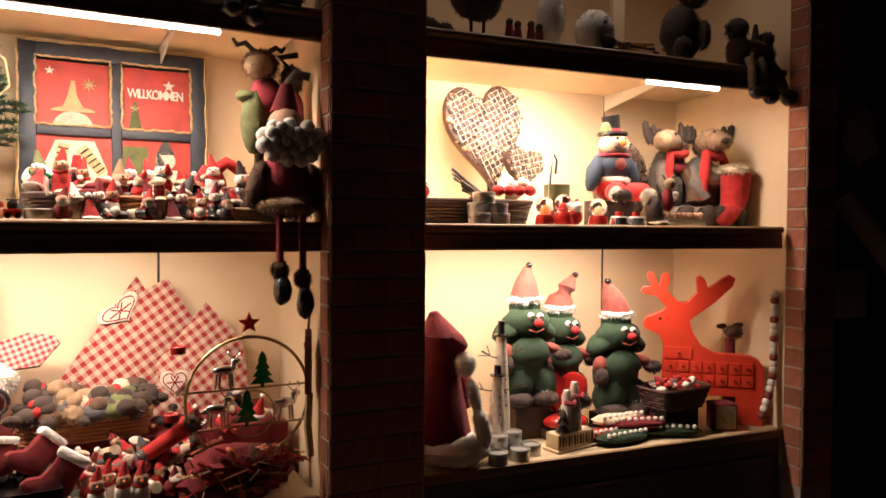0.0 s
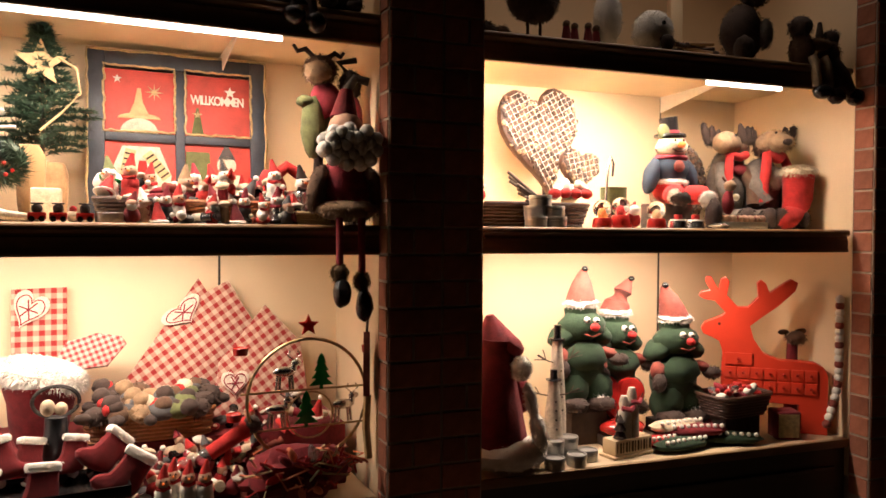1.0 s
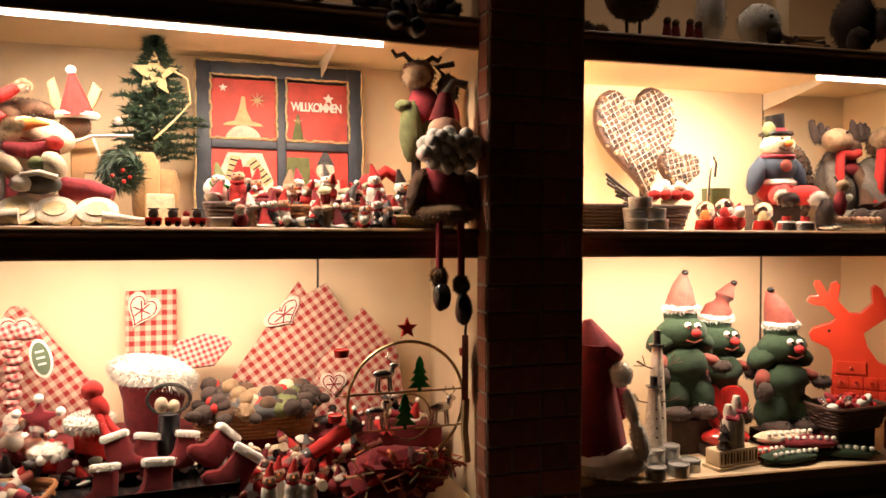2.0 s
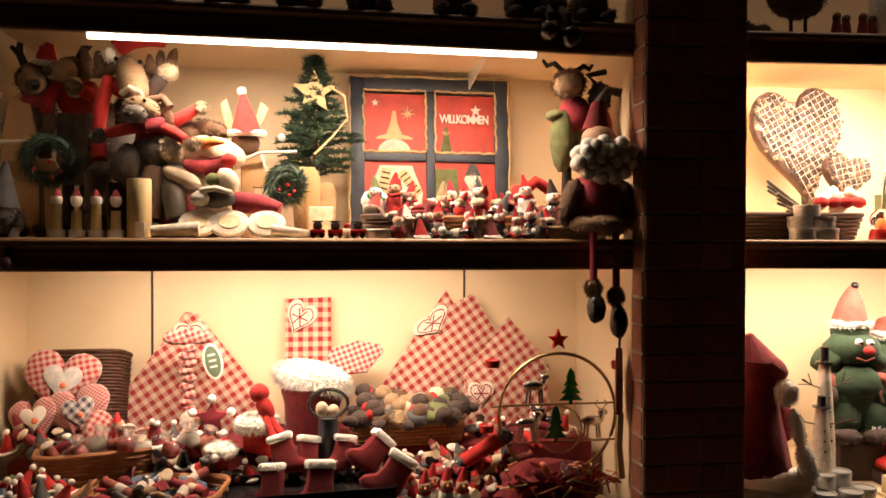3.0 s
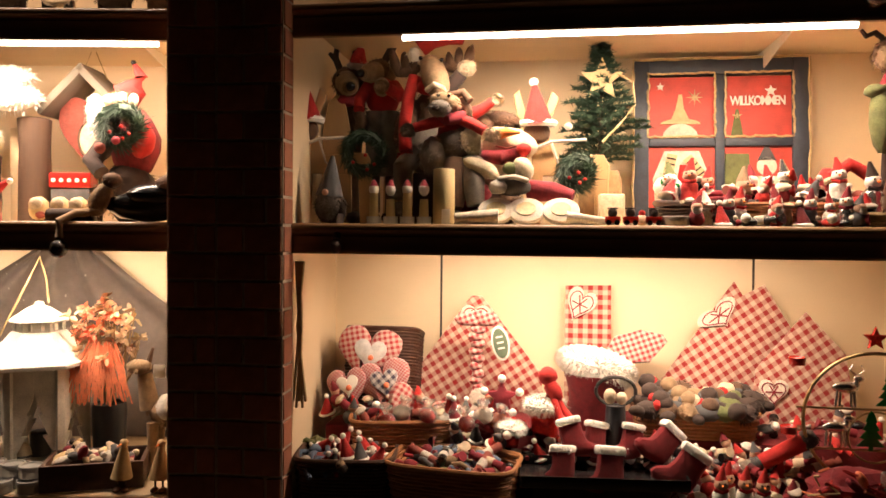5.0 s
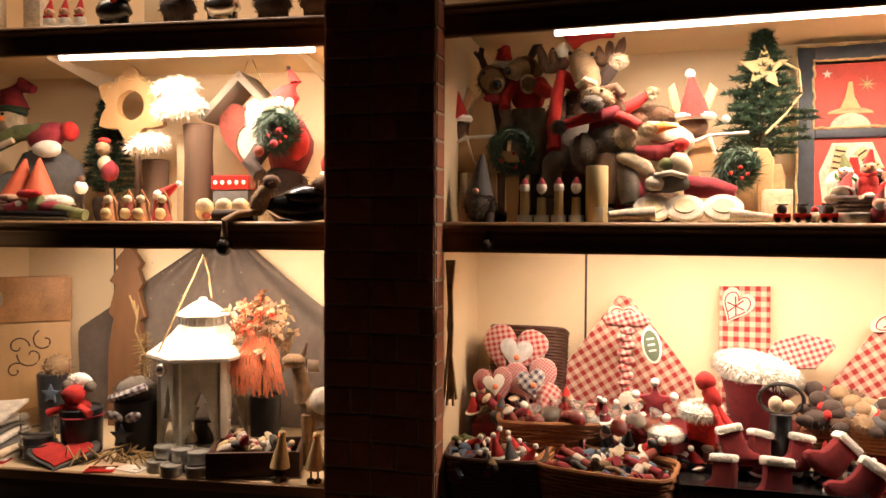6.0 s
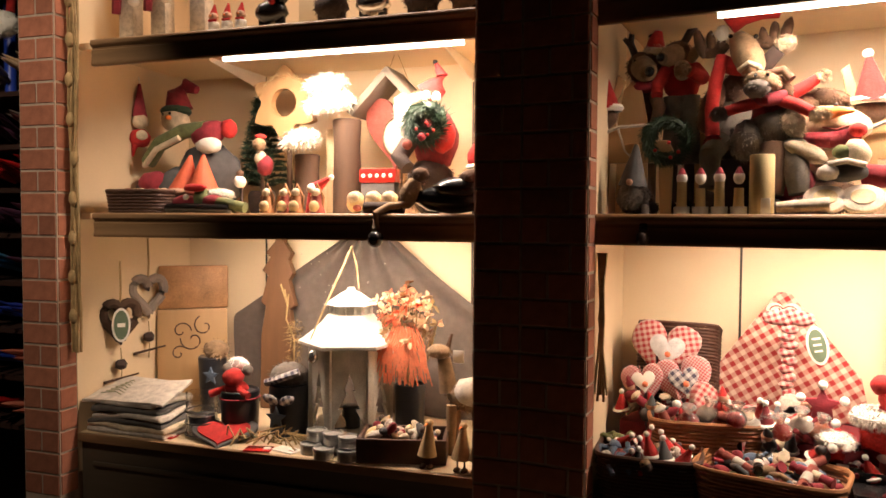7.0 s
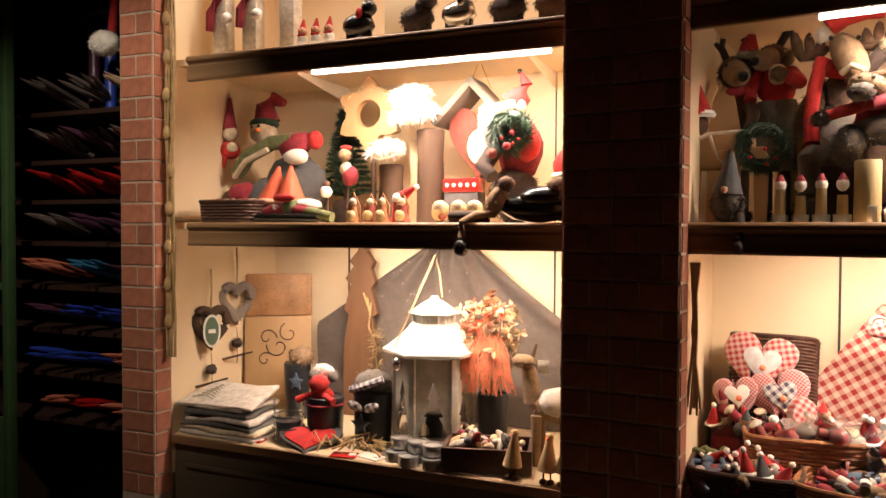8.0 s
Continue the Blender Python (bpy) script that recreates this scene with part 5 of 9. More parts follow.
def flat_reindeer(m, label, w=0.22, flip=1):
    ob = thing("wooden_reindeer", m, label, "ornament", "wooden reindeer")
    leg = [(-0.10, 0), (-0.075, 0), (-0.07, 0.14), (0.06, 0.14), (0.065, 0), (0.095, 0), (0.10, 0.17), (0.085, 0.20), (0.03, 0.20), (-0.04, 0.19), (-0.055, 0.25), (-0.07, 0.28), (-0.045, 0.32), (-0.03, 0.36), (-0.05, 0.38), (-0.065, 0.33), (-0.095, 0.29), (-0.12, 0.33), (-0.135, 0.385), (-0.15, 0.37), (-0.14, 0.31), (-0.12, 0.27), (-0.165, 0.225), (-0.17, 0.20), (-0.15, 0.185), (-0.10, 0.20)]
    part("body", plate(bmesh.new(), [(x * flip, z) for x, z in (leg if flip > 0 else leg[::-1])], 0.02, 0, 0.003), MT["wood"], ob, smooth=False)
    part("cap", cone(cone(bmesh.new(), (-0.085 * flip, -0.015, 0.285), (-0.095 * flip, -0.015, 0.40), 0.042, 0.006), (-0.085 * flip, -0.015, 0.285), (-0.085 * flip, -0.015, 0.286), 0.04, 0.04), MT["red"], ob, "small red felt cap")
    part("cap_trim", pipe(bmesh.new(), [(-0.085 * flip + 0.042 * math.cos(a * math.pi / 8), -0.015 + 0.03 * math.sin(a * math.pi / 8), 0.288) for a in range(16)], 0.010, 0, 6, closed=True), MT["fur"], ob, "white trim")
    part("bobble", ball(bmesh.new(), (-0.097 * flip, -0.015, 0.405), 0.012), MT["fur"], ob)
    part("bow", pipe(pipe(bmesh.new(), [(-0.13 * flip, -0.02, 0.20), (-0.05 * flip, -0.03, 0.235), (0.04 * flip, -0.03, 0.24)], 0.005), [(-0.05 * flip, -0.03, 0.235), (-0.03 * flip, -0.035, 0.17), (0.0, -0.035, 0.14)], 0.003), MT["linen"], ob)
    part("head", ball(bmesh.new(), (-0.088 * flip, -0.014, 0.262), (0.036, 0.020, 0.032)), MT["brown"], ob, "dark brown rounded head")
    return ob


flat_reindeer(at("M", -0.115, 0.30, MID_Z, 0), "flat cut wooden reindeer with a red cap and a linen bow").scale = (1.25, 1.1, 1.15)
wreath(at("M", -0.095, 0.25, MID_Z + 0.175), 0.040, 0.032, "small green fir wreath with red berries")
ob = flat_reindeer(at("M", -0.89, 0.27, MID_Z, 12), "flat cut wooden reindeer with a red cap beside the side wall")
ob.scale = (1.18, 1.18, 1.2)
wreath(at("M", -0.785, 0.22, MID_Z + 0.235, 10), 0.058, 0.026, "small dark green wreath with a red ribbon")
for s, d, h in ((-0.93, 0.40, 0.46), (-0.72, 0.46, 0.40), (-0.62, 0.52, 0.34)):
    ob = thing("wooden_board_figure", at("M", s, d, MID_Z, 4), "tall rounded plain wooden board figure", "ornament", "board figures")
    part("board", plate(bmesh.new(), [(-0.055, 0), (0.055, 0), (0.05, h * 0.7), (0.03, h * 0.93), (0, h), (-0.03, h * 0.93), (-0.05, h * 0.7)], 0.018, 0, 0.003), MT["wood"], ob)
doll("moose_doll", "M", (-0.57, 0.36, MID_Z + 0.17), "large brown plush moose with a long tan snout and red scarf", [
    ("b", "grey", (-0.585, 0.37, 1.80), (0.092, 0.075, 0.125)), ("b", "brown", (-0.575, 0.36, 1.90), (0.070, 0.060, 0.085)), ("p", "tan", [(-0.588, 0.31, 2.062), (-0.570, 0.275, 2.030), (-0.553, 0.245, 1.990), (-0.540, 0.225, 1.955), (-0.535, 0.215, 1.935)], [0.030, 0.042, 0.044, 0.038, 0.016]),
    ("p", "cream", [(-0.575, 0.195, 1.945), (-0.548, 0.178, 1.962), (-0.520, 0.180, 1.950), (-0.512, 0.190, 1.925)], 0.009), ("b", "black", (-0.607, 0.262, 2.065), 0.007), ("b", "black", (-0.535, 0.250, 2.055), 0.007),
    ("p", "dark", [(-0.535, 0.30, 1.945), (-0.500, 0.27, 1.980), (-0.470, 0.26, 2.010)], [0.026, 0.024, 0.022]), ("f", "cream", (-0.452, 0.255, 2.030), (0.028, 0.024, 0.022)),
    ("p", "red", [(-0.640, 0.33, 2.000), (-0.60, 0.28, 1.975), (-0.55, 0.285, 1.965)], 0.026), ("p", "red", [(-0.630, 0.28, 2.010), (-0.648, 0.265, 1.930), (-0.658, 0.255, 1.840), (-0.652, 0.25, 1.760)], [0.019, 0.021, 0.020, 0.023]), ("f", "red", (-0.652, 0.25, 1.742), (0.024, 0.014, 0.020)), *antler("brown", -0.620, 0.31, 2.035, -1, 1.05), *antler("brown", -0.535, 0.31, 2.045, 1, 1.05),
    ("p", "grey", [(-0.64, 0.30, 1.745), (-0.655, 0.22, 1.70), (-0.655, 0.20, 1.60)], [0.040, 0.034, 0.030]), ("b", "dark", (-0.655, 0.19, 1.555), (0.036, 0.045, 0.036)), ("b", "brown", (-0.665, 0.32, 1.86), (0.034, 0.035, 0.085), (0, 18, 0))])
figure("santa_hat", at("M", -0.555, 0.30, MID_Z + 0.588), "bright red felt cap with white trim on a plush moose", "cap", [("p", "red", [(-0.06, 0, 0.0), (-0.02, 0, 0.03), (0.04, 0, 0.035), (0.085, 0, 0.02)], [0.03, 0.032, 0.025, 0.012]), ("b", "white", (0.03, -0.01, 0.055), (0.03, 0.02, 0.014)), ("b", "fur", (-0.08, 0, -0.02), (0.02, 0.03, 0.025))])
figure("wooden_block", at("M", -0.52, 0.36, MID_Z), "dark covered block under a plush moose", "block", [("x", "dark", (-0.11, -0.10, 0, 0.11, 0.10, 0.17))])
doll("moose_rider_doll", "M", (-0.48, 0.20, MID_Z), "grey furry moose doll with outstretched red arms", [
    ("b", "tan", (-0.508, 0.155, 1.898), (0.052, 0.045, 0.034), (0, 12, 0)), ("b", "grey", (-0.520, 0.120, 1.876), (0.036, 0.034, 0.026)), ("b", "dark", (-0.528, 0.092, 1.872), (0.014, 0.010, 0.010)), ("b", "brown", (-0.455, 0.20, 1.885), (0.026, 0.022, 0.040), (0, -25, 0)), ("p", "brown", [(-0.50, 0.18, 1.925), (-0.455, 0.18, 1.935), (-0.432, 0.17, 1.905)], 0.013),
    ("b", "black", (-0.525, 0.118, 1.915), 0.005), ("b", "black", (-0.492, 0.116, 1.913), 0.005), ("b", "wine", (-0.488, 0.20, 1.815), (0.050, 0.048, 0.070)), ("p", "wine", [(-0.53, 0.16, 1.855), (-0.49, 0.135, 1.845), (-0.45, 0.16, 1.855)], 0.020),
    ("p", "red", [(-0.500, 0.165, 1.848), (-0.560, 0.145, 1.832), (-0.605, 0.135, 1.818)], [0.018, 0.017, 0.015]), ("f", "grey", (-0.622, 0.13, 1.812), (0.022, 0.020, 0.018)), ("p", "red", [(-0.470, 0.165, 1.852), (-0.415, 0.14, 1.826), (-0.378, 0.12, 1.802)], [0.018, 0.018, 0.016]), ("f", "cream", (-0.358, 0.115, 1.792), (0.026, 0.020, 0.019)),
    ("p", "red", [(-0.430, 0.22, 1.872), (-0.392, 0.22, 1.892), (-0.365, 0.22, 1.912)], [0.020, 0.018, 0.015]), ("f", "cream", (-0.350, 0.22, 1.918), (0.018, 0.016, 0.016)), ("f", "grey", (-0.470, 0.19, 1.765), (0.085, 0.060, 0.075), (0, 20, 0)), ("f", "cream", (-0.425, 0.15, 1.775), (0.035, 0.025, 0.045), (0, -25, 0)),
    ("b", "grey", (-0.545, 0.18, 1.735), (0.050, 0.050, 0.060)), ("p", "brown", [(-0.47, 0.17, 1.71), (-0.475, 0.14, 1.64), (-0.475, 0.13, 1.57)], [0.046, 0.040, 0.030]), ("p", "grey", [(-0.425, 0.17, 1.71), (-0.415, 0.13, 1.65), (-0.405, 0.12, 1.575)], [0.042, 0.036, 0.028]), ("b", "dark", (-0.475, 0.12, 1.540), (0.032, 0.042, 0.023)), ("b", "dark", (-0.400, 0.11, 1.540), (0.032, 0.042, 0.023))])
doll("reindeer_doll", "M", (-0.90, 0.46, MID_Z), "tall brown plush reindeer with a tan snout and dark antlers", [
    ("b", "brown", (-0.905, 0.46, 2.030), (0.058, 0.055, 0.055)), ("p", "tan", [(-0.905, 0.43, 2.025), (-0.885, 0.38, 2.005), (-0.868, 0.345, 1.990)], [0.042, 0.040, 0.026]), ("b", "black", (-0.862, 0.328, 1.990), 0.017), ("b", "black", (-0.925, 0.392, 2.042), 0.006), ("b", "black", (-0.885, 0.390, 2.042), 0.006),
    ("p", "dark", [(-0.935, 0.46, 2.07), (-0.955, 0.46, 2.12), (-0.945, 0.45, 2.16)], [0.013, 0.012, 0.008]), ("p", "dark", [(-0.952, 0.46, 2.11), (-0.975, 0.45, 2.135)], [0.011, 0.007]), ("p", "dark", [(-0.88, 0.46, 2.07), (-0.868, 0.46, 2.11), (-0.885, 0.45, 2.14)], [0.013, 0.012, 0.008]),
    ("b", "brown", (-0.905, 0.46, 1.895), (0.065, 0.055, 0.105)), ("p", "brown", [(-0.87, 0.44, 1.94), (-0.84, 0.40, 1.88), (-0.85, 0.38, 1.82)], [0.022, 0.022, 0.020]), ("b", "wine", (-0.90, 0.41, 1.955), (0.050, 0.022, 0.022)),
    ("p", "brown", [(-0.925, 0.45, 1.82), (-0.925, 0.44, 1.68), (-0.925, 0.43, 1.56)], [0.034, 0.027, 0.025]), ("p", "brown", [(-0.885, 0.45, 1.82), (-0.882, 0.44, 1.68), (-0.88, 0.43, 1.56)], [0.034, 0.027, 0.025]), ("b", "dark", (-0.925, 0.41, 1.54), (0.028, 0.045, 0.023)), ("b", "dark", (-0.868, 0.41, 1.54), (0.028, 0.045, 0.023))], group="tall reindeer dolls")
doll("reindeer_doll", "M", (-0.78, 0.46, MID_Z), "tall plush reindeer in a red jacket and grey trousers", [
    ("b", "brown", (-0.795, 0.46, 2.065), (0.048, 0.048, 0.045)), ("p", "tan", [(-0.797, 0.43, 2.060), (-0.815, 0.385, 2.045), (-0.826, 0.355, 2.035)], [0.036, 0.033, 0.020]), ("b", "black", (-0.830, 0.342, 2.036), 0.014), ("b", "black", (-0.805, 0.400, 2.078), 0.005), ("b", "tan", (-0.745, 0.45, 2.055), (0.022, 0.012, 0.034), (0, 35, 0)),
    ("p", "dark", [(-0.775, 0.46, 2.10), (-0.752, 0.46, 2.14), (-0.728, 0.45, 2.158)], [0.013, 0.014, 0.009]), ("p", "dark", [(-0.755, 0.46, 2.135), (-0.755, 0.45, 2.165)], [0.011, 0.007]),
    ("b", "red", (-0.778, 0.46, 1.975), (0.062, 0.052, 0.072)), ("p", "red", [(-0.735, 0.44, 2.01), (-0.705, 0.40, 1.97), (-0.735, 0.36, 1.985)], [0.024, 0.024, 0.020]), ("p", "red", [(-0.825, 0.44, 2.01), (-0.852, 0.41, 1.955), (-0.848, 0.39, 1.92)], [0.024, 0.022, 0.020]), ("b", "cream", (-0.770, 0.405, 2.000), (0.028, 0.012, 0.034)), ("f", "tan", (-0.760, 0.36, 1.995), (0.024, 0.02, 0.02)),
    ("p", "grey", [(-0.800, 0.45, 1.92), (-0.803, 0.45, 1.80), (-0.805, 0.45, 1.69)], [0.036, 0.034, 0.036]), ("p", "grey", [(-0.752, 0.45, 1.92), (-0.748, 0.45, 1.80), (-0.746, 0.45, 1.69)], [0.036, 0.034, 0.036]), ("p", "dark", [(-0.803, 0.45, 1.70), (-0.803, 0.45, 1.56)], 0.018), ("p", "dark", [(-0.748, 0.45, 1.70), (-0.748, 0.45, 1.56)], 0.018), ("b", "black", (-0.805, 0.425, 1.541), (0.026, 0.046, 0.024)), ("b", "black", (-0.745, 0.425, 1.541), (0.026, 0.046, 0.024))], group="tall reindeer dolls")
doll("santa_hat", "M", (-0.862, 0.43, 2.080), "small red felt cap with a white bobble on a plush reindeer", [("p", "red", [(-0.862, 0.43, 2.085), (-0.860, 0.43, 2.115), (-0.852, 0.43, 2.145)], [0.034, 0.026, 0.012]), ("b", "fur", (-0.852, 0.425, 2.155), 0.014), ("f", "fur", (-0.864, 0.43, 2.085), (0.036, 0.034, 0.010))], "cap")
figure("gnome_doll", at("M", -0.86, 0.08, MID_Z), "small grey gnome doll with a knitted dark hat and round beard", "doll", [("b", "dark", (0, 0.02, 0.05), (0.05, 0.04, 0.05)), ("f", "grey", (0, -0.01, 0.06), (0.042, 0.035, 0.055)), ("c", "stone", (0, 0.0, 0.085), (0.01, 0, 0.21), 0.045, 0.006), ("b", "pink", (0, -0.045, 0.095), 0.010), ("p", "dark", [(0.04, -0.01, 0.02), (0.05, -0.06, 0.0), (0.05, -0.09, -0.05)], 0.012), ("b", "dark", (0.05, -0.095, -0.07), (0.018, 0.02, 0.02))])
for i in range(4):
    ob = thing("snowman_candle", at("M", -0.715 + 0.052 * i, 0.07, MID_Z), "small wooden candle with a snowman head in a tin cup", "candle", "candle row")
    part("cup", lathe(bmesh.new(), [(0.022, 0), (0.023, 0.022), (0.020, 0.022), (0.0, 0.018)], seg=16), MT["tin"], ob)
    part("stem", cone(bmesh.new(), (0, 0, 0.018), (0, 0, 0.095 - 0.02 * (i % 2)), 0.015, 0.013), MT["birch"], ob)
    part("head", ball(bmesh.new(), (0, 0, 0.105), (0.016, 0.016, 0.020)), MT["white"], ob)
    part("cap", cone(bmesh.new(), (0, 0, 0.115), (0, 0, 0.135), 0.014, 0.004), MT["wine"], ob)
ob = thing("birch_candle", at("M", -0.50, 0.085, MID_Z), "thick birch bark candle pillar", "candle")
part("pillar", lathe(bmesh.new(), [(0.032, 0), (0.0335, 0.004), (0.033, 0.165), (0.031, 0.168), (0.026, 0.164), (0.0, 0.162)], seg=24), MT["birch"], ob)
doll("lying_snowman_doll", "M", (-0.34, 0.26, MID_Z), "plump cream snowman doll lying back with a carrot nose", [
    ("b", "cream", (-0.325, 0.25, 1.778), (0.108, 0.070, 0.056), (0, 8, 0)), ("p", "orange", [(-0.350, 0.180, 1.800), (-0.310, 0.165, 1.806), (-0.272, 0.150, 1.802)], [0.020, 0.014, 0.003]), ("f", "brown", (-0.352, 0.29, 1.858), (0.088, 0.055, 0.036), (0, 6, 0)), ("b", "brown", (-0.400, 0.27, 1.842), (0.045, 0.05, 0.034)), ("b", "black", (-0.365, 0.178, 1.816), 0.007), ("b", "black", (-0.318, 0.180, 1.826), 0.007),
    ("p", "terra", [(-0.350, 0.180, 1.765), (-0.315, 0.174, 1.756), (-0.275, 0.185, 1.768)], 0.003), ("p", "wine", [(-0.400, 0.21, 1.738), (-0.330, 0.175, 1.728), (-0.260, 0.20, 1.742)], [0.018, 0.024, 0.022]), ("b", "red", (-0.262, 0.165, 1.752), (0.024, 0.020, 0.020)),
    ("b", "cream", (-0.335, 0.26, 1.675), (0.095, 0.080, 0.062)), ("b", "cream", (-0.392, 0.135, 1.692), (0.062, 0.032, 0.026), (0, 24, 0)), ("b", "cream", (-0.262, 0.14, 1.690), (0.030, 0.028, 0.040), (0, -35, 0)), ("b", "wine", (-0.420, 0.20, 1.600), (0.055, 0.055, 0.070)), ("b", "olive", (-0.300, 0.135, 1.690), (0.026, 0.020, 0.020)),
    ("b", "stone", (-0.290, 0.115, 1.635), (0.055, 0.026, 0.030)), ("b", "linen", (-0.335, 0.10, 1.632), (0.030, 0.020, 0.022)), ("p", "linen", [(-0.335, 0.095, 1.655), (-0.29, 0.088, 1.662), (-0.245, 0.095, 1.650)], 0.008), ("p", "wine", [(-0.240, 0.18, 1.625), (-0.170, 0.15, 1.620), (-0.110, 0.14, 1.602)], [0.034, 0.030, 0.022]), ("b", "brown", (-0.345, 0.26, 1.570), (0.11, 0.09, 0.052))])
for i, s in enumerate((-0.340, -0.250, -0.146)):
    ob = thing("plaster_medallion", at("M", s, 0.055, MID_Z + 0.004, 0, -42), "round snowy white medallion with a small gilded picture", "ornament", "medallions")
    part("disc", plate(bmesh.new(), [(0.056 * math.cos(a * math.pi / 12), 0.050 * math.sin(a * math.pi / 12) + 0.05) for a in range(24)], 0.018, 0, 0.005), MT["plaster"], ob)
    part("picture", plate(bmesh.new(), [(0.030 * math.cos(a * math.pi / 8), 0.027 * math.sin(a * math.pi / 8) + 0.05) for a in range(16)], 0.004, m=pose(0, -0.0105, 0)), MT["gold"], ob)
figure("plaster_cone", at("M", -0.40, 0.05, MID_Z), "pale tapered plaster ornament with a paper tag", "ornament", [("c", "plaster", (-0.06, 0, 0.018), (0.07, 0, 0.025), 0.016, 0.022), ("x", "white", (-0.10, -0.012, 0.0, -0.075, -0.008, 0.045))])
figure("plaster_cone", at("M", -0.07, 0.06, MID_Z), "pale tapered plaster ornament lying flat", "ornament", [("c", "plaster", (-0.06, 0, 0.022), (0.08, 0, 0.010), 0.020, 0.008)])
ob = thing("wax_block", at("M", 0.013, 0.24, MID_Z), "plain cream wax block", "candle")
part("wax", new_box(-0.04, -0.03, 0, 0.04, 0.03, 0.10, bevel=0.006), MT["cream"], ob)
for s in (0.002, 0.053, 0.118):
    figure("toy_train_car", at("M", s, 0.045, MID_Z), "tiny dark red toy car with a bear", "toy", [("x", "dpaint", (-0.022, -0.015, 0.006, 0.022, 0.015, 0.026)), ("b", "dark", (0, 0, 0.036), 0.014), ("x", "dark", (-0.016, -0.010, 0.048, 0.016, 0.010, 0.052)), ("c", "black", (-0.012, -0.018, 0.008), (-0.012, 0.018, 0.008), 0.008, 0.008), ("c", "black", (0.012, -0.018, 0.008), (0.012, 0.018, 0.008), 0.008, 0.008)], "toy cars")
figure("small_bauble", at("M", 0.088, 0.07, MID_Z), "small white and red figurine", "figurine", [("b", "cream", (0, 0, 0.016), 0.016), ("b", "red", (0, 0, 0.036), 0.010)])
ob = thing("glass_dish", at("M", 0.182, 0.05, MID_Z), "flat round clear dish with a tin rim", "dish")
part("dish", lathe(bmesh.new(), [(0.038, 0), (0.040, 0.004), (0.040, 0.026), (0.036, 0.028), (0.0, 0.026)], seg=24), MT["tin"], ob)


def figurine(m, label, coat="white", cap="red", kind=0, k=1.0):
    spec = [("c", coat, (0, 0, 0), (0, 0, 0.055), 0.030, 0.020), ("b", coat, (0, 0, 0.04), (0.026, 0.024, 0.03)), ("b", "white" if kind != 1 else "pink", (0, -0.002, 0.082), 0.021), ("b", "orange", (0, -0.024, 0.082), (0.004, 0.008, 0.004)), ("p", cap, [(-0.018, -0.008, 0.066), (0, -0.02, 0.062), (0.018, -0.008, 0.066)], 0.006),
            ("c", cap, (0, 0, 0.092), (0.006 if kind else -0.01, 0, 0.135), 0.018, 0.004), ("b", "dark", (-0.008, -0.019, 0.088), 0.003), ("b", "dark", (0.008, -0.019, 0.088), 0.003)]
    if kind == 2:
        spec += [("b", "black", (0, -0.012, 0.012), (0.026, 0.022, 0.012)), ("b", "white", (0.02, -0.02, 0.03), 0.009)]
    ob = figure("figurine", m, label, "figurine", spec, "small figurines")
    ob.scale = (k, k, k)
    return ob


for i, (s, d, k, coat, cap, kd) in enumerate(((0.265, 0.055, 0.75, "cream", "white", 0), (0.325, 0.05, 0.8, "stone", "wine", 2), (0.36, 0.07, 0.85, "white", "red", 1), (0.455, 0.055, 0.85, "white", "wine", 0), (0.545, 0.05, 0.8, "stone", "wine", 2), (0.60, 0.06, 0.7, "white", "red", 0), (0.64, 0.05, 0.85, "silver", "wine", 2), (0.70, 0.06, 0.7, "silver", "red", 0))):
    figurine(at("M", s, d, MID_Z, 25 * (i % 3) - 25), "small painted winter figurine with a peaked cap", coat, cap, kd, k)
basket(at("M", 0.235, 0.16, MID_Z), 0.16, 0.12, 0.07, "dwick", "small red-brown basket full of figurines", 1.2)
basket(at("M", 0.53, 0.16, MID_Z), 0.32, 0.14, 0.065, "wicker", "long wicker basket full of snowman figurines", 1.1)
basket(at("M", 0.765, 0.10, MID_Z), 0.14, 0.13, 0.035, "straw", "flat pale straw basket", 1.1)
for i, (s, d, z, coat, cap, kd, k) in enumerate(((0.18, 0.16, 0.06, "white", "olive", 0, 1.0), (0.235, 0.15, 0.07, "red", "red", 1, 1.0), (0.29, 0.17, 0.06, "white", "red", 1, 0.9), (0.385, 0.14, 0.03, "wine", "tan", 1, 1.1), (0.42, 0.18, 0.065, "white", "wine", 0, 0.9), (0.47, 0.19, 0.065, "cream", "red", 0, 0.9), (0.50, 0.14, 0.07, "white", "silver", 0, 0.95), (0.56, 0.17, 0.06, "white", "red", 0, 0.7), (0.61, 0.17, 0.055, "cream", "wine", 1, 0.7), (0.655, 0.15, 0.07, "white", "red", 0, 1.0), (0.735, 0.12, 0.04, "silver", "dark", 0, 1.1), (0.795, 0.13, 0.04, "silver", "dark", 0, 1.05))):
    figurine(at("M", s, d, MID_Z + z, 30 * (i % 4) - 45), "small painted snowman or santa figurine in a basket", coat, cap, kd, k)
figure("red_cap_bundle", at("M", 0.66, 0.24, MID_Z), "bundle of red felt with white trim", "ornament", [("b", "red", (0, 0, 0.09), (0.06, 0.04, 0.09)), ("p", "red", [(0.0, -0.02, 0.15), (0.05, -0.02, 0.19), (0.10, -0.02, 0.16)], 0.02), ("b", "white", (-0.03, -0.04, 0.10), (0.03, 0.012, 0.008))])
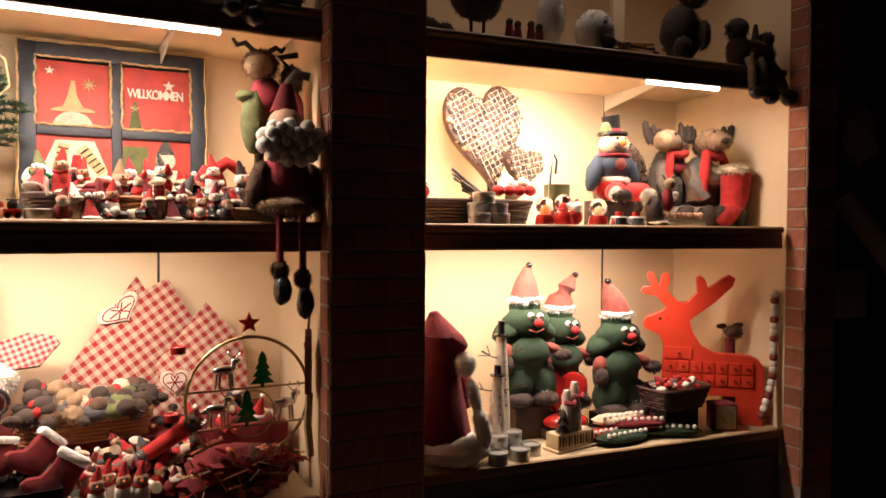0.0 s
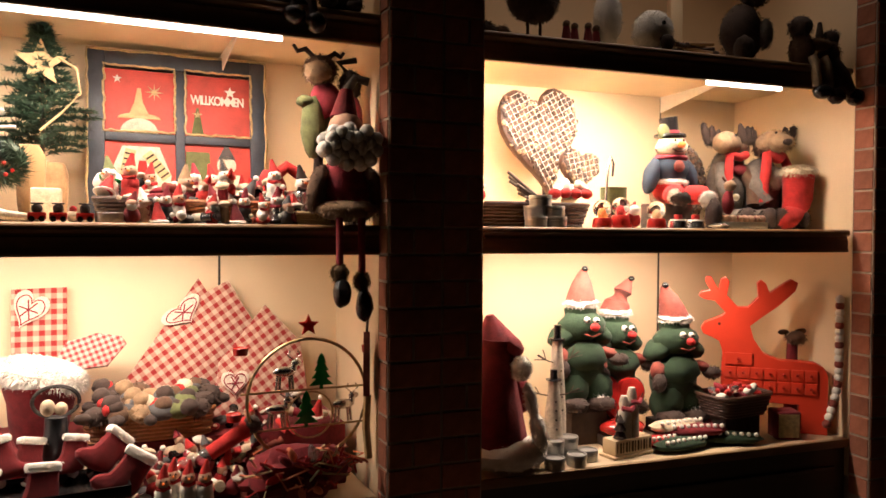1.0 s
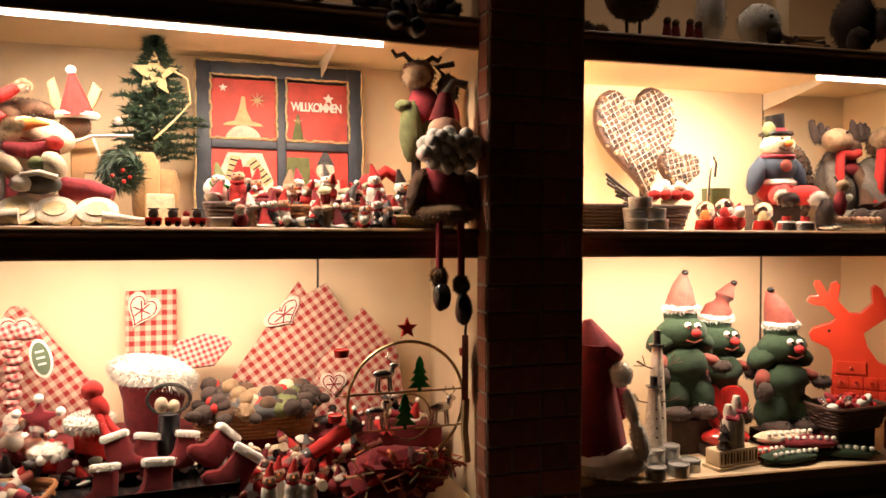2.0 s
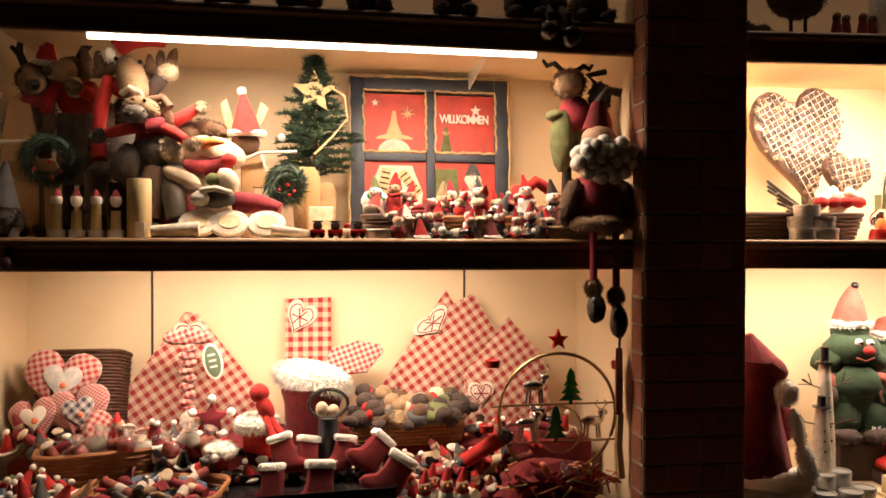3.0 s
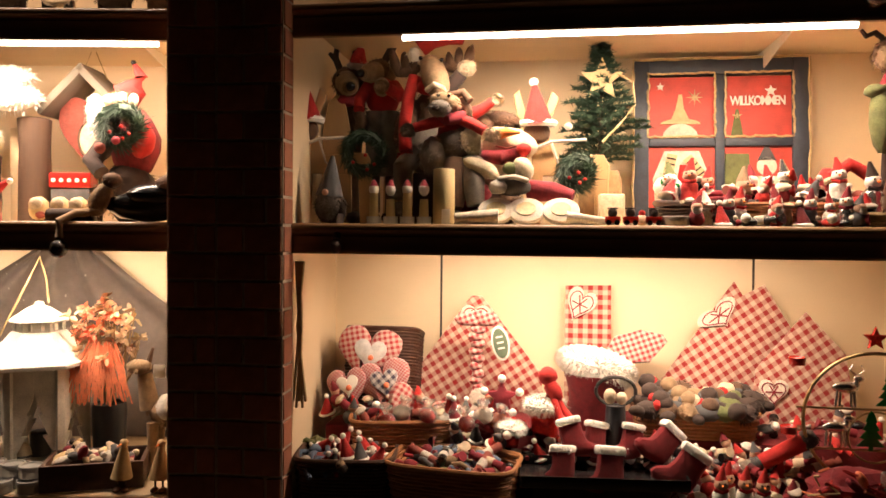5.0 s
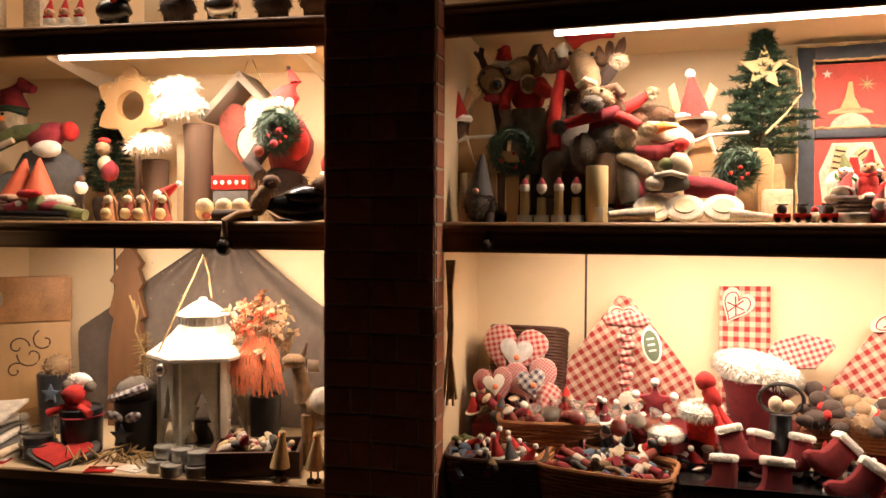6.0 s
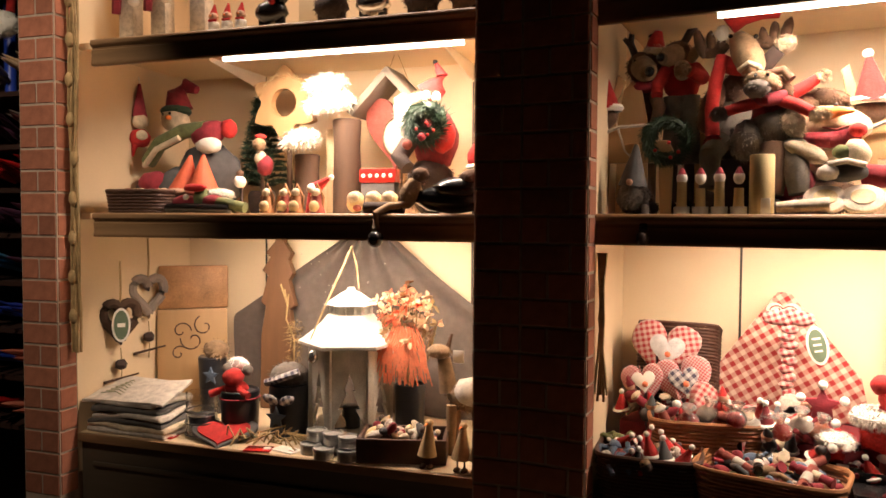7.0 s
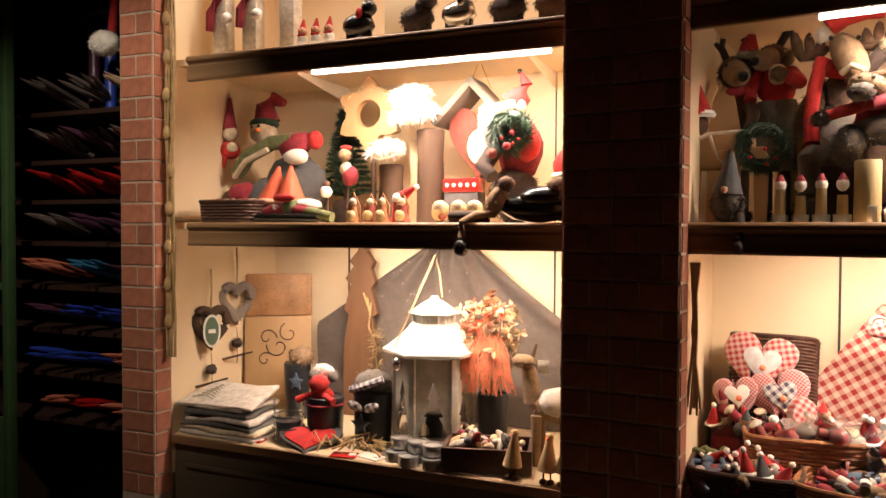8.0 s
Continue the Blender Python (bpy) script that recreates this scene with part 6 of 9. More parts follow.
figure("felt_bowl_fruit", at("M", 0.18, 0.20, MID_Z + 0.10), "white felt ball with green leaves in a basket", "ornament", [("b", "white", (0, 0, 0.02), (0.045, 0.035, 0.032)), ("b", "gtree", (-0.01, -0.03, 0.03), (0.02, 0.008, 0.012), (0, 30, 0)), ("b", "gtree", (0.015, -0.03, 0.022), (0.016, 0.008, 0.010))])

# dolls at the end of the middle shelf
figure("bearded_doll", at("M", 0.845, 0.03, MID_Z), "large santa doll with curly white beard sitting with dangling legs", "doll", [("b", "wine", (0, 0, 0.11), (0.085, 0.07, 0.10)), ("b", "tan", (0, -0.03, 0.045), (0.10, 0.07, 0.035)), ("b", "brown", (-0.09, -0.02, 0.11), (0.03, 0.035, 0.075), (0, 15, 0)), ("b", "brown", (0.09, -0.02, 0.11), (0.03, 0.035, 0.075), (0, -15, 0)), ("b", "pink", (0, -0.02, 0.30), (0.055, 0.05, 0.045)), ("b", "terra", (0, -0.05, 0.26), (0.05, 0.03, 0.05))]
       + [("b", "fur", (0.085 * math.cos(i * 2.4) * (0.3 + 0.7 * (i % 5) / 4), -0.075 + 0.02 * math.sin(i), 0.235 + 0.055 * math.sin(i * 2.4) * (0.3 + 0.7 * (i % 5) / 4)), 0.022) for i in range(70)]
       + [("c", "dred", (0, 0, 0.33), (0.01, 0.01, 0.42), 0.045, 0.020), ("p", "grey", [(0.01, 0.01, 0.42), (0.04, 0.01, 0.46), (0.08, 0, 0.45)], 0.014), ("p", "wine", [(-0.035, -0.07, 0.02), (-0.035, -0.075, -0.06), (-0.035, -0.075, -0.13)], 0.011), ("p", "wine", [(0.035, -0.07, 0.02), (0.035, -0.075, -0.08), (0.035, -0.075, -0.15)], 0.011), ("f", "tan", (-0.035, -0.075, -0.145), (0.024, 0.022, 0.03)), ("f", "tan", (0.035, -0.075, -0.17), (0.024, 0.022, 0.03)), ("b", "black", (-0.03, -0.085, -0.205), (0.028, 0.035, 0.045)), ("b", "black", (0.04, -0.085, -0.245), (0.026, 0.035, 0.05))])
figure("hanging_reindeer_doll", at("M", 0.815, 0.20, MID_Z + 0.20), "brown reindeer doll in olive trousers", "doll", [("b", "brown", (0, 0, 0.31), (0.055, 0.055, 0.05)), ("b", "tan", (-0.02, -0.05, 0.295), (0.045, 0.04, 0.035)), ("p", "dark", [(-0.02, 0, 0.35), (-0.05, 0, 0.375), (-0.075, 0, 0.365), (-0.09, 0, 0.385)], [0.008, 0.009, 0.008, 0.005]), ("p", "dark", [(0.02, 0, 0.35), (0.05, 0, 0.37), (0.07, 0, 0.36), (0.08, 0, 0.375)], [0.008, 0.009, 0.008, 0.005]), ("b", "wine", (0.02, 0, 0.20), (0.06, 0.05, 0.07)), ("b", "olive", (-0.03, -0.02, 0.12), (0.04, 0.04, 0.10)), ("b", "olive", (0.03, 0, 0.12), (0.035, 0.04, 0.10)), ("b", "olive", (-0.055, -0.02, 0.20), (0.03, 0.03, 0.02)), ("c", "dark", (0.0, 0.02, -0.20), (0.0, 0.02, 0.08), 0.02, 0.015)])
figure("dark_reindeer_doll", at("M", 0.915, 0.16, MID_Z + 0.16), "dark reindeer doll with long ears against the side wall", "doll", [("b", "wine", (0, 0, 0.17), (0.03, 0.05, 0.10)), ("b", "dark", (-0.01, 0, 0.30), (0.035, 0.05, 0.05)), ("p", "dark", [(-0.02, 0, 0.34), (-0.05, 0, 0.37), (0.01, 0, 0.385)], 0.010), ("c", "dark", (0, 0.02, -0.16), (0, 0.02, 0.10), 0.02, 0.02)])
# things on the top shelf of the middle bay
for i, (s, key) in enumerate(((-0.45, "dark"), (-0.25, "dark"), (-0.05, "brown"), (0.15, "dark"), (0.40, "wine"), (0.62, "stone"), (0.83, "dark"))):
    figure("dark_plush", at("M", s, 0.06, TOP_Z), "dark plush animal at the edge of the top shelf", "plush toy", [("b", key, (0, 0, 0.06), (0.06, 0.05, 0.06)), ("b", "dark", (0.02, -0.02, 0.14), (0.04, 0.04, 0.045)), ("b", "dark", (-0.04, -0.05, 0.02), (0.025, 0.04, 0.02)), ("b", "dark", (0.04, -0.05, 0.02), (0.025, 0.04, 0.02))], "top shelf plush")
figure("hanging_feet_doll", at("M", 0.70, 0.0, TOP_Z), "black shoes of a doll hanging over the shelf edge", "doll", [("b", "dark", (0, 0.03, 0.04), (0.05, 0.04, 0.05)), ("p", "dark", [(-0.02, 0, 0.03), (-0.025, -0.04, 0.0), (-0.03, -0.04, -0.03)], 0.014), ("p", "dark", [(0.02, 0, 0.03), (0.025, -0.04, 0.0), (0.03, -0.04, -0.04)], 0.014), ("b", "black", (-0.03, -0.05, -0.045), (0.035, 0.035, 0.028)), ("b", "black", (0.035, -0.05, -0.06), (0.032, 0.035, 0.032))])

# ================= middle bay, lower deck =================
ob = thing("display_riser", at("M", 0, 0, FLOOR_Z), "stepped stand covered in dark red felt under the textiles", "stand")
part("low_step", new_box(-0.90, 0.16, 0, 0.90, 0.30, 0.10, bevel=0.01), MT["dred"], ob)
part("high_step", new_box(-0.94, 0.302, 0, 0.94, 0.690, 0.17, bevel=0.01), MT["dred"], ob)
HI, LO = FLOOR_Z + 0.17, FLOOR_Z + 0.10
cloth_plate("gingham_towel", at("M", 0.435, 0.60, 1.06, 0, -8), [(-0.31, -0.235), (0.05, -0.235), (0.245, 0.09), (0.15, 0.255), (0.075, 0.215), (0.045, 0.265)], CHECK_T, "red gingham towel folded to points with a lace heart", badge=(-0.005, 0.135, 0.16, 0.10, -38), group="gingham textiles")
cloth_plate("gingham_towel", at("M", 0.71, 0.56, 1.02, 0, -10), [(-0.19, -0.19), (0.16, -0.19), (0.13, 0.06), (0.005, 0.205), (-0.05, 0.14), (-0.17, 0.0)], CHECK_T, "narrow red gingham towel with a lace heart low down", badge=(-0.115, -0.085, 0.10, 0.11, 0), group="gingham textiles")
cloth_plate("gingham_towel", at("M", -0.45, 0.60, 1.05, 0, -8), [(-0.26, -0.22), (0.27, -0.22), (0.24, -0.07), (0.02, 0.205), (-0.02, 0.205), (-0.20, -0.05)], CHECK_T, "red gingham cloth folded to a peak with lace", badge=(0.0, 0.12, 0.11, 0.10, 0), group="gingham textiles")
cloth_plate("gingham_towel", at("M", -0.035, 0.65, 1.10, 0, -4), [(-0.085, -0.27), (0.088, -0.27), (0.085, 0.20), (-0.083, 0.195)], CHECK, "upright red gingham towel with a stitched snowflake heart", badge=(-0.035, 0.115, 0.11, 0.15, 25), group="gingham textiles")
cloth_plate("gingham_mitt", at("M", 0.115, 0.53, 1.09, 0, -20), [(-0.13, -0.07), (0.06, -0.05), (0.12, 0.02), (0.105, 0.045), (0.03, 0.06), (-0.06, 0.035)], CHECK_S, "folded red gingham oven mitt", "mitt", 0.03, group="gingham textiles", bulge=0.012)
ob = thing("large_stocking", at("M", -0.015, 0.42, HI), "big dark red stocking with a broad white fur cuff", "stocking")
part("sock", pipe(bmesh.new(), [(0.0, 0.0, 0.0), (-0.005, 0.0, 0.06), (0.0, 0.0, 0.13), (0.0, 0.0, 0.19)], [0.070, 0.085, 0.095, 0.110], 0, 18), MT["dred"], ob)
part("cuff", fluffy(bmesh.new(), (0.0, -0.01, 0.215), (0.150, 0.105, 0.058), 0, (0, 14, 0), 5200, 0.017), MT["fur"], ob, "broad white fur cuff")
basket(at("M", 0.30, 0.37, HI + 0.005), 0.36, 0.15, 0.085, "wicker", "wicker basket heaped with dark and cream plush toys", 1.08)
for i in range(20):
    s = 0.145 + 0.060 * (i % 6) + 0.02 * (i // 6)
    figure("plush_bear", at("M", s, 0.30 + 0.045 * (i // 6), HI + 0.095 + 0.014 * (i // 6), 50 * i, 20 * (i % 3) - 20), "small plush bear or snowman in a basket", "plush toy", [("b", ("dark", "brown", "tan", "stone", "olive", "dark")[i % 6], (0, 0, 0), (0.034, 0.026, 0.024)), ("b", ("dark", "tan", "dark", "cream", "brown", "dark")[i % 6], (0.035, -0.01, 0.016), 0.022), ("b", "dark", (-0.03, -0.02, -0.006), (0.02, 0.016, 0.014)), ("b", "red" if i % 3 == 0 else "stone", (0.018, -0.012, 0.010), (0.010, 0.022, 0.016))], "basket plush").scale = (1.35, 1.3, 1.25)

# the ring stand with deer and trees
ob = thing("ring_stand", at("M", 0.765, 0.15, 0.955), "round bent-wood ring stand with metal deer and green trees", "ornament")
part("ring", pipe(bmesh.new(), [(0.195 * math.cos(i * math.pi / 24), 0, 0.195 * math.sin(i * math.pi / 24)) for i in range(48)], 0.0055, 0, 7, closed=True), MT["brass"], ob)
part("small_ring", pipe(bmesh.new(), [(0.01 + 0.075 * math.cos(i * math.pi / 20), 0.012, -0.055 + 0.075 * math.sin(i * math.pi / 20)) for i in range(40)], 0.003, 0, 6, closed=True), MT["brass"], ob)
for z in (0.030, -0.090):
    part("crossbar", cone(bmesh.new(), (-0.215, 0, z), (0.215, 0, z), 0.0035, 0.0035), MT["brass"], ob)
for x, z, s in ((0.042, 0.030, 1.0), (-0.008, -0.090, 1.0)):
    out = []
    for k in range(4):
        out += [(0.040 - 0.008 * k, 0.012 + 0.024 * k), (0.018 - 0.003 * k, 0.034 + 0.024 * k)]
    out = [(0.006, 0), (0.006, 0.012)] + out + [(0, 0.118)]
    full = out + [(-a, b) for a, b in reversed(out[:-1])]
    part("tin_tree", plate(bmesh.new(), full, 0.006, 0, 0.001, m=pose(x, -0.004, z)), MT["gtree"], ob, "glossy green tree")
for x, z in ((-0.075, 0.033), (-0.10, -0.087), (0.12, -0.087)):
    d = bmesh.new()
    ball(d, (x, 0.01, z + 0.058), (0.038, 0.014, 0.017)), ball(d, (x + 0.036, 0.01, z + 0.085), (0.017, 0.011, 0.011)), ball(d, (x + 0.03, 0.01, z + 0.072), (0.010, 0.010, 0.02))
    for q in (-0.028, -0.016, 0.018, 0.028):
        cone(d, (x + q, 0.01, z), (x + q * 0.8, 0.01, z + 0.055), 0.004, 0.005)
    for q in (-1, 1):
        pipe(d, [(x + 0.03, 0.01, z + 0.092), (x + 0.03 + 0.02 * q, 0.01, z + 0.11), (x + 0.03 + 0.012 * q, 0.01, z + 0.125)], 0.0025, 0, 4)
    part("deer", d, MT["silver"], ob)
for x, z in ((-0.215, 0.155), (0.205, 0.140), (-0.235, -0.05), (0.225, -0.09)):
    part("candle_cup", lathe(bmesh.new(), [(0.022, 0), (0.025, 0.022), (0.022, 0.024), (0.018, 0.018), (0, 0.018)], seg=16, m=pose(x, 0, z)), MT["dpaint"], ob)
part("top_star", plate(bmesh.new(), star_line(0.036, 0.45), 0.018, 0, 0.005, m=pose(0.0, 0, 0.238)), MT["ember"], ob, "red glitter star")
part("foot", lathe(bmesh.new(), [(0.09, -0.198), (0.09, -0.194), (0.0, -0.19)], seg=24), MT["brass"], ob)
figure("ring_block", at("M", 0.765, 0.15, FLOOR_Z), "dark red block under a ring stand", "block", [("x", "dred", (-0.09, -0.03, 0, 0.09, 0.0095, 0.10))])
ob = thing("red_hanger", at("M", 0.922, 0.03, 1.08), "faded red wooden house hung on the side wall with cord", "ornament")
part("house", plate(bmesh.new(), [(-0.03, -0.10), (0.03, -0.10), (0.045, 0.02), (0.0, 0.10), (-0.045, 0.02)], 0.02, m=pose(0, 0, 0, 0, 0, 70)), MT["terra"], ob)
part("cord", pipe(bmesh.new(), [(0, 0, 0.10), (0.005, 0, 0.16), (0, 0, 0.24)], 0.004), MT["log"], ob)
part("tail", pipe(bmesh.new(), [(0, -0.01, -0.10), (-0.005, -0.01, -0.20), (0.005, -0.01, -0.30)], 0.012), MT["hay"], ob)

def trinket(m, i, label, group):
    """A small cloth ornament of one of six kinds."""
    a, c = ("red", "wine", "dred", "black", "red", "cream", "stone", "terra")[i % 8], ("white", "cream", "fur", "linen")[i % 4]
    spec = [
        [("c", a, (0, 0, 0), (0.012, 0, 0.062), 0.026, 0.004), ("b", c, (0, 0, 0.004), (0.030, 0.028, 0.009)), ("b", c, (0.013, 0, 0.066), 0.009)],
        [("b", a, (0, 0, 0.028), (0.016, 0.014, 0.034)), ("b", a, (0.020, 0, 0.004), (0.028, 0.014, 0.012)), ("b", c, (0, 0, 0.058), (0.021, 0.019, 0.010))],
        [("b", a, (0, 0, 0.02), (0.024, 0.020, 0.024)), ("b", "pink", (0, -0.004, 0.052), 0.016), ("c", a, (0, 0, 0.058), (0.01, 0, 0.088), 0.016, 0.003), ("b", c, (0, -0.014, 0.045), (0.014, 0.006, 0.012))],
        [("c", a, (-0.05, 0, 0.012), (0.05, 0, 0.020), 0.014, 0.014), ("c", c, (-0.016, 0, 0.0145), (0.016, 0, 0.0175), 0.0155, 0.0155), ("c", a, (0.05, 0, 0.020), (0.068, 0, 0.022), 0.006, 0.016)],
        [("b", a, (0, 0, 0.012), (0.034, 0.022, 0.013)), ("b", c, (0.030, -0.006, 0.022), 0.014), ("p", a, [(-0.02, 0.01, 0.012), (-0.045, 0.02, 0.006), (-0.062, 0.01, 0.004)], 0.007), ("p", a, [(-0.02, -0.01, 0.012), (-0.045, -0.02, 0.006), (-0.060, -0.025, 0.004)], 0.007)],
        [("p", c, [(-0.05, 0, 0.004), (-0.02, -0.012, 0.02), (0.01, 0.004, 0.012), (0.045, -0.01, 0.022)], 0.005), ("b", a, (0, 0, 0.010), (0.026, 0.018, 0.012))],
    ][i % 6]
    return figure("felt_ornament", m, label, "ornament", spec, group)


# wrapped gifts and little gnomes in front
ob = thing("gift_bag", at("M", 0.70, 0.06, FLOOR_Z + 0.01, 0), "cellophane gift bag with dark red contents and coral ribbon", "gift")
bm = bmesh.new()
ball(bm, (0, 0, 0.085), (0.16, 0.075, 0.085), 0, seg=22, lump=0.35)
part("filling", bm, MT["dred"], ob)
bm = bmesh.new()
for i in range(46):
    x, z = random.uniform(-0.15, 0.17), random.uniform(0.06, 0.18)
    pipe(bm, [(x, random.uniform(-0.09, -0.05), z), (x + random.uniform(-0.05, 0.05), random.uniform(-0.095, -0.06), z + random.uniform(-0.03, 0.02)), (x + random.uniform(-0.07, 0.07), random.uniform(-0.09, -0.05), z - random.uniform(0.0, 0.06))], 0.0035, random.choice((0, 0, 1, 2)), 4)
part("ribbon", bm, [MT["red"], MT["coral"], MT["straw"]], ob, "curled red and coral ribbon")
for i in range(12):
    a = i * 2.4
    part("wrapped_sweet", ball(bmesh.new(), (0.13 * math.cos(a) * (0.4 + 0.05 * i), -0.065, 0.10 + 0.06 * math.sin(a)), (0.028, 0.015, 0.012), 0, (0, 40 * i, 0)), MT[("red", "wine", "coral", "cello")[i % 4]], ob)
for i, (s, d) in enumerate(((0.315, 0.035), (0.385, 0.05), (0.345, 0.09), (0.43, 0.035))):
    figurine(at("M", s, d, FLOOR_Z + 0.045), "little santa gnome with a pointed red cap", "white", "red", 1, 0.95)
    figure("gnome_block", at("M", s, d, FLOOR_Z), "small dark block under a gnome", "block", [("c", "dark", (0, 0, 0), (0, 0, 0.045), 0.028, 0.026)], "gnome blocks")
figure("wrapped_bottle", at("M", 0.49, 0.17, LO), "slanted red wrapped cracker with a clear end", "ornament", [("c", "red", (-0.03, 0, 0.05), (0.09, 0, 0.12), 0.024, 0.026), ("c", "cello", (-0.12, 0, 0.015), (-0.03, 0, 0.05), 0.020, 0.022), ("b", "dark", (0.10, 0, 0.125), 0.03)])
for i in range(70):
    s, d = 0.16 + 0.036 * (i % 14) + random.uniform(-0.012, 0.012), 0.11 + 0.036 * (i // 14)
    trinket(at("M", s, d, (FLOOR_Z + 0.03 if d < 0.158 else LO) + random.uniform(0.0, 0.03), random.uniform(0, 360), random.uniform(-25, 25), random.uniform(-20, 20)), i * 5 + i // 14, "small red, black or cream felt ornament in a heap", "felt heap")
for i in range(16):
    trinket(at("M", -0.28 + 0.028 * i, 0.22 + 0.03 * (i % 3), LO + 0.01, 77 * i, 10, 10), i * 7 + 3, "small red felt ornament between the boots", "felt heap")
for i in range(26):
    trinket(at("M", -0.93 + 0.028 * i if i < 13 else 0.50 + 0.03 * (i - 13), 0.30 + 0.04 * (i % 4), HI + random.uniform(0, 0.04), 77 * i, 15, -10), i * 5, "small felt ornament on the dark red step", "step heap")

# stockings on a tray
ob = thing("metal_tray", at("M", -0.02, 0.12, FLOOR_Z + 0.095, 4), "black speckled metal tray holding felt stockings", "tray")
part("tray_base", new_box(-0.24, -0.11, 0, 0.24, 0.09, 0.006), MT["black"], ob)
for n, a in (("front_side", (-0.24, -0.115, 0, 0.24, -0.1105, 0.035)), ("back_side", (-0.24, 0.0905, 0, 0.24, 0.095, 0.035)), ("end_side", (-0.245, -0.11, 0, -0.2405, 0.09, 0.035)), ("end_side", (0.2405, -0.11, 0, 0.245, 0.09, 0.035))):
    part(n, new_box(*a, bevel=0.001), MT["black"], ob)
figure("tray_block", at("M", -0.02, 0.11, FLOOR_Z), "dark block under a metal tray", "block", [("x", "dark", (-0.2, -0.06, 0, 0.2, 0.035, 0.095))])


def stocking(m, h, label, flip=1):
    """A padded felt stocking, its foot to one side, with a folded white cuff."""
    ob = thing("felt_stocking", m, label, "stocking", "felt stockings")
    w = h * 0.30
    line = [(-w, 0.86 * h), (w * 0.95, 0.86 * h), (w * 0.98, 0.50 * h), (w * 1.15, 0.36 * h), (w * 1.85, 0.20 * h), (w * 1.98, 0.08 * h), (w * 1.70, -0.02 * h), (w * 0.9, -0.05 * h), (-0.2 * w, 0.0), (-w * 0.95, 0.10 * h), (-w * 1.08, 0.25 * h), (-w, 0.45 * h)]
    bm = plate(bmesh.new(), [(x * flip, z) for x, z in line], h * 0.34, 0, h * 0.11)
    bmesh.ops.subdivide_edges(bm, edges=bm.edges[:], cuts=1, use_grid_fill=True)
    bmesh.ops.triangulate(bm, faces=[f for f in bm.faces if len(f.verts) > 4])
    for v in bm.verts:
        v.co += Vector((0.004, 0.004, 0.003)) * noise.noise(v.co * 24)
    part("sock", bm, MT["sock"], ob)
    cuff = box(bmesh.new(), -w * 1.14, -h * 0.20, 0.82 * h, w * 1.10, h * 0.20, 1.02 * h, bevel=h * 0.075)
    hairs(cuff, [(Vector((random.uniform(-1, 1) * w * 1.1, random.choice((-1, 1)) * h * 0.195, random.uniform(0.83, 1.01) * h)), Vector((random.uniform(-0.4, 0.4), -1, random.uniform(-1, 0.3)))) for _ in range(160)], 0.007, 0.0014)
    part("cuff", cuff, MT["fur"], ob, "white plush cuff")
    return ob


for s, d, z, h, rz, ry, fl in ((-0.130, 0.085, 0.682, 0.112, -22, -6, -1), (0.005, 0.075, 0.668, 0.132, 14, 6, -1), (0.190, 0.085, 0.682, 0.142, -10, 32, -1), (0.135, 0.165, 0.745, 0.128, 10, 44, -1), (-0.085, 0.170, 0.745, 0.118, 0, -16, 1), (-0.035, 0.175, 0.742, 0.108, 26, 14, 1), (0.075, 0.185, 0.738, 0.108, 8, 10, -1)):
    stocking(at("M", s, d, z + 0.055, rz, -14, ry), h, "small dark red felt stocking with a white cuff", fl)
boot(at("M", -0.190, 0.27, LO, 60), 0.180, "red glittery boot with a white fur cuff", "ember", "fur", ck=1.3)
boot(at("M", -0.295, 0.22, LO, 110), 0.112, "red glittery boot with a white fur cuff", "ember", "fur", ck=1.55)
figure("red_yarn_doll", at("M", -0.14, 0.25, 0.90), "bright red knitted doll with long legs", "doll", [("b", "red", (-0.04, 0, 0.13), (0.032, 0.03, 0.03)), ("b", "red", (-0.02, -0.01, 0.085), (0.025, 0.022, 0.04), (0, -30, 0)), ("p", "red", [(-0.01, -0.01, 0.06), (0.02, -0.03, 0.02), (0.05, -0.04, -0.01)], 0.011), ("p", "red", [(-0.02, -0.02, 0.06), (0.0, -0.04, 0.01), (0.03, -0.05, -0.03)], 0.011), ("c", "red", (-0.03, 0.02, -0.06), (-0.03, 0.01, 0.07), 0.02, 0.015)])
ob = thing("felt_star", at("M", -0.33, 0.30, 0.945), "dark red felt star with white bobbles", "ornament")
part("star", plate(bmesh.new(), star_line(0.055, 0.5), 0.022, 0, 0.007), MT["wine"], ob)
for k in range(5):
    part("bobble", ball(bmesh.new(), (0.062 * math.sin(2 * math.pi * k / 5), -0.004, 0.062 * math.cos(2 * math.pi * k / 5)), 0.014), MT["fur"], ob)
part("stem", cone(bmesh.new(), (0, 0.01, -0.12), (0, 0.01, -0.02), 0.012, 0.010), MT["dark"], ob)
ob = thing("iron_lantern", at("M", 0.035, 0.24, LO), "small dark iron candle lantern with a bent handle", "lantern")
part("handle", pipe(bmesh.new(), [(0.062 * math.cos(i * math.pi / 16), 0, 0.235 + 0.045 * math.sin(i * math.pi / 16)) for i in range(32)], 0.006, 0, 6, closed=True), MT["iron"], ob)
part("body", lathe(bmesh.new(), [(0.035, 0), (0.042, 0.02), (0.034, 0.12), (0.03, 0.19), (0.0, 0.19)], seg=16), MT["slate"], ob)
part("angel", ball(ball(bmesh.new(), (-0.02, -0.035, 0.225), (0.02, 0.015, 0.025)), (0.015, -0.035, 0.22), (0.018, 0.015, 0.02)), MT["cream"], ob)

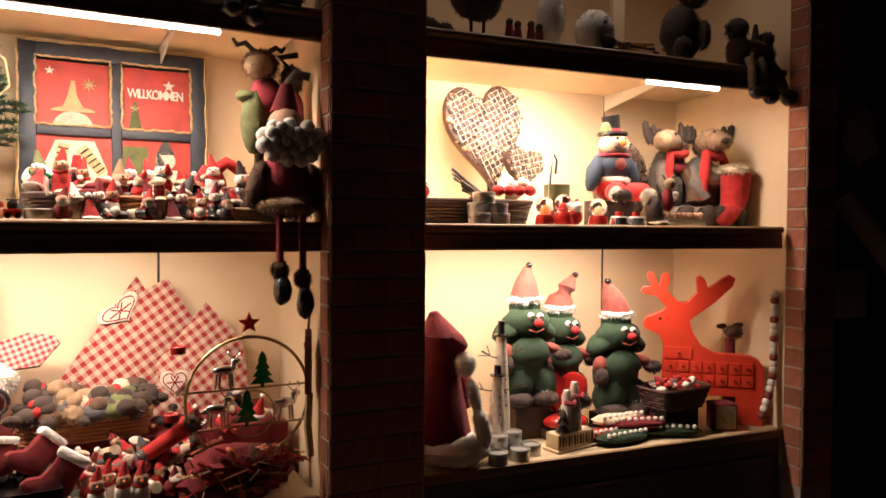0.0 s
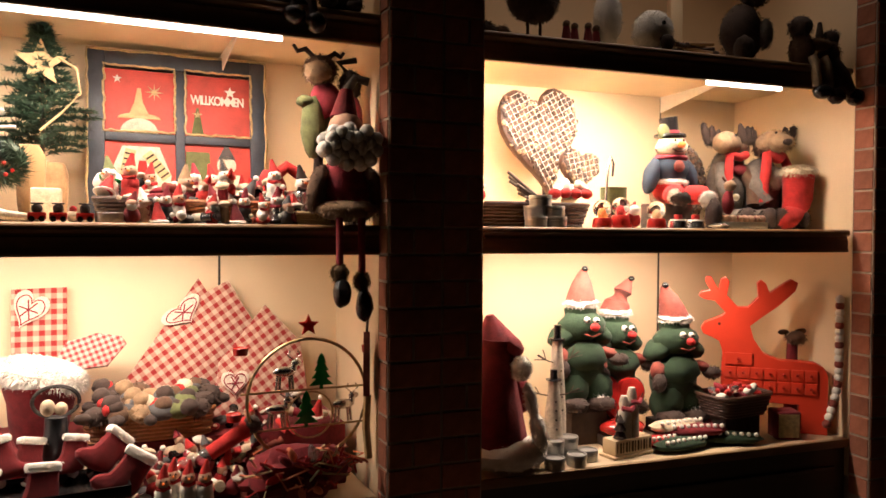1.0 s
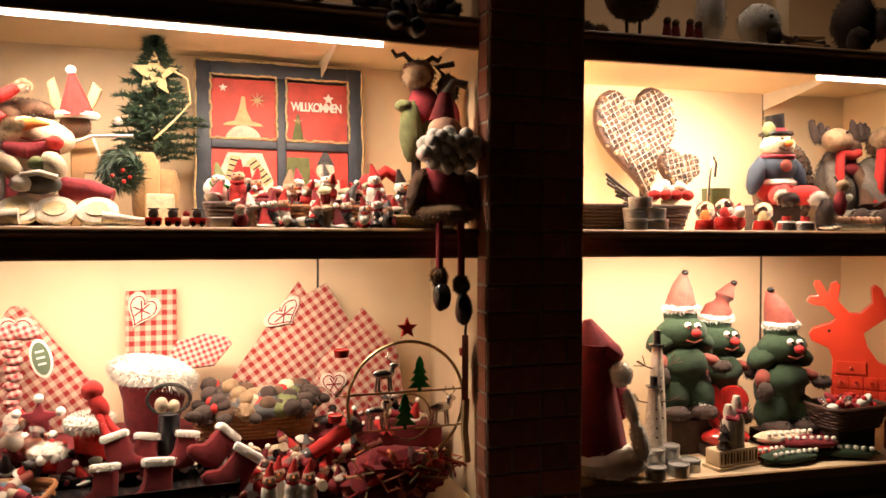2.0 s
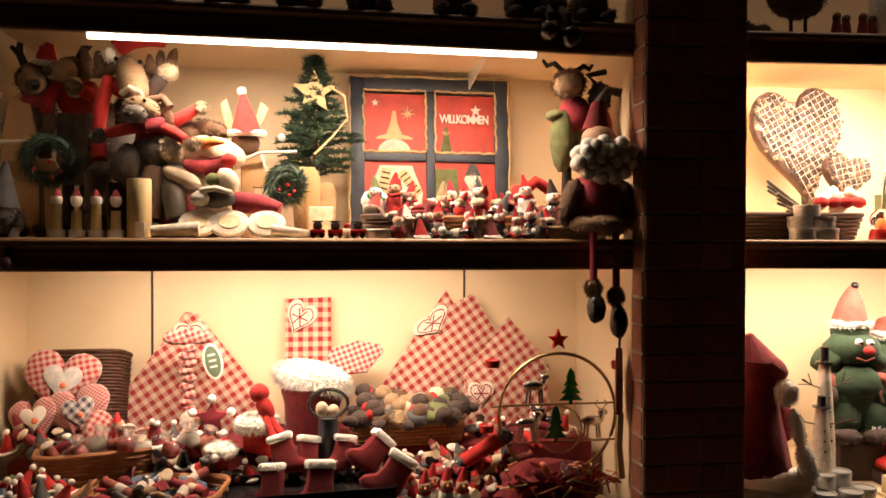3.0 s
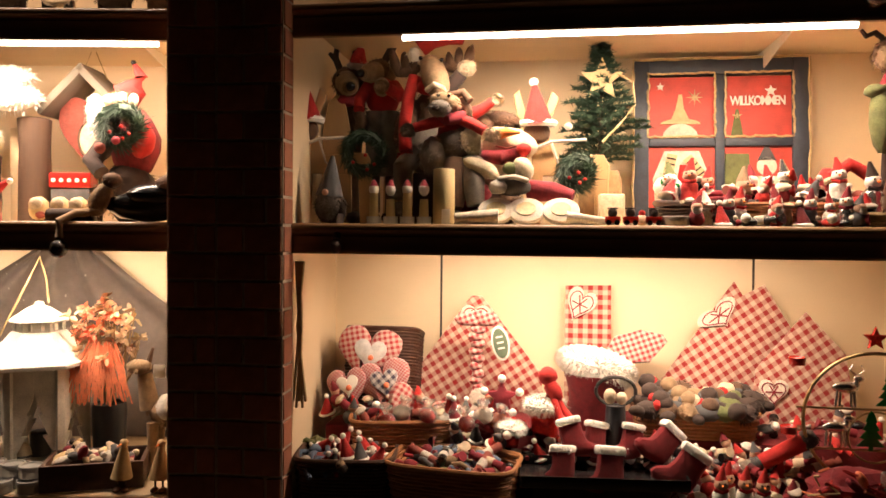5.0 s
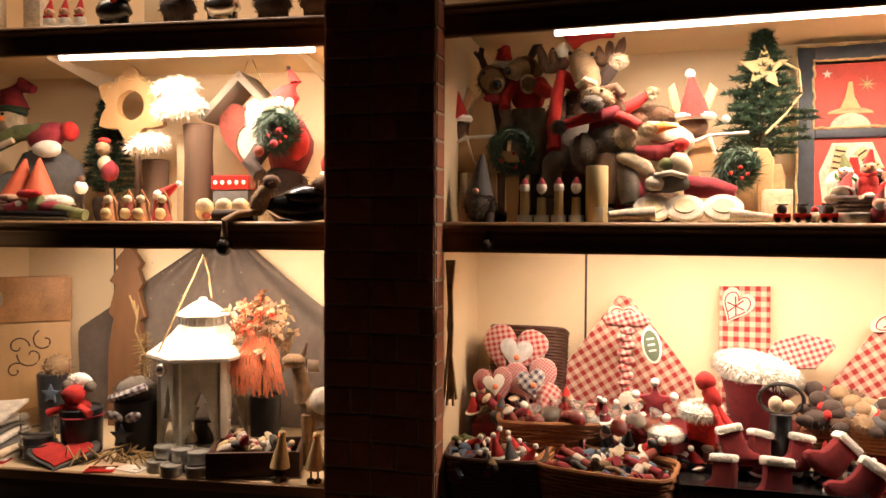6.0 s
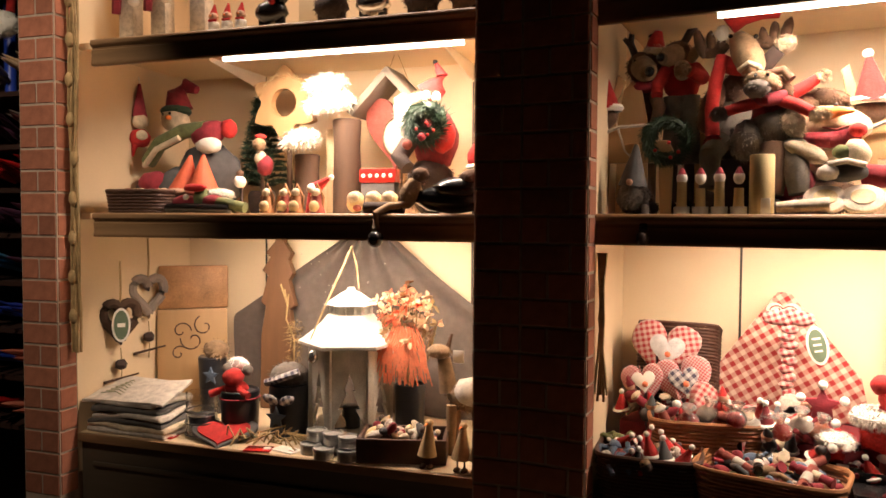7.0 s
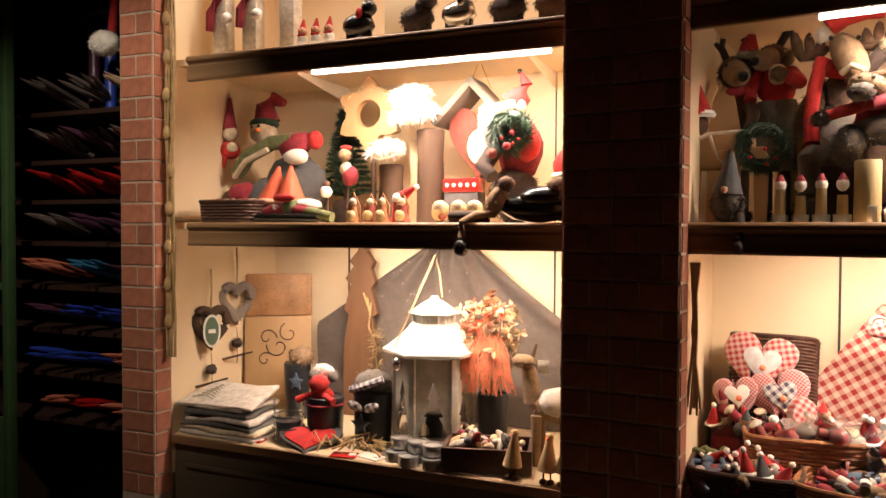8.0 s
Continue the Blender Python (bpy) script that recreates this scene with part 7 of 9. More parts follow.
# baskets of hearts and small plush at the other end
basket(at("M", -0.785, 0.50, HI, 0, -14), 0.26, 0.20, 0.30, "dwick", "tall dark wicker basket standing against the back wall", 1.02)


def stuffed_heart(m, w, h, key_mat, label, badge=None):
    ob = thing("stuffed_heart", m, label, "cushion", "stuffed hearts")
    bm = plate(bmesh.new(), heart_line(w, h), 0.062, 0, 0.024)
    for v in bm.verts:
        v.co += Vector((0.006, 0.004, 0.006)) * noise.noise(v.co * 18 + Vector((w * 90, 0, 0)))
    part("cushion", bm, key_mat, ob)
    if badge:
        part("patch", plate(bmesh.new(), heart_line(w * 0.52, h * 0.50), 0.006, 0, 0.001, m=pose(w * 0.05, -0.033, 0.012)), CHECK_B if badge == "check" else MT[badge], ob, "heart patch")
        part("button", ball(bmesh.new(), (w * 0.08, -0.037, 0.010), (0.010, 0.005, 0.010)), MT["coral"], ob)


stuffed_heart(at("M", -0.815, 0.40, 1.035, 0, -12, 8), 0.225, 0.25, CHECK_S, "red gingham stuffed heart with a pale grey heart patch", "pearl")
stuffed_heart(at("M", -0.862, 0.33, 0.935, 0, -15, -12), 0.15, 0.17, CHECK_D, "small red stuffed heart with fine dots", "white")
stuffed_heart(at("M", -0.735, 0.34, 0.945, 0, -16, -14), 0.19, 0.22, CHECK_D, "dotted red and white stuffed heart with a checked patch", "check")
stuffed_heart(at("M", -0.665, 0.27, 0.875, 0, -38, 55), 0.20, 0.18, CHECK_S, "red striped stuffed heart lying down")
stuffed_heart(at("M", -0.560, 0.25, 0.845, 0, -42, -20), 0.18, 0.17, CHECK_S, "red and white gingham heart in cellophane", "lace")
ob = thing("garland_doll", at("M", -0.43, 0.46, 0.90), "red and white gingham bead garland with an oval green label", "garland")
for i in range(12):
    part("bead", ball(bmesh.new(), (0.004 * (-1) ** i, 0, 0.30 - 0.026 * i), (0.030 - 0.0008 * i, 0.022, 0.017), 0, seg=10, lump=0.2), CHECK_S, ob)
part("tag", plate(bmesh.new(), [(0.032 * math.cos(a * math.pi / 12), 0.062 * math.sin(a * math.pi / 12)) for a in range(24)], 0.003, m=pose(0.085, -0.03, 0.205, 0, -12, 0)), MT["white"], ob, "white oval label")
part("tag_face", plate(bmesh.new(), [(0.025 * math.cos(a * math.pi / 12), 0.053 * math.sin(a * math.pi / 12)) for a in range(24)], 0.002, m=pose(0.085, -0.0335, 0.205, 0, -12, 0)), MT["label"], ob, "green label face")
for k in range(3):
    part("tag_bar", new_box(-0.012, -0.0365, -0.02 + 0.02 * k, 0.012, -0.0350, -0.014 + 0.02 * k), MT["white"], ob, m=pose(0.085, 0, 0.205, 0, -12, 0))
part("bow", ball(ball(bmesh.new(), (-0.04, -0.01, 0.285), (0.04, 0.018, 0.025)), (0.04, -0.01, 0.285), (0.04, 0.018, 0.025)), CHECK_S, ob)
for x, z, r in ((0.0, -0.045, 0.055), (-0.02, 0.01, 0.035)):
    part("lace_ring", plate(bmesh.new(), star_line(r, 0.88, 14), 0.006, 0, 0.001, m=pose(x + 0.03, -0.03, z)), MT["lace"], ob)
ob1 = basket(at("M", -0.80, 0.09, FLOOR_Z, 6), 0.27, 0.20, 0.145, "dwick", "dark wicker basket of blue and red plush ornaments", 1.12)
ob2 = basket(at("M", -0.46, 0.07, FLOOR_Z, -8), 0.34, 0.21, 0.145, "wicker", "wide wicker basket of striped plush ornaments", 1.15)
basket(at("M", -0.66, 0.26, LO, 12), 0.30, 0.16, 0.12, "wicker", "wicker basket with a woven rim behind others", 1.12)
cols = ("blue", "wine", "linen", "red", "tan", "stone", "dred", "olive", "dark", "linen", "blue", "terra")
for i in range(64):
    big = i % 2
    s = (-0.80 + random.uniform(-0.12, 0.12)) if not big else (-0.46 + random.uniform(-0.15, 0.15))
    d = 0.08 + random.uniform(-0.07, 0.07)
    z = FLOOR_Z + 0.105 + random.uniform(0.0, 0.045)
    if i % 3 == 0:
        trinket(at("M", s, d, z, random.uniform(0, 360), random.uniform(-40, 40), random.uniform(-30, 30)), i, "small cloth ornament heaped in a basket", "basket ornaments")
        continue
    a, b = random.choice(cols), random.choice(cols)
    figure("plush_ornament", at("M", s, d, z, random.uniform(0, 360)), "small long-limbed stuffed ornament heaped in a basket", "ornament", [("b", a, (0, 0, 0), (0.034, 0.020, 0.018), (0, random.uniform(-40, 40), 0)), ("b", b, (0.036, 0, 0.008), 0.017), ("p", a, [(-0.02, 0.012, 0.0), (-0.05, 0.024, 0.008), (-0.075, 0.016, -0.008)], 0.008), ("p", a, [(-0.02, -0.012, 0.0), (-0.05, -0.024, 0.010), (-0.07, -0.036, -0.006)], 0.008), ("p", b, [(0.01, 0.016, 0.004), (0.02, 0.045, 0.012)], 0.006), ("b", "dark", (0.050, -0.004, 0.010), 0.004)], "basket ornaments")
for i in range(40):
    s, d = random.uniform(-0.90, -0.28), random.uniform(0.19, 0.33)
    trinket(at("M", s, d, LO + 0.085 + random.uniform(-0.04, 0.05), random.uniform(0, 360), random.uniform(-40, 40), random.uniform(-40, 40)), i * 7 + i // 3, "small red or clear wrapped ornament in a heap", "wrapped heap")
for i in range(9):
    figure("cellophane_bag", at("M", -0.70 + 0.045 * i, 0.19 + 0.03 * (i % 3), LO + 0.12 + 0.02 * (i % 2), 50 * i, 20), "small crumpled clear bag of red sweets", "bag", [("b", ("red", "white", "coral")[i % 3], (0, 0, 0), (0.026, 0.018, 0.020)), ("b", "cello", (0.0, -0.004, 0.004), (0.034, 0.026, 0.028)), ("c", "cello", (0, 0, 0.026), (0.004, 0, 0.055), 0.006, 0.022)], "clear bags")
bm = bmesh.new()
for k in range(5):
    pipe(bm, [(0.006 * k - 0.012, 0, 0), (0.008 * math.sin(k), -0.005, -0.20), (0.010 * k - 0.02, 0, -0.43 - 0.02 * (k % 2))], 0.0045, 0, 5)
solid("straw_garland", bm, MT["hay"], at("M", -0.934, 0.02, 1.40), "hanging dried grass bundle on the side wall", "garland")

for i in range(34):
    s = 0.165 + 0.0165 * i
    trinket(at("M", s, 0.115 + 0.03 * (i % 4), MID_Z + (0.062 if i % 3 else 0.085), 63 * i, 12 * (i % 5) - 24, 10), i * 7 + i // 4, "small red and white painted ornament in the baskets", "shelf trinkets")
for i in range(14):
    trinket(at("M", 0.235 + 0.036 * i, 0.035 + 0.02 * (i % 2), MID_Z, 63 * i), i * 5 + 2, "small red or dark ornament at the shelf edge", "shelf trinkets")
# ================= left-hand bay, middle shelf =================
basket(at("L", -1.38, 0.12, MID_Z), 0.24, 0.16, 0.085, "dwick", "shallow brown wicker basket with small ornaments", 1.08)
for i in range(8):
    figure("small_ornament", at("L", -1.46 + 0.022 * i, 0.12 + 0.02 * (i % 3), MID_Z + 0.085, 40 * i), "small red or cream ornament in a basket", "ornament", [("b", ("terra", "straw", "wine", "cream")[i % 4], (0, 0, 0), (0.022, 0.016, 0.014))], "basket ornaments")
figure("hanging_gnome_doll", at("L", -1.585, 0.34, 1.91, 55), "small red hanging gnome doll with a long pointed cap", "doll", [("c", "wine", (0, 0, 0.02), (0.0, 0, 0.16), 0.032, 0.006), ("b", "cream", (0, -0.01, 0.0), (0.034, 0.03, 0.034)), ("b", "red", (0, 0, -0.07), (0.045, 0.035, 0.04)), ("b", "cream", (0.0, -0.03, -0.06), (0.025, 0.015, 0.022)), ("c", "red", (-0.02, 0, -0.09), (-0.03, 0, -0.15), 0.016, 0.004), ("p", "white", [(0, 0, 0.16), (0, 0.01, 0.19)], 0.003)])
figure("snowman_couple_doll", at("L", -1.34, 0.40, MID_Z), "big snowman doll in a red cap and patterned scarf", "doll", [("b", "stone", (0.06, 0, 0.15), (0.15, 0.10, 0.15)), ("b", "stone", (-0.06, -0.02, 0.10), (0.12, 0.09, 0.10)), ("b", "cream", (-0.09, -0.03, 0.40), (0.062, 0.055, 0.055)), ("b", "green", (-0.09, -0.02, 0.435), (0.068, 0.06, 0.030)), ("p", "wine", [(-0.09, 0, 0.45), (-0.095, 0, 0.51), (-0.05, 0, 0.545), (0.0, 0, 0.525)], [0.058, 0.045, 0.032, 0.018]), ("p", "olive", [(-0.20, -0.06, 0.22), (-0.12, -0.09, 0.29), (0.0, -0.09, 0.34), (0.10, -0.08, 0.35)], 0.032), ("p", "cream", [(-0.19, -0.10, 0.20), (-0.11, -0.125, 0.265), (0.0, -0.12, 0.31)], 0.012), ("b", "wine", (0.10, -0.06, 0.33), (0.08, 0.06, 0.05), (0, -20, 0)), ("b", "red", (0.19, -0.05, 0.35), (0.035, 0.035, 0.04)), ("b", "white", (0.12, -0.09, 0.28), (0.06, 0.03, 0.035)), ("b", "orange", (-0.075, -0.09, 0.40), (0.010, 0.018, 0.010)), ("b", "black", (-0.11, -0.082, 0.415), 0.006), ("b", "black", (-0.075, -0.083, 0.418), 0.006), ("b", "wine", (-0.17, -0.06, 0.13), (0.07, 0.06, 0.05)), ("b", "dark", (-0.22, -0.02, 0.08), (0.08, 0.07, 0.07))])
for s, d in ((-1.255, 0.20), (-1.16, 0.19)):
    figure("cap_gnome", at("L", s, d, MID_Z + 0.05), "gnome with a tall faded red cone cap lying on a heap", "doll", [("c", "carrot", (0, 0, 0.04), (0.03 if s < -1.2 else 0.0, 0, 0.18), 0.06, 0.006), ("b", "pink", (0.0, -0.03, 0.035), (0.055, 0.04, 0.018)), ("b", "cream", (0, 0, 0.0), (0.06, 0.05, 0.035))], "cap gnomes")
figure("flat_elf_doll", at("L", -1.10, 0.10, MID_Z), "long-legged elf doll in green and red lying on the shelf", "doll", [("b", "olive", (0.0, 0, 0.05), (0.035, 0.03, 0.05)), ("p", "olive", [(0, 0, 0.05), (0.10, -0.02, 0.04), (0.20, -0.02, 0.02)], 0.020), ("b", "wine", (-0.07, 0, 0.04), (0.06, 0.04, 0.03)), ("f", "fur", (0.06, 0.02, 0.07), (0.07, 0.03, 0.025)), ("b", "wine", (0.06, -0.01, 0.045), (0.05, 0.03, 0.025)), ("p", "black", [(-0.14, -0.02, 0.018), (-0.05, -0.04, 0.020), (0.05, -0.04, 0.018), (0.14, -0.03, 0.016)], 0.018), ("b", "red", (-0.01, -0.03, 0.095), (0.05, 0.02, 0.015)), ("b", "white", (-0.05, -0.03, 0.06), 0.012)])
fir(at("L", -1.10, 0.52, MID_Z), 0.49, 0.13, "small artificial fir tree with tiny ornaments", "dark", 0.06, 0.10)
figure("teddy_ornament", at("L", -0.97, 0.30, MID_Z + 0.14), "small bear doll with a reindeer cap hung in a fir", "doll", [("b", "cream", (0, 0, 0.08), (0.026, 0.024, 0.03)), ("b", "tan", (0, -0.01, 0.135), 0.026), ("b", "wine", (0.02, 0, 0.05), (0.035, 0.025, 0.04)), ("b", "red", (0, 0, 0.165), (0.024, 0.02, 0.012)), ("p", "dark", [(0, 0.01, 0.05), (0, 0.02, -0.14)], 0.008)])
figure("white_bauble", at("L", -1.02, 0.23, MID_Z + 0.155), "round white bauble hung on a twig", "bauble", [("b", "white", (0, 0, -0.03), 0.024), ("b", "brown", (0, 0, 0.0), (0.016, 0.012, 0.016)), ("c", "dark", (0, 0.01, -0.155), (0, 0.01, -0.03), 0.006, 0.005)])


def log_stand(m, h, r, label, pads):
    ob = thing("log_post", m, label, "log", "log posts")
    bm = lathe(bmesh.new(), [(r, 0), (r * 1.02, h * 0.3), (r * 0.96, h * 0.7), (r, h - 0.004), (r * 0.9, h), (0, h)], seg=16)
    for v in bm.verts:
        v.co.x += 0.006 * noise.noise(v.co * 20)
        v.co.y += 0.006 * noise.noise(v.co * 20 + Vector((9, 0, 0)))
    part("log", bm, MT["log"], ob)
    for x, y, z, rx, rz in pads:
        part("furry_pad", fluffy(bmesh.new(), (x, y, z), (rx, 0.07, rz), 0, (12, -6, 0), 420, 0.022), MT["fur"], ob, "round white furry pad")


log_stand(at("L", -0.785, 0.34, MID_Z), 0.235, 0.050, "thick brown log post with a white furry disc", [(0.0, -0.05, 0.29, 0.085, 0.040)])
log_stand(at("L", -0.625, 0.37, MID_Z), 0.37, 0.055, "tall brown log post with stacked white furry discs", [(-0.05, -0.05, 0.43, 0.11, 0.045), (-0.08, -0.02, 0.51, 0.09, 0.040)])
ob = thing("pale_post", at("L", -0.71, 0.42, MID_Z), "pale planed wooden post", "post")
part("post", new_box(-0.022, -0.02, 0, 0.022, 0.02, 0.34, bevel=0.003), MT["pale"], ob)
ob = thing("star_wreath", at("L", -0.925, 0.42, MID_Z + 0.455), "wooden star with a round hole wrapped in twigs", "ornament")
bm = bmesh.new()
n = 42
ringo, ringi = [], []
for k in range(n):
    a = 2 * math.pi * k / n
    r = 0.098 + 0.058 * abs(2 * ((k * 6 / n) % 1.0) - 1)
    ringo.append((r * math.sin(a), r * math.cos(a)))
    ringi.append((0.058 * math.sin(a), 0.058 * math.cos(a)))
fr = [[bm.verts.new((x, y, z)) for x, z in rr] for y in (-0.018, 0.018) for rr in (ringo, ringi)]
for k in range(n):
    q = (k + 1) % n
    bm.faces.new((fr[0][k], fr[0][q], fr[1][q], fr[1][k])), bm.faces.new((fr[2][q], fr[2][k], fr[3][k], fr[3][q]))
    bm.faces.new((fr[0][q], fr[0][k], fr[2][k], fr[2][q])), bm.faces.new((fr[1][k], fr[1][q], fr[3][q], fr[3][k]))
bmesh.ops.recalc_face_normals(bm, faces=bm.faces[:])
part("star", bm, MT["wood"], ob, smooth=False)
bm = bmesh.new()
for i in range(26):
    a = random.uniform(-0.6, 2.6)
    pipe(bm, [(0.12 * math.cos(a + 0.12 * k) + random.uniform(-0.01, 0.01), random.uniform(-0.03, 0.02), 0.11 * math.sin(a + 0.12 * k) + random.uniform(-0.012, 0.012)) for k in range(6)], 0.0022, 0, 4)
part("twigs", bm, MT["straw"], ob, "loose dry twigs")
part("foot", cone(bmesh.new(), (0, 0.03, -0.455), (0, 0.03, -0.08), 0.014, 0.010), MT["log"], ob)
ob = thing("bird_house", at("L", -0.455, 0.46, MID_Z + 0.13), "hanging birdhouse with a red heart front and a slate roof", "birdhouse")
heart = heart_line(0.25, 0.34, 40)
part("heart_front", plate(bmesh.new(), heart, 0.03, 0, 0.004, m=pose(0, 0, 0.17)), MT["terra"], ob)
part("opening", plate(bmesh.new(), [(0.066 * math.cos(a * math.pi / 14), 0.076 * math.sin(a * math.pi / 14)) for a in range(28)], 0.006, m=pose(0.02, -0.018, 0.175)), MT["cream"], ob, "round cream-lined opening")
part("opening_rim", pipe(bmesh.new(), [(0.02 + 0.068 * math.cos(a * math.pi / 14), -0.020, 0.175 + 0.078 * math.sin(a * math.pi / 14)) for a in range(28)], 0.005, 0, 6, closed=True), MT["brown"], ob)
for sg in (-1, 1):
    part("roof_board", new_box(-0.012, -0.09, -0.018, 0.225, 0.09, 0.010, bevel=0.004), MT["weathered"], ob, m=pose(0, -0.01, 0.42, 0, 46, 0) if sg > 0 else pose(0, -0.01, 0.42, 0, 134, 0))
part("hanger", pipe(bmesh.new(), [(-0.05, 0, 0.40), (0.0, 0, 0.52), (0.05, 0, 0.40)], 0.0025), MT["hay"], ob)
part("post", cone(bmesh.new(), (0, 0.02, -0.13), (0, 0.02, 0.10), 0.02, 0.02), MT["log"], ob)
ob = thing("flower_box", at("L", -0.48, 0.36, MID_Z), "small red trough with white dots on a slatted crate", "box")
part("trough", new_box(-0.075, -0.035, 0.12, 0.075, 0.035, 0.175, bevel=0.006), MT["dpaint"], ob)
for k in range(5):
    part("dot", ball(bmesh.new(), (-0.056 + 0.028 * k, -0.036, 0.147), (0.008, 0.003, 0.008)), MT["white"], ob)
part("crate", new_box(-0.07, -0.03, 0, 0.07, 0.03, 0.1195, bevel=0.004), MT["stone"], ob)
doll("long_beard_santa", "L", (-0.24, 0.28, MID_Z), "santa doll with a long white beard, red cap and green wreath", [
    ("f", "fur", (-0.325, 0.235, 1.865), (0.048, 0.040, 0.100), (0, -14, 0)), ("b", "pink", (-0.285, 0.245, 1.925), (0.040, 0.038, 0.030)), ("f", "tan", (-0.270, 0.27, 1.948), (0.058, 0.052, 0.020), (0, -8, 0)), ("p", "red", [(-0.262, 0.28, 1.950), (-0.222, 0.28, 1.985), (-0.205, 0.28, 2.020), (-0.228, 0.28, 2.062)], [0.052, 0.038, 0.022, 0.008]), ("b", "black", (-0.230, 0.275, 2.068), 0.009),
    ("b", "dred", (-0.235, 0.30, 1.790), (0.085, 0.070, 0.120)), ("b", "red", (-0.178, 0.225, 1.790), (0.040, 0.034, 0.058), (0, 15, 0)), ("b", "dark", (-0.250, 0.29, 1.620), (0.095, 0.075, 0.105)), ("p", "dark", [(-0.31, 0.26, 1.80), (-0.34, 0.20, 1.72), (-0.30, 0.18, 1.68)], [0.034, 0.032, 0.026]), ("b", "cream", (-0.245, 0.215, 1.935), (0.018, 0.010, 0.022)), ("b", "cream", (-0.205, 0.215, 1.930), (0.018, 0.010, 0.022)), ("b", "terra", (-0.290, 0.150, 1.760), 0.018), ("b", "wine", (-0.235, 0.145, 1.785), 0.014)])
wreath(at("L", -0.232, 0.185, MID_Z + 0.325, 12), 0.050, 0.040, "green wreath of fir twigs in front of a doll")
figure("rolled_hat", at("L", -0.03, 0.22, MID_Z), "bright red and white rolled cap", "cap", [("b", "red", (0, 0, 0.20), (0.06, 0.05, 0.06)), ("b", "white", (0, -0.01, 0.165), (0.062, 0.05, 0.016)), ("b", "dark", (0, 0, 0.08), (0.07, 0.06, 0.08))])
figure("black_reindeer_doll", at("L", -0.16, 0.06, MID_Z), "long-limbed black and tan reindeer doll lying along the shelf edge", "doll", [("b", "black", (0.06, 0, 0.05), (0.13, 0.05, 0.05)), ("b", "black", (0.10, -0.02, 0.085), (0.10, 0.045, 0.035)), ("b", "tan", (-0.08, -0.01, 0.07), (0.035, 0.03, 0.055), (0, 25, 0)), ("b", "brown", (-0.045, -0.01, 0.13), (0.03, 0.028, 0.025)), ("p", "tan", [(-0.08, -0.02, 0.03), (-0.14, -0.05, 0.025), (-0.175, -0.085, 0.0), (-0.175, -0.085, -0.05)], 0.013), ("p", "dark", [(-0.10, -0.02, 0.02), (-0.18, -0.03, 0.02), (-0.24, -0.02, 0.02)], 0.020), ("b", "black", (-0.175, -0.09, -0.085), (0.026, 0.03, 0.028)), ("b", "brown", (0.14, -0.03, 0.12), (0.04, 0.03, 0.025))])
for i, s in enumerate((-0.80, -0.74, -0.68, -0.61)):
    figure("wicker_angel", at("L", s, 0.07 + 0.02 * (i % 2), MID_Z), "small wicker and red cloth angel figurine", "figurine", [("c", "terra" if i % 2 else "wicker", (0, 0, 0), (0, 0, 0.07), 0.030, 0.014), ("b", "cream", (0, -0.01, 0.075), 0.015), ("p", "wicker", [(-0.02, 0, 0.0), (-0.025, 0, 0.06), (0, 0, 0.105), (0.025, 0, 0.06), (0.02, 0, 0.0)], 0.005), ("b", "straw", (0, -0.025, 0.025), (0.02, 0.012, 0.02))], "wicker angels")
figure("red_santa_figurine", at("L", -0.635, 0.12, MID_Z), "small red santa figurine leaning over", "figurine", [("c", "red", (0, 0, 0.0), (0.0, 0, 0.09), 0.035, 0.022), ("c", "red", (0, 0, 0.09), (0.06, 0, 0.13), 0.024, 0.006), ("b", "white", (-0.005, -0.015, 0.09), 0.018), ("b", "white", (0.065, 0, 0.13), 0.010)])
for i, s in enumerate((-0.47, -0.40, -0.34)):
    figure("sheep_ornament", at("L", s, 0.11, MID_Z), "small woolly cream ornament with red trim", "ornament", [("b", "straw", (0, 0, 0.04), (0.032, 0.028, 0.04)), ("b", "cream", (0, -0.02, 0.055), (0.022, 0.012, 0.022)), ("b", "terra", (0.015, -0.02, 0.02), (0.016, 0.01, 0.012))], "woolly ornaments")

# left-hand bay, lower deck
ob = thing("cloth_throw", at("L", -0.71, 0.668, FLOOR_Z), "large grey-brown cloth draped to a peak on the back wall", "cloth")
bm = bmesh.new()
nu, nv = 60, 34
half_w = lambda v: 0.64 - 0.52 * max(0.0, (v - 0.52) / 0.48) ** 0.95
grid = [[bm.verts.new(((u / nu * 2 - 1) * half_w(v / nv) + 0.03 * (1 - v / nv) + 0.05 * (v / nv) ** 3, -0.012 - 0.012 * math.sin(u * 0.42 + v * 0.10) * (0.4 + 1.2 * v / nv) - 0.008 * noise.noise(Vector((u * 0.2, v * 0.2, 0))), 0.005 + v / nv * 0.755)) for u in range(nu + 1)] for v in range(nv + 1)]
for v in range(nv):
    for u in range(nu):
        bm.faces.new((grid[v][u], grid[v][u + 1], grid[v + 1][u + 1], grid[v + 1][u]))
bmesh.ops.solidify(bm, geom=bm.faces[:], thickness=0.003)
part("drape", bm, MT["throw"], ob)
bm = bmesh.new()
for i in range(40):
    x, z = random.uniform(-0.35, 0.25), random.uniform(0.25, 0.70)
    ball(bm, (x, -0.034, z), (0.0032, 0.0012, 0.0032), 0, seg=6)
part("snowflake_print", bm, MT["linen"], ob, "faint pale snowflake print")
ob = thing("hide_panel", at("L", -1.470, 0.535, 0.79, 36, -3), "tan panel of mottled hide and wood with scroll ornament", "panel")
part("hide", new_box(-0.145, -0.02, 0.30, 0.155, 0.005, 0.495, bevel=0.010), MT["leather"], ob)
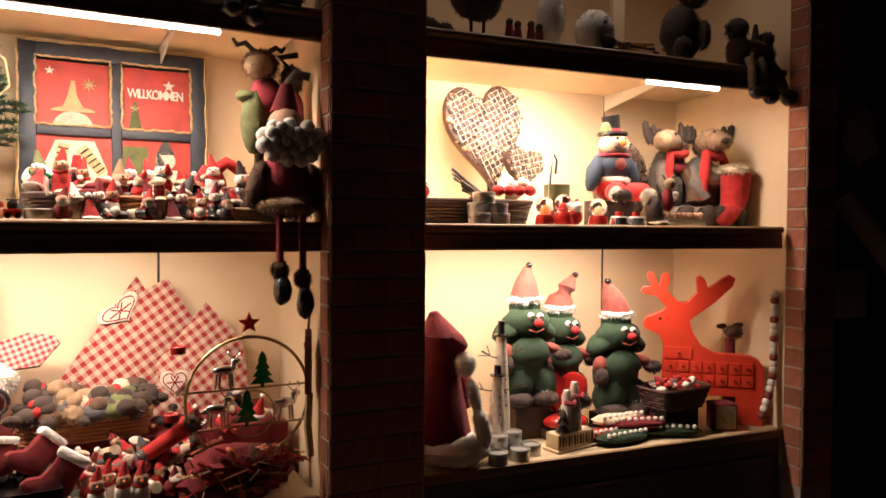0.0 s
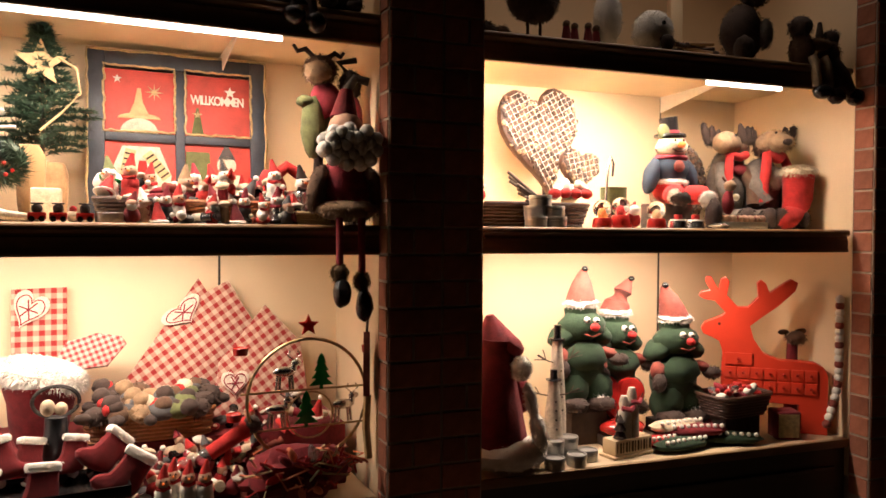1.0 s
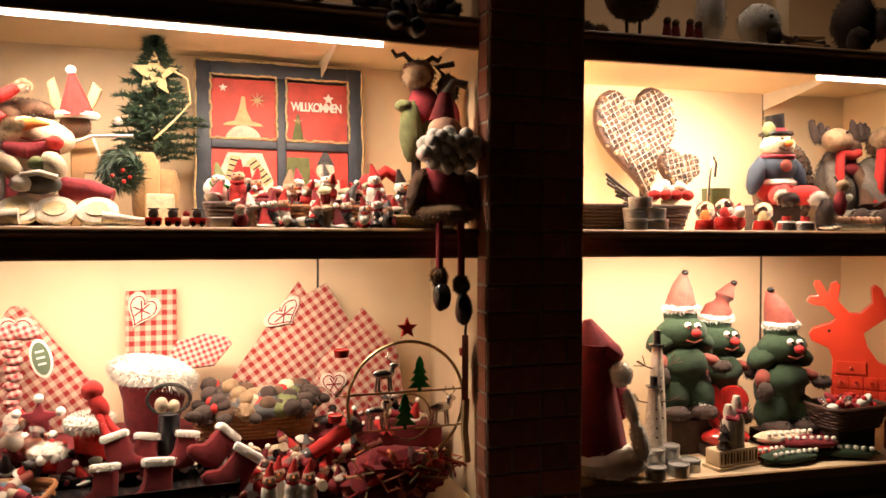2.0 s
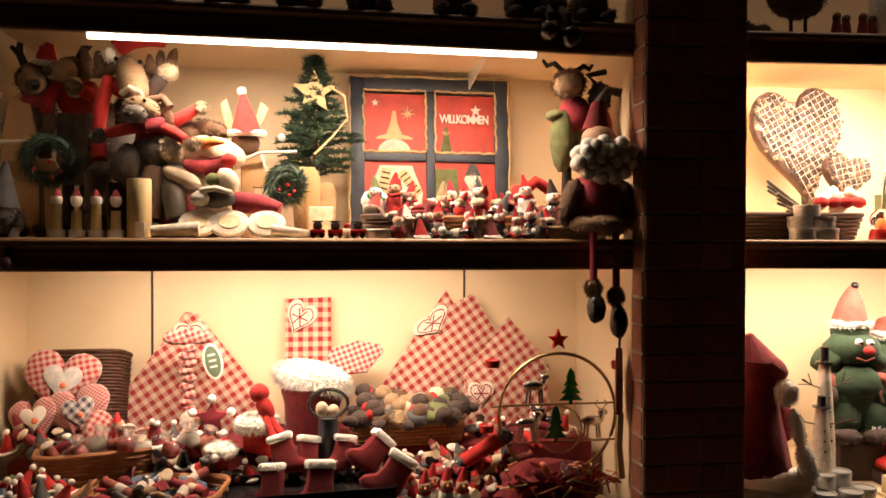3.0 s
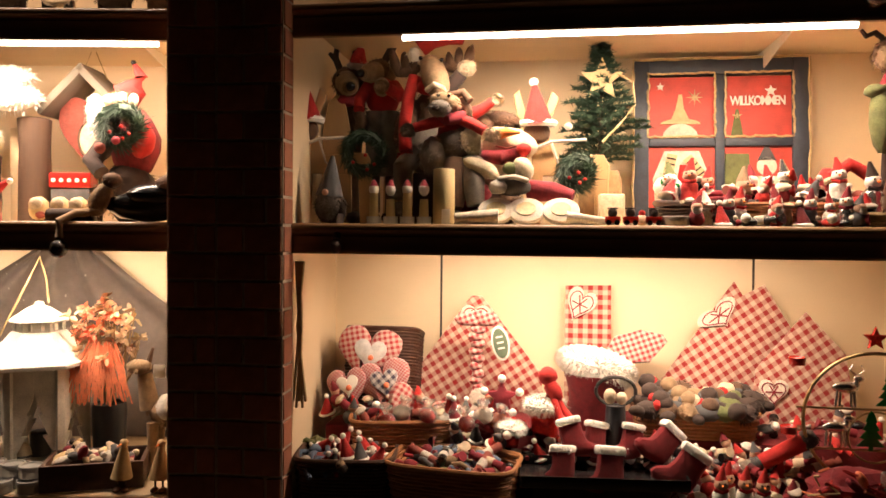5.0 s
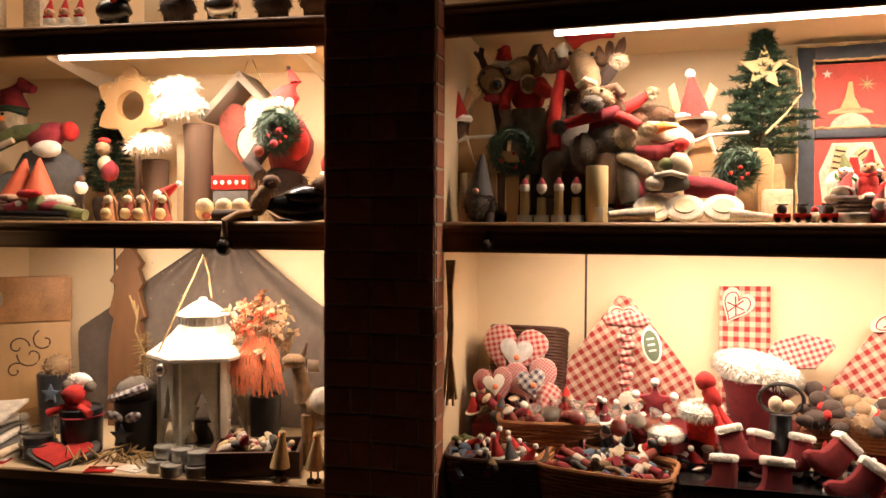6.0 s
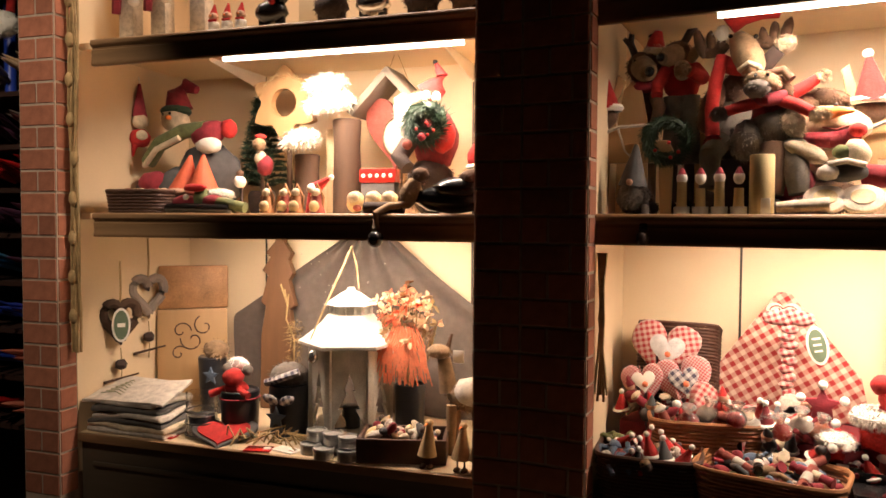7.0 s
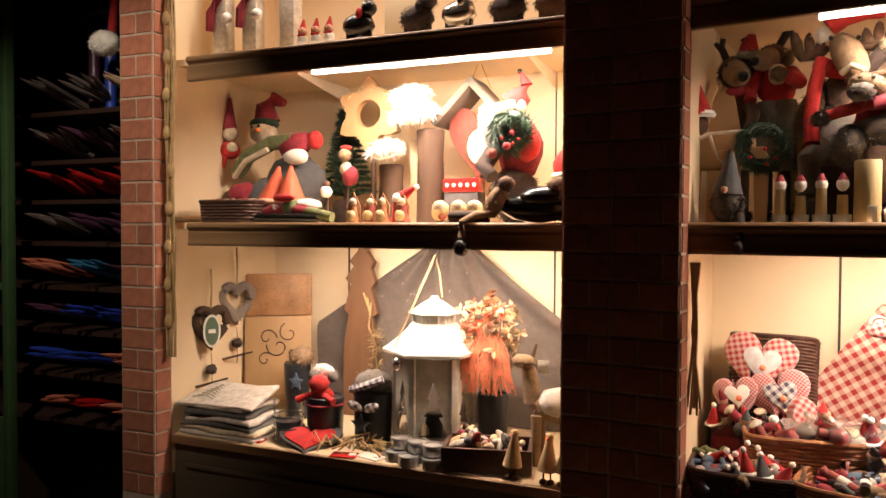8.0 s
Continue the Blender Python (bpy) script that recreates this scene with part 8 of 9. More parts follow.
part("wood_panel", new_box(-0.15, -0.018, -0.13, 0.15, 0.0, 0.298, bevel=0.004), MT["wood"], ob)
bm = bmesh.new()
for cx, cz, r, a0 in ((-0.05, 0.20, 0.045, 0), (0.05, 0.22, 0.05, 2), (0.06, 0.12, 0.04, 4), (-0.06, 0.10, 0.035, 1), (0.0, 0.16, 0.055, 3)):
    pipe(bm, [(cx + r * (1 - k / 16) * math.cos(a0 + k * 0.45), -0.020, cz + r * (1 - k / 16) * math.sin(a0 + k * 0.45)) for k in range(14)], 0.003, 0, 5)
part("scroll", bm, MT["dwick"], ob, "dark scroll drawing")
ob = thing("tree_slab", at("L", -1.07, 0.58, FLOOR_Z, 0, -4), "tall tree shape sawn from a dark wooden slab", "ornament")
out = [(0.075, 0), (0.07, 0.30), (0.085, 0.31), (0.06, 0.44), (0.085, 0.46), (0.05, 0.57), (0.07, 0.60), (0.045, 0.66), (0.06, 0.69), (0.02, 0.74), (0.02, 0.765), (-0.02, 0.765), (-0.025, 0.74), (-0.07, 0.69), (-0.045, 0.67), (-0.085, 0.61), (-0.055, 0.59), (-0.085, 0.47), (-0.06, 0.45), (-0.08, 0.31), (-0.07, 0.0)]
part("slab", plate(bmesh.new(), out, 0.035, 0, 0.004), MT["bark"], ob, smooth=False)
bm = bmesh.new()
for k in range(3):
    pipe(bm, [(0.02 + 0.02 * k, -0.03, 0.55 - 0.02 * k), (0.06, -0.035, 0.46), (0.055, -0.035, 0.40), (0.10, -0.04, 0.32), (0.11, -0.05, 0.20)], 0.004, 0, 5)
hairs(bm, [(Vector((0.10 + random.uniform(-0.02, 0.04), -0.04, random.uniform(0.2, 0.40))), Vector((random.uniform(-1, 1), -0.5, random.uniform(-0.5, 1)))) for _ in range(200)], 0.04, 0.0018)
part("grass_garland", bm, MT["hay"], ob)
# the white lantern
ob = thing("garden_lantern", at("L", -0.580, 0.31, FLOOR_Z, 22), "large worn white wooden six-sided lantern with a pagoda roof", "lantern")
part("base", lathe(bmesh.new(), [(0.0, 0.0), (0.165, 0.0), (0.170, 0.006), (0.170, 0.026), (0.162, 0.032), (0.0, 0.032)], seg=6), MT["lantern"], ob, smooth=False)
for k in range(6):
    a = 60 * k
    part("corner_post", new_box(-0.013, -0.013, 0.032, 0.013, 0.013, 0.360, bevel=0.003), MT["lantern"], ob, m=pose(0.150 * math.cos(radians(a)), 0.150 * math.sin(radians(a)), 0, 0, 0, a))
    q = pose(0, 0, 0, 0, 0, a)
    for sg in (-1, 1):
        # a board on either side of the tree-shaped opening
        edge = [(0.066, 0.032), (0.052, 0.032), (0.055, 0.075), (0.024, 0.135), (0.040, 0.135), (0.012, 0.205), (0.024, 0.205), (0.0, 0.268), (0.0, 0.360), (0.066, 0.360)]
        part("side_board", plate(bmesh.new(), [(x * sg, z) for x, z in edge], 0.012, 0, 0.0012, m=q @ pose(0, -0.130, 0)), MT["lantern"], ob, smooth=False)
part("candle", lathe(bmesh.new(), [(0.0, 0.034), (0.035, 0.034), (0.035, 0.115), (0.028, 0.120), (0.0, 0.118)], seg=16), MT["slate"], ob, "dark pillar candle")
part("eave", lathe(bmesh.new(), [(0.0, 0.360), (0.196, 0.360), (0.202, 0.364), (0.202, 0.374), (0.194, 0.380), (0.0, 0.380)], seg=6), MT["lantern"], ob, smooth=False)
part("roof", lathe(bmesh.new(), [(0.192, 0.380), (0.150, 0.412), (0.112, 0.446), (0.088, 0.476), (0.0, 0.476)], seg=6), MT["lantern"], ob, smooth=False)
part("cupola", lathe(bmesh.new(), [(0.084, 0.476), (0.084, 0.510), (0.0, 0.510)], seg=6), MT["lantern"], ob, smooth=False)
for k in range(6):
    for x in (-0.022, 0.0, 0.022):
        part("vent_bar", new_box(x - 0.006, -0.078, 0.482, x + 0.006, -0.0735, 0.505), MT["lantern"], ob, smooth=False, m=pose(0, 0, 0, 0, 0, 60 * k + 30))
part("cupola_roof", lathe(bmesh.new(), [(0.100, 0.508), (0.102, 0.514), (0.070, 0.535), (0.040, 0.556), (0.018, 0.566), (0.014, 0.578), (0.0, 0.580)], seg=6), MT["lantern"], ob, smooth=False)
part("hanging_rope", pipe(bmesh.new(), [(-0.150, -0.06, 0.385), (-0.10, -0.05, 0.50), (-0.03, 0, 0.66), (0.0, 0.02, 0.735), (0.02, 0.02, 0.66), (0.03, 0, 0.575)], 0.0035), MT["hay"], ob)
part("bell", ball(bmesh.new(), (-0.135, -0.115, 0.330), (0.020, 0.020, 0.026)), MT["silver"], ob, "small silver bell")
# bouquet
ob = thing("dried_bouquet", at("L", -0.355, 0.36, FLOOR_Z), "bunch of dried pale flowers with coral raffia in a dark pot", "plant")
part("pot", lathe(bmesh.new(), [(0.045, 0), (0.055, 0.05), (0.06, 0.20), (0.055, 0.21), (0.05, 0.20), (0.0, 0.19)], seg=18), MT["slate"], ob)
stems, petals, raffia = bmesh.new(), bmesh.new(), bmesh.new()
for i in range(60):
    a, r, z = random.uniform(0, 6.28), random.uniform(0, 0.15), random.uniform(0.42, 0.60)
    p = Vector((r * math.cos(a) * 1.05, r * math.sin(a) * 0.6 - 0.02, z - r * 0.5))
    pipe(stems, [(0, 0, 0.2), p * 0.7, p], 0.002, 0, 4)
    tint = random.choice((0, 0, 0, 1, 2, 3))
    for k in range(7):
        d = Vector((random.uniform(-1, 1), random.uniform(-1, 0.3), random.uniform(-0.5, 1))).normalized()
        side = d.orthogonal().normalized() * random.uniform(0.006, 0.011)
        l = random.uniform(0.022, 0.042)
        bend = Vector((0, 0, -0.008))
        quad = [petals.verts.new(q) for q in (p, p + d * l * 0.45 + side, p + d * l * 0.85 + side * 0.6 + bend, p + d * l + bend, p + d * l * 0.85 - side * 0.6 + bend, p + d * l * 0.45 - side)]
        petals.faces.new(quad).material_index = tint
for i in range(110):
    x = random.uniform(-0.09, 0.10)
    pipe(raffia, [(x * 0.5, -0.07, random.uniform(0.38, 0.45)), (x, -0.10, random.uniform(0.32, 0.38)), (x * 1.1 + random.uniform(-0.03, 0.03), -0.10, random.uniform(0.22, 0.31))], 0.0025, 0, 4)
part("stem_tangle", stems, MT["hay"], ob)
bmesh.ops.solidify(petals, geom=petals.faces[:], thickness=0.0008)
part("petals", petals, [MT["petal"], MT["coral"], MT["wicker"], MT["straw"]], ob)
part("raffia", raffia, MT["coral"], ob, "coral red raffia")
# gift tray
ob = thing("gift_tray", at("L", -0.29, 0.13, FLOOR_Z + 0.004, 14), "red-brown rectangular tray filled with small gifts", "tray")
for n, q in (("bottom", (-0.14, -0.08, 0, 0.14, 0.08, 0.006)), ("front_side", (-0.155, -0.095, 0, 0.155, -0.0805, 0.085)), ("back_side", (-0.155, 0.0805, 0, 0.155, 0.095, 0.085)), ("end_side", (-0.155, -0.08, 0, -0.1405, 0.08, 0.085)), ("end_side", (0.1405, -0.08, 0, 0.155, 0.08, 0.085))):
    part(n, new_box(*q, bevel=0.003), MT["dwick"], ob)
for i in range(22):
    figure("small_gift", at("L", -0.41 + 0.028 * (i % 9), 0.10 + 0.035 * (i // 9), FLOOR_Z + 0.07 + 0.012 * (i % 4), 47 * i), "small cream or dark wrapped gift in a tray", "gift", [("b", ("cream", "linen", "stone", "wine", "straw")[i % 5], (0, 0, 0), (0.034, 0.016, 0.014), (0, 30 * (i % 4) - 40, 0)), ("b", ("linen", "dark", "cream")[i % 3], (0.018, -0.01, 0.012), 0.011)], "tray gifts")
for s, d, k in ((-0.605, 0.075, 0), (-0.535, 0.04, 0), (-0.445, 0.045, 0), (-0.60, 0.115, 1), (-0.525, 0.095, 1), (-0.455, 0.075, 1), (-0.525, 0.10, 0), (-0.455, 0.10, 0), (-0.60, 0.13, 0)):
    tin(at("L", s - 0.02, d - 0.01, FLOOR_Z + 0.039 * k), "shallow grey round tin stacked with others", 0.036, 0.038)
figure("llama_figure", at("L", -0.13, 0.24, FLOOR_Z), "felt llama figure with a saddle cloth and label", "figurine", [("b", "tan", (0.06, 0, 0.21), (0.10, 0.05, 0.06)), ("c", "tan", (-0.03, 0, 0.22), (-0.05, 0, 0.34), 0.035, 0.024), ("b", "tan", (-0.065, -0.01, 0.365), (0.045, 0.026, 0.026)), ("c", "brown", (-0.035, 0, 0.38), (-0.02, 0, 0.43), 0.010, 0.004), ("b", "linen", (0.06, -0.01, 0.225), (0.07, 0.055, 0.055)), ("x", "white", (0.0, -0.05, 0.335, 0.04, -0.047, 0.38))] + [("c", "tan", (0.06 + q, y, 0), (0.06 + q, y, 0.18), 0.014, 0.020) for q in (-0.07, 0.07) for y in (-0.03, 0.03)])
for s in (-0.175, -0.055, 0.005):
    figure("wooden_bird", at("L", s, 0.045, FLOOR_Z), "slim wooden hen figure on wire legs", "figurine", [("c", "straw", (0, 0, 0.045), (0.008, 0, 0.15), 0.034, 0.010), ("b", "straw", (0.008, 0, 0.155), 0.014), ("c", "orange", (0.005, -0.01, 0.155), (0.0, -0.03, 0.152), 0.004, 0.001), ("c", "dark", (-0.012, 0, 0.008), (-0.012, 0, 0.05), 0.003, 0.003), ("c", "dark", (0.012, 0, 0.008), (0.012, 0, 0.05), 0.003, 0.003), ("b", "brown", (-0.012, -0.008, 0.008), (0.012, 0.018, 0.008)), ("b", "brown", (0.014, -0.008, 0.008), (0.012, 0.018, 0.008))], "wooden birds")
for s in (-0.645, -0.575):
    figure("baby_shoe", at("L", s, 0.19, FLOOR_Z, 20), "small knitted grey striped shoe", "shoe", [("b", "linen", (0, 0, 0.03), (0.035, 0.05, 0.03)), ("b", "stone", (0, -0.03, 0.04), (0.030, 0.022, 0.022)), ("b", "cream", (0, 0.02, 0.07), (0.025, 0.025, 0.035)), ("b", "stone", (0, 0.02, 0.06), (0.028, 0.028, 0.008))], "knitted shoes")
# pot dolls
ob = thing("glass_candle_jar", at("L", -1.13, 0.13, FLOOR_Z), "clear glass candle jar in a dark wire holder", "jar")
g = part("glass", lathe(bmesh.new(), [(0.058, 0.005), (0.060, 0.17), (0.057, 0.17), (0.055, 0.008), (0.0, 0.008)], seg=24), MT["glass"], ob)
g.visible_shadow = False
for k in range(3):
    part("wire_ring", pipe(bmesh.new(), [(0.063 * math.cos(a * math.pi / 12), 0.063 * math.sin(a * math.pi / 12), 0.01 + 0.045 * k) for a in range(24)], 0.003, 0, 5, closed=True), MT["iron"], ob)
part("filling", lathe(bmesh.new(), [(0.05, 0.009), (0.05, 0.08), (0.0, 0.085)], seg=16), MT["slate"], ob)
ob = thing("dark_pot", at("L", -1.005, 0.20, FLOOR_Z), "dark glazed pot with twine and a star", "pot")
part("pot", lathe(bmesh.new(), [(0.062, 0), (0.070, 0.01), (0.075, 0.17), (0.070, 0.175), (0.066, 0.165), (0.0, 0.16)], seg=22), MT["slate"], ob)
part("twine", pipe(bmesh.new(), [(0.076 * math.cos(a * math.pi / 12), 0.076 * math.sin(a * math.pi / 12), 0.145) for a in range(24)], 0.004, 0, 5, closed=True), MT["wine"], ob)
figure("red_bear_doll", at("L", -1.015, 0.19, FLOOR_Z + 0.165), "red knitted bear doll sitting in a pot", "doll", [("b", "red", (0, -0.02, 0.06), (0.042, 0.036, 0.036)), ("b", "red", (0, 0, 0.015), (0.05, 0.04, 0.03)), ("p", "red", [(-0.03, -0.03, 0.015), (-0.085, -0.05, -0.005)], 0.014), ("p", "red", [(0.03, -0.03, 0.015), (0.085, -0.05, 0.0)], 0.014), ("b", "grey", (-0.045, 0.01, 0.085), 0.022), ("b", "grey", (0.045, 0.01, 0.085), 0.022), ("b", "fur", (-0.01, 0.03, 0.10), (0.05, 0.02, 0.03))])
ob = thing("dark_pot", at("L", -0.81, 0.24, FLOOR_Z), "dark pot with a grey star and striped bow", "pot")
part("pot", lathe(bmesh.new(), [(0.062, 0), (0.072, 0.01), (0.078, 0.20), (0.072, 0.205), (0.0, 0.20)], seg=22), MT["slate"], ob)
part("star", plate(bmesh.new(), star_line(0.045, 0.45), 0.012, 0, 0.003, m=pose(-0.01, -0.082, 0.085)), MT["blue"], ob, "grey-blue star")
part("bow", ball(ball(bmesh.new(), (-0.035, -0.082, 0.155), (0.035, 0.010, 0.018), 0, (0, 20, 0)), (0.035, -0.082, 0.155), (0.035, 0.010, 0.018), 0, (0, -20, 0)), CHECK_B, ob, "striped bow")
part("snow_top", fluffy(bmesh.new(), (0, 0, 0.235), (0.085, 0.07, 0.055), 0, n=220), MT["grey"], ob, "grey woolly top with a dark scarf")
part("scarf", pipe(bmesh.new(), [(-0.07, -0.05, 0.21), (0.0, -0.075, 0.235), (0.07, -0.05, 0.26)], 0.016), CHECK_B, ob)
ob = thing("dark_pot", at("L", -1.30, 0.44, FLOOR_Z), "small dark pot with a blue star and striped ribbon", "pot")
part("pot", lathe(bmesh.new(), [(0.05, 0), (0.06, 0.24), (0.055, 0.245), (0.0, 0.235)], seg=20), MT["slate"], ob)
part("star", plate(bmesh.new(), star_line(0.04, 0.45), 0.012, 0, 0.003, m=pose(0.03, -0.055, 0.17)), MT["blue"], ob)
part("filling", fluffy(bmesh.new(), (0.02, 0, 0.27), (0.06, 0.05, 0.05), 0, n=160), MT["tan"], ob, "tan wool filling")
ob = thing("linen_stack", at("L", -1.405, 0.13, FLOOR_Z), "stack of folded pale linen cloths with dark edges", "cloth")
for i in range(6):
    bm = box(bmesh.new(), -0.19 + 0.01 * i, -0.11, 0.022 * i, 0.20 - 0.014 * i, 0.12, 0.022 * i + 0.0215, bevel=0.009)
    bmesh.ops.subdivide_edges(bm, edges=bm.edges[:], cuts=3, use_grid_fill=True)
    for v in bm.verts:
        v.co.z = max(0.0005, v.co.z + 0.010 * noise.noise(v.co * 9 + Vector((0, 0, 0.3 * i))) - 0.35 * max(0.0, abs(v.co.x) - 0.13) * (i > 1))
        v.co.x += 0.030 * noise.noise(v.co * 6 + Vector((0, 2.7 * i, 0)))
        v.co.y += 0.016 * noise.noise(v.co * 7 + Vector((5, 1.9 * i, 0)))
    part("folded_cloth", bm, MT[("linen", "cream", "slatecloth", "linen", "slatecloth", "linen")[i]], ob)
ob = cloth_plate("linen_napkin", at("L", -1.42, 0.12, FLOOR_Z + 0.150, 0, -78), [(-0.18, -0.11), (0.19, -0.10), (0.17, 0.12), (-0.15, 0.11)], MT["linen"], "pale linen napkin with an embroidered fir tree", "napkin", bulge=0.012)
bm = bmesh.new()
for k in range(7):
    for sg in (-1, 1):
        pipe(bm, [(-0.06, -0.022, 0.05 - 0.018 * k), (-0.06 + sg * (0.012 + 0.006 * k), -0.022, 0.04 - 0.020 * k)], 0.002, 0, 4)
part("embroidery", bm, MT["olive"], ob)
ob = thing("felt_heart_flat", at("L", -1.00, 0.07, FLOOR_Z + 0.02, 20, -70), "flat red felt heart with grey border and white print", "ornament")
part("border", plate(bmesh.new(), heart_line(0.25, 0.22), 0.018, 0, 0.006), MT["stone"], ob)
part("centre", plate(bmesh.new(), heart_line(0.20, 0.17), 0.008, 0, 0.002, m=pose(0, -0.011, 0)), MT["red"], ob)
for s, d, rz, key in ((-1.25, 0.06, 5, "dpaint"), (-0.82, 0.035, 12, "dpaint"), (-0.72, 0.06, -15, "white")):
    figure("paper_card", at("L", s, d, FLOOR_Z, rz), "small card or packet lying on the deck", "card", [("x", key, (-0.05, -0.03, 0, 0.05, 0.03, 0.006)), ("x", "white", (0.02, -0.012, 0.006, 0.045, 0.012, 0.008))], "cards")
ob = thing("twine_heap", at("L", -0.80, 0.11, FLOOR_Z), "loose heap of rough twine and dry grass", "twine")
for i in range(26):
    x, y = random.uniform(-0.14, 0.14), random.uniform(-0.06, 0.06)
    part("strand", pipe(bmesh.new(), [(x, y, 0.01 + random.uniform(0, 0.03)), (x + random.uniform(-0.06, 0.06), y + random.uniform(-0.04, 0.04), 0.02 + random.uniform(0, 0.05)), (x + random.uniform(-0.09, 0.09), y + random.uniform(-0.05, 0.05), 0.008 + random.uniform(0, 0.03))], 0.0035, 0, 5), MT["hay"], ob)
# hanging hearts on the side wall
for s, d, z, key in ((-1.575, 0.20, 1.06, "log"), (-1.575, 0.37, 1.15, "throw")):
    ob = thing("wooden_heart", at("L", s, d, z, 62), "greyed wooden heart hung on a cord", "ornament", "hanging hearts")
    part("heart", pipe(bmesh.new(), [(x, 0, q) for x, q in heart_line(0.14, 0.18)], 0.021, 0, 8, closed=True), MT[key], ob)
    part("cord", pipe(bmesh.new(), [(0, 0, 0.09), (0.003, 0, 0.16), (0, 0, 0.26)], 0.004), MT["hay"], ob)
    part("cone_string", pipe(bmesh.new(), [(0, 0, -0.10), (0.005, 0, -0.18), (0, 0, -0.26)], 0.002), MT["hay"], ob)
    part("pine_cone", ball(bmesh.new(), (0, 0, -0.17), (0.025, 0.02, 0.022), 0, seg=10, lump=0.5), MT["dark"], ob)
    part("twig", cone(bmesh.new(), (-0.07, -0.01, -0.235), (0.07, -0.01, -0.215), 0.006, 0.004), MT["log"], ob)
ob = thing("oval_label", at("L", -1.545, 0.17, 1.06, 50), "white oval card with a green face on a cord", "label")
part("card", plate(bmesh.new(), [(0.036 * math.cos(a * math.pi / 12), 0.07 * math.sin(a * math.pi / 12)) for a in range(24)], 0.003), MT["white"], ob)
part("card_face", plate(bmesh.new(), [(0.028 * math.cos(a * math.pi / 12), 0.060 * math.sin(a * math.pi / 12)) for a in range(24)], 0.002, m=pose(0, -0.0035, 0)), MT["label"], ob)
part("card_bar", new_box(-0.015, -0.0065, -0.008, 0.015, -0.005, 0.008), MT["white"], ob)
bm = bmesh.new()
for k in range(7):
    pipe(bm, [(0.012 * math.sin(2.1 * k + j * 0.7) + 0.004 * k - 0.012, 0.008 * math.cos(k + j), 1.35 - j * 0.16) for j in range(10)], 0.005, 0, 5)
for j in range(9):
    ball(bm, (random.uniform(-0.012, 0.012), -0.01, 1.25 - 0.15 * j), (0.018, 0.014, 0.03), 0, seg=8)
solid("dried_garland", bm, MT["hay"], at("L", -1.578, -0.03, 1.07), "long hanging garland of dried stems and pods beside a pier", "garland")

# left-hand bay, top shelf
for i, (s, h) in enumerate(((-1.47, 0.42), (-1.32, 0.44), (-1.14, 0.46))):
    ob = thing("white_post_figure", at("L", s, 0.16, TOP_Z), "whitewashed wooden post figure with a red cap", "ornament", "post figures")
    part("post", new_box(-0.035, -0.03, 0, 0.035, 0.03, h, bevel=0.006), MT["plaster"], ob)
    if i < 2:
        part("scarf", pipe(bmesh.new(), [(-0.04, -0.035, 0.13), (-0.03, -0.045, 0.20), (0.01, -0.045, 0.26)], 0.018), MT["wine"], ob)
        part("bobble", ball(bmesh.new(), (0.055, -0.05, 0.17), 0.022), MT["fur"], ob)
for i in range(3):
    figurine(at("L", -1.03 + 0.058 * i, 0.08, TOP_Z), "small red and white santa figurine on the top shelf", "white", "red", 1, 0.85)
for i, (s, key) in enumerate(((-0.80, "black"), (-0.56, "dark"), (-0.40, "silver"), (-0.22, "dark"), (-0.06, "brown"))):
    figure("dark_plush", at("L", s, 0.10, TOP_Z), "dark plush or carved animal on the top shelf", "plush toy", [("b", key, (0, 0, 0.075), (0.065, 0.04, 0.045)), ("b", key, (0.05, -0.01, 0.13), (0.03, 0.03, 0.03)), ("b", "red" if i == 0 else key, (0.02, -0.03, 0.11), (0.014, 0.012, 0.02))] + [("c", key, (q, 0, 0), (q, 0, 0.05), 0.010, 0.012) for q in (-0.04, -0.02, 0.03, 0.045)], "top shelf plush")
ob = thing("picture_frame", at("L", -0.66, 0.20, TOP_Z), "pale wooden frame standing on the top shelf", "frame")
part("board", new_box(-0.08, -0.008, 0, 0.08, 0.008, 0.30, bevel=0.003), MT["pale"], ob)

# ================= candle rack beyond the pier on the left =================
RACK = BAY["L"] @ pose(-2.12, 0.10, 0, 0, 0, 0)
DARKWOOD = grain("very_dark_rack_wood", (0.045, 0.02, 0.014), (0.02, 0.01, 0.007), 0.5, (3, 30, 30))
ob = thing("candle_rack", RACK, "tall dark wooden rack of open compartments for candles", "rack")
part("back_panel", new_box(-0.75, 0.42, 0, 0.30, 0.44, 2.9), DARKWOOD, ob, smooth=False)
part("side_panel", new_box(0.30, -0.02, 0, 0.33, 0.44, 2.9), DARKWOOD, ob, smooth=False)
part("side_panel", new_box(-0.78, -0.02, 0, -0.75, 0.44, 2.9), DARKWOOD, ob, smooth=False)
LEV = (0.62, 0.83, 1.03, 1.23, 1.43, 1.62, 1.80, 2.02, 2.45)
for z in LEV:
    part("rack_shelf", new_box(-0.75, 0.0, z - 0.02, 0.30, 0.42, z), DARKWOOD, ob, smooth=False)
WAX = {"pinkw": mat("salmon_wax", (0.50, 0.16, 0.10), 0.4, 0.15), "redw": mat("red_wax", (0.40, 0.012, 0.012), 0.35, 0.15), "creamw": mat("cream_wax", (0.62, 0.45, 0.28), 0.4, 0.1), "bluew": mat("blue_wax", (0.02, 0.05, 0.35), 0.35, 0.15), "aqua": MT["ice"], "plum": mat("plum_wax", (0.08, 0.03, 0.06), 0.35, 0.15), "slatew": mat("grey_wax", (0.16, 0.13, 0.12), 0.3, 0.2, coat=0.6)}
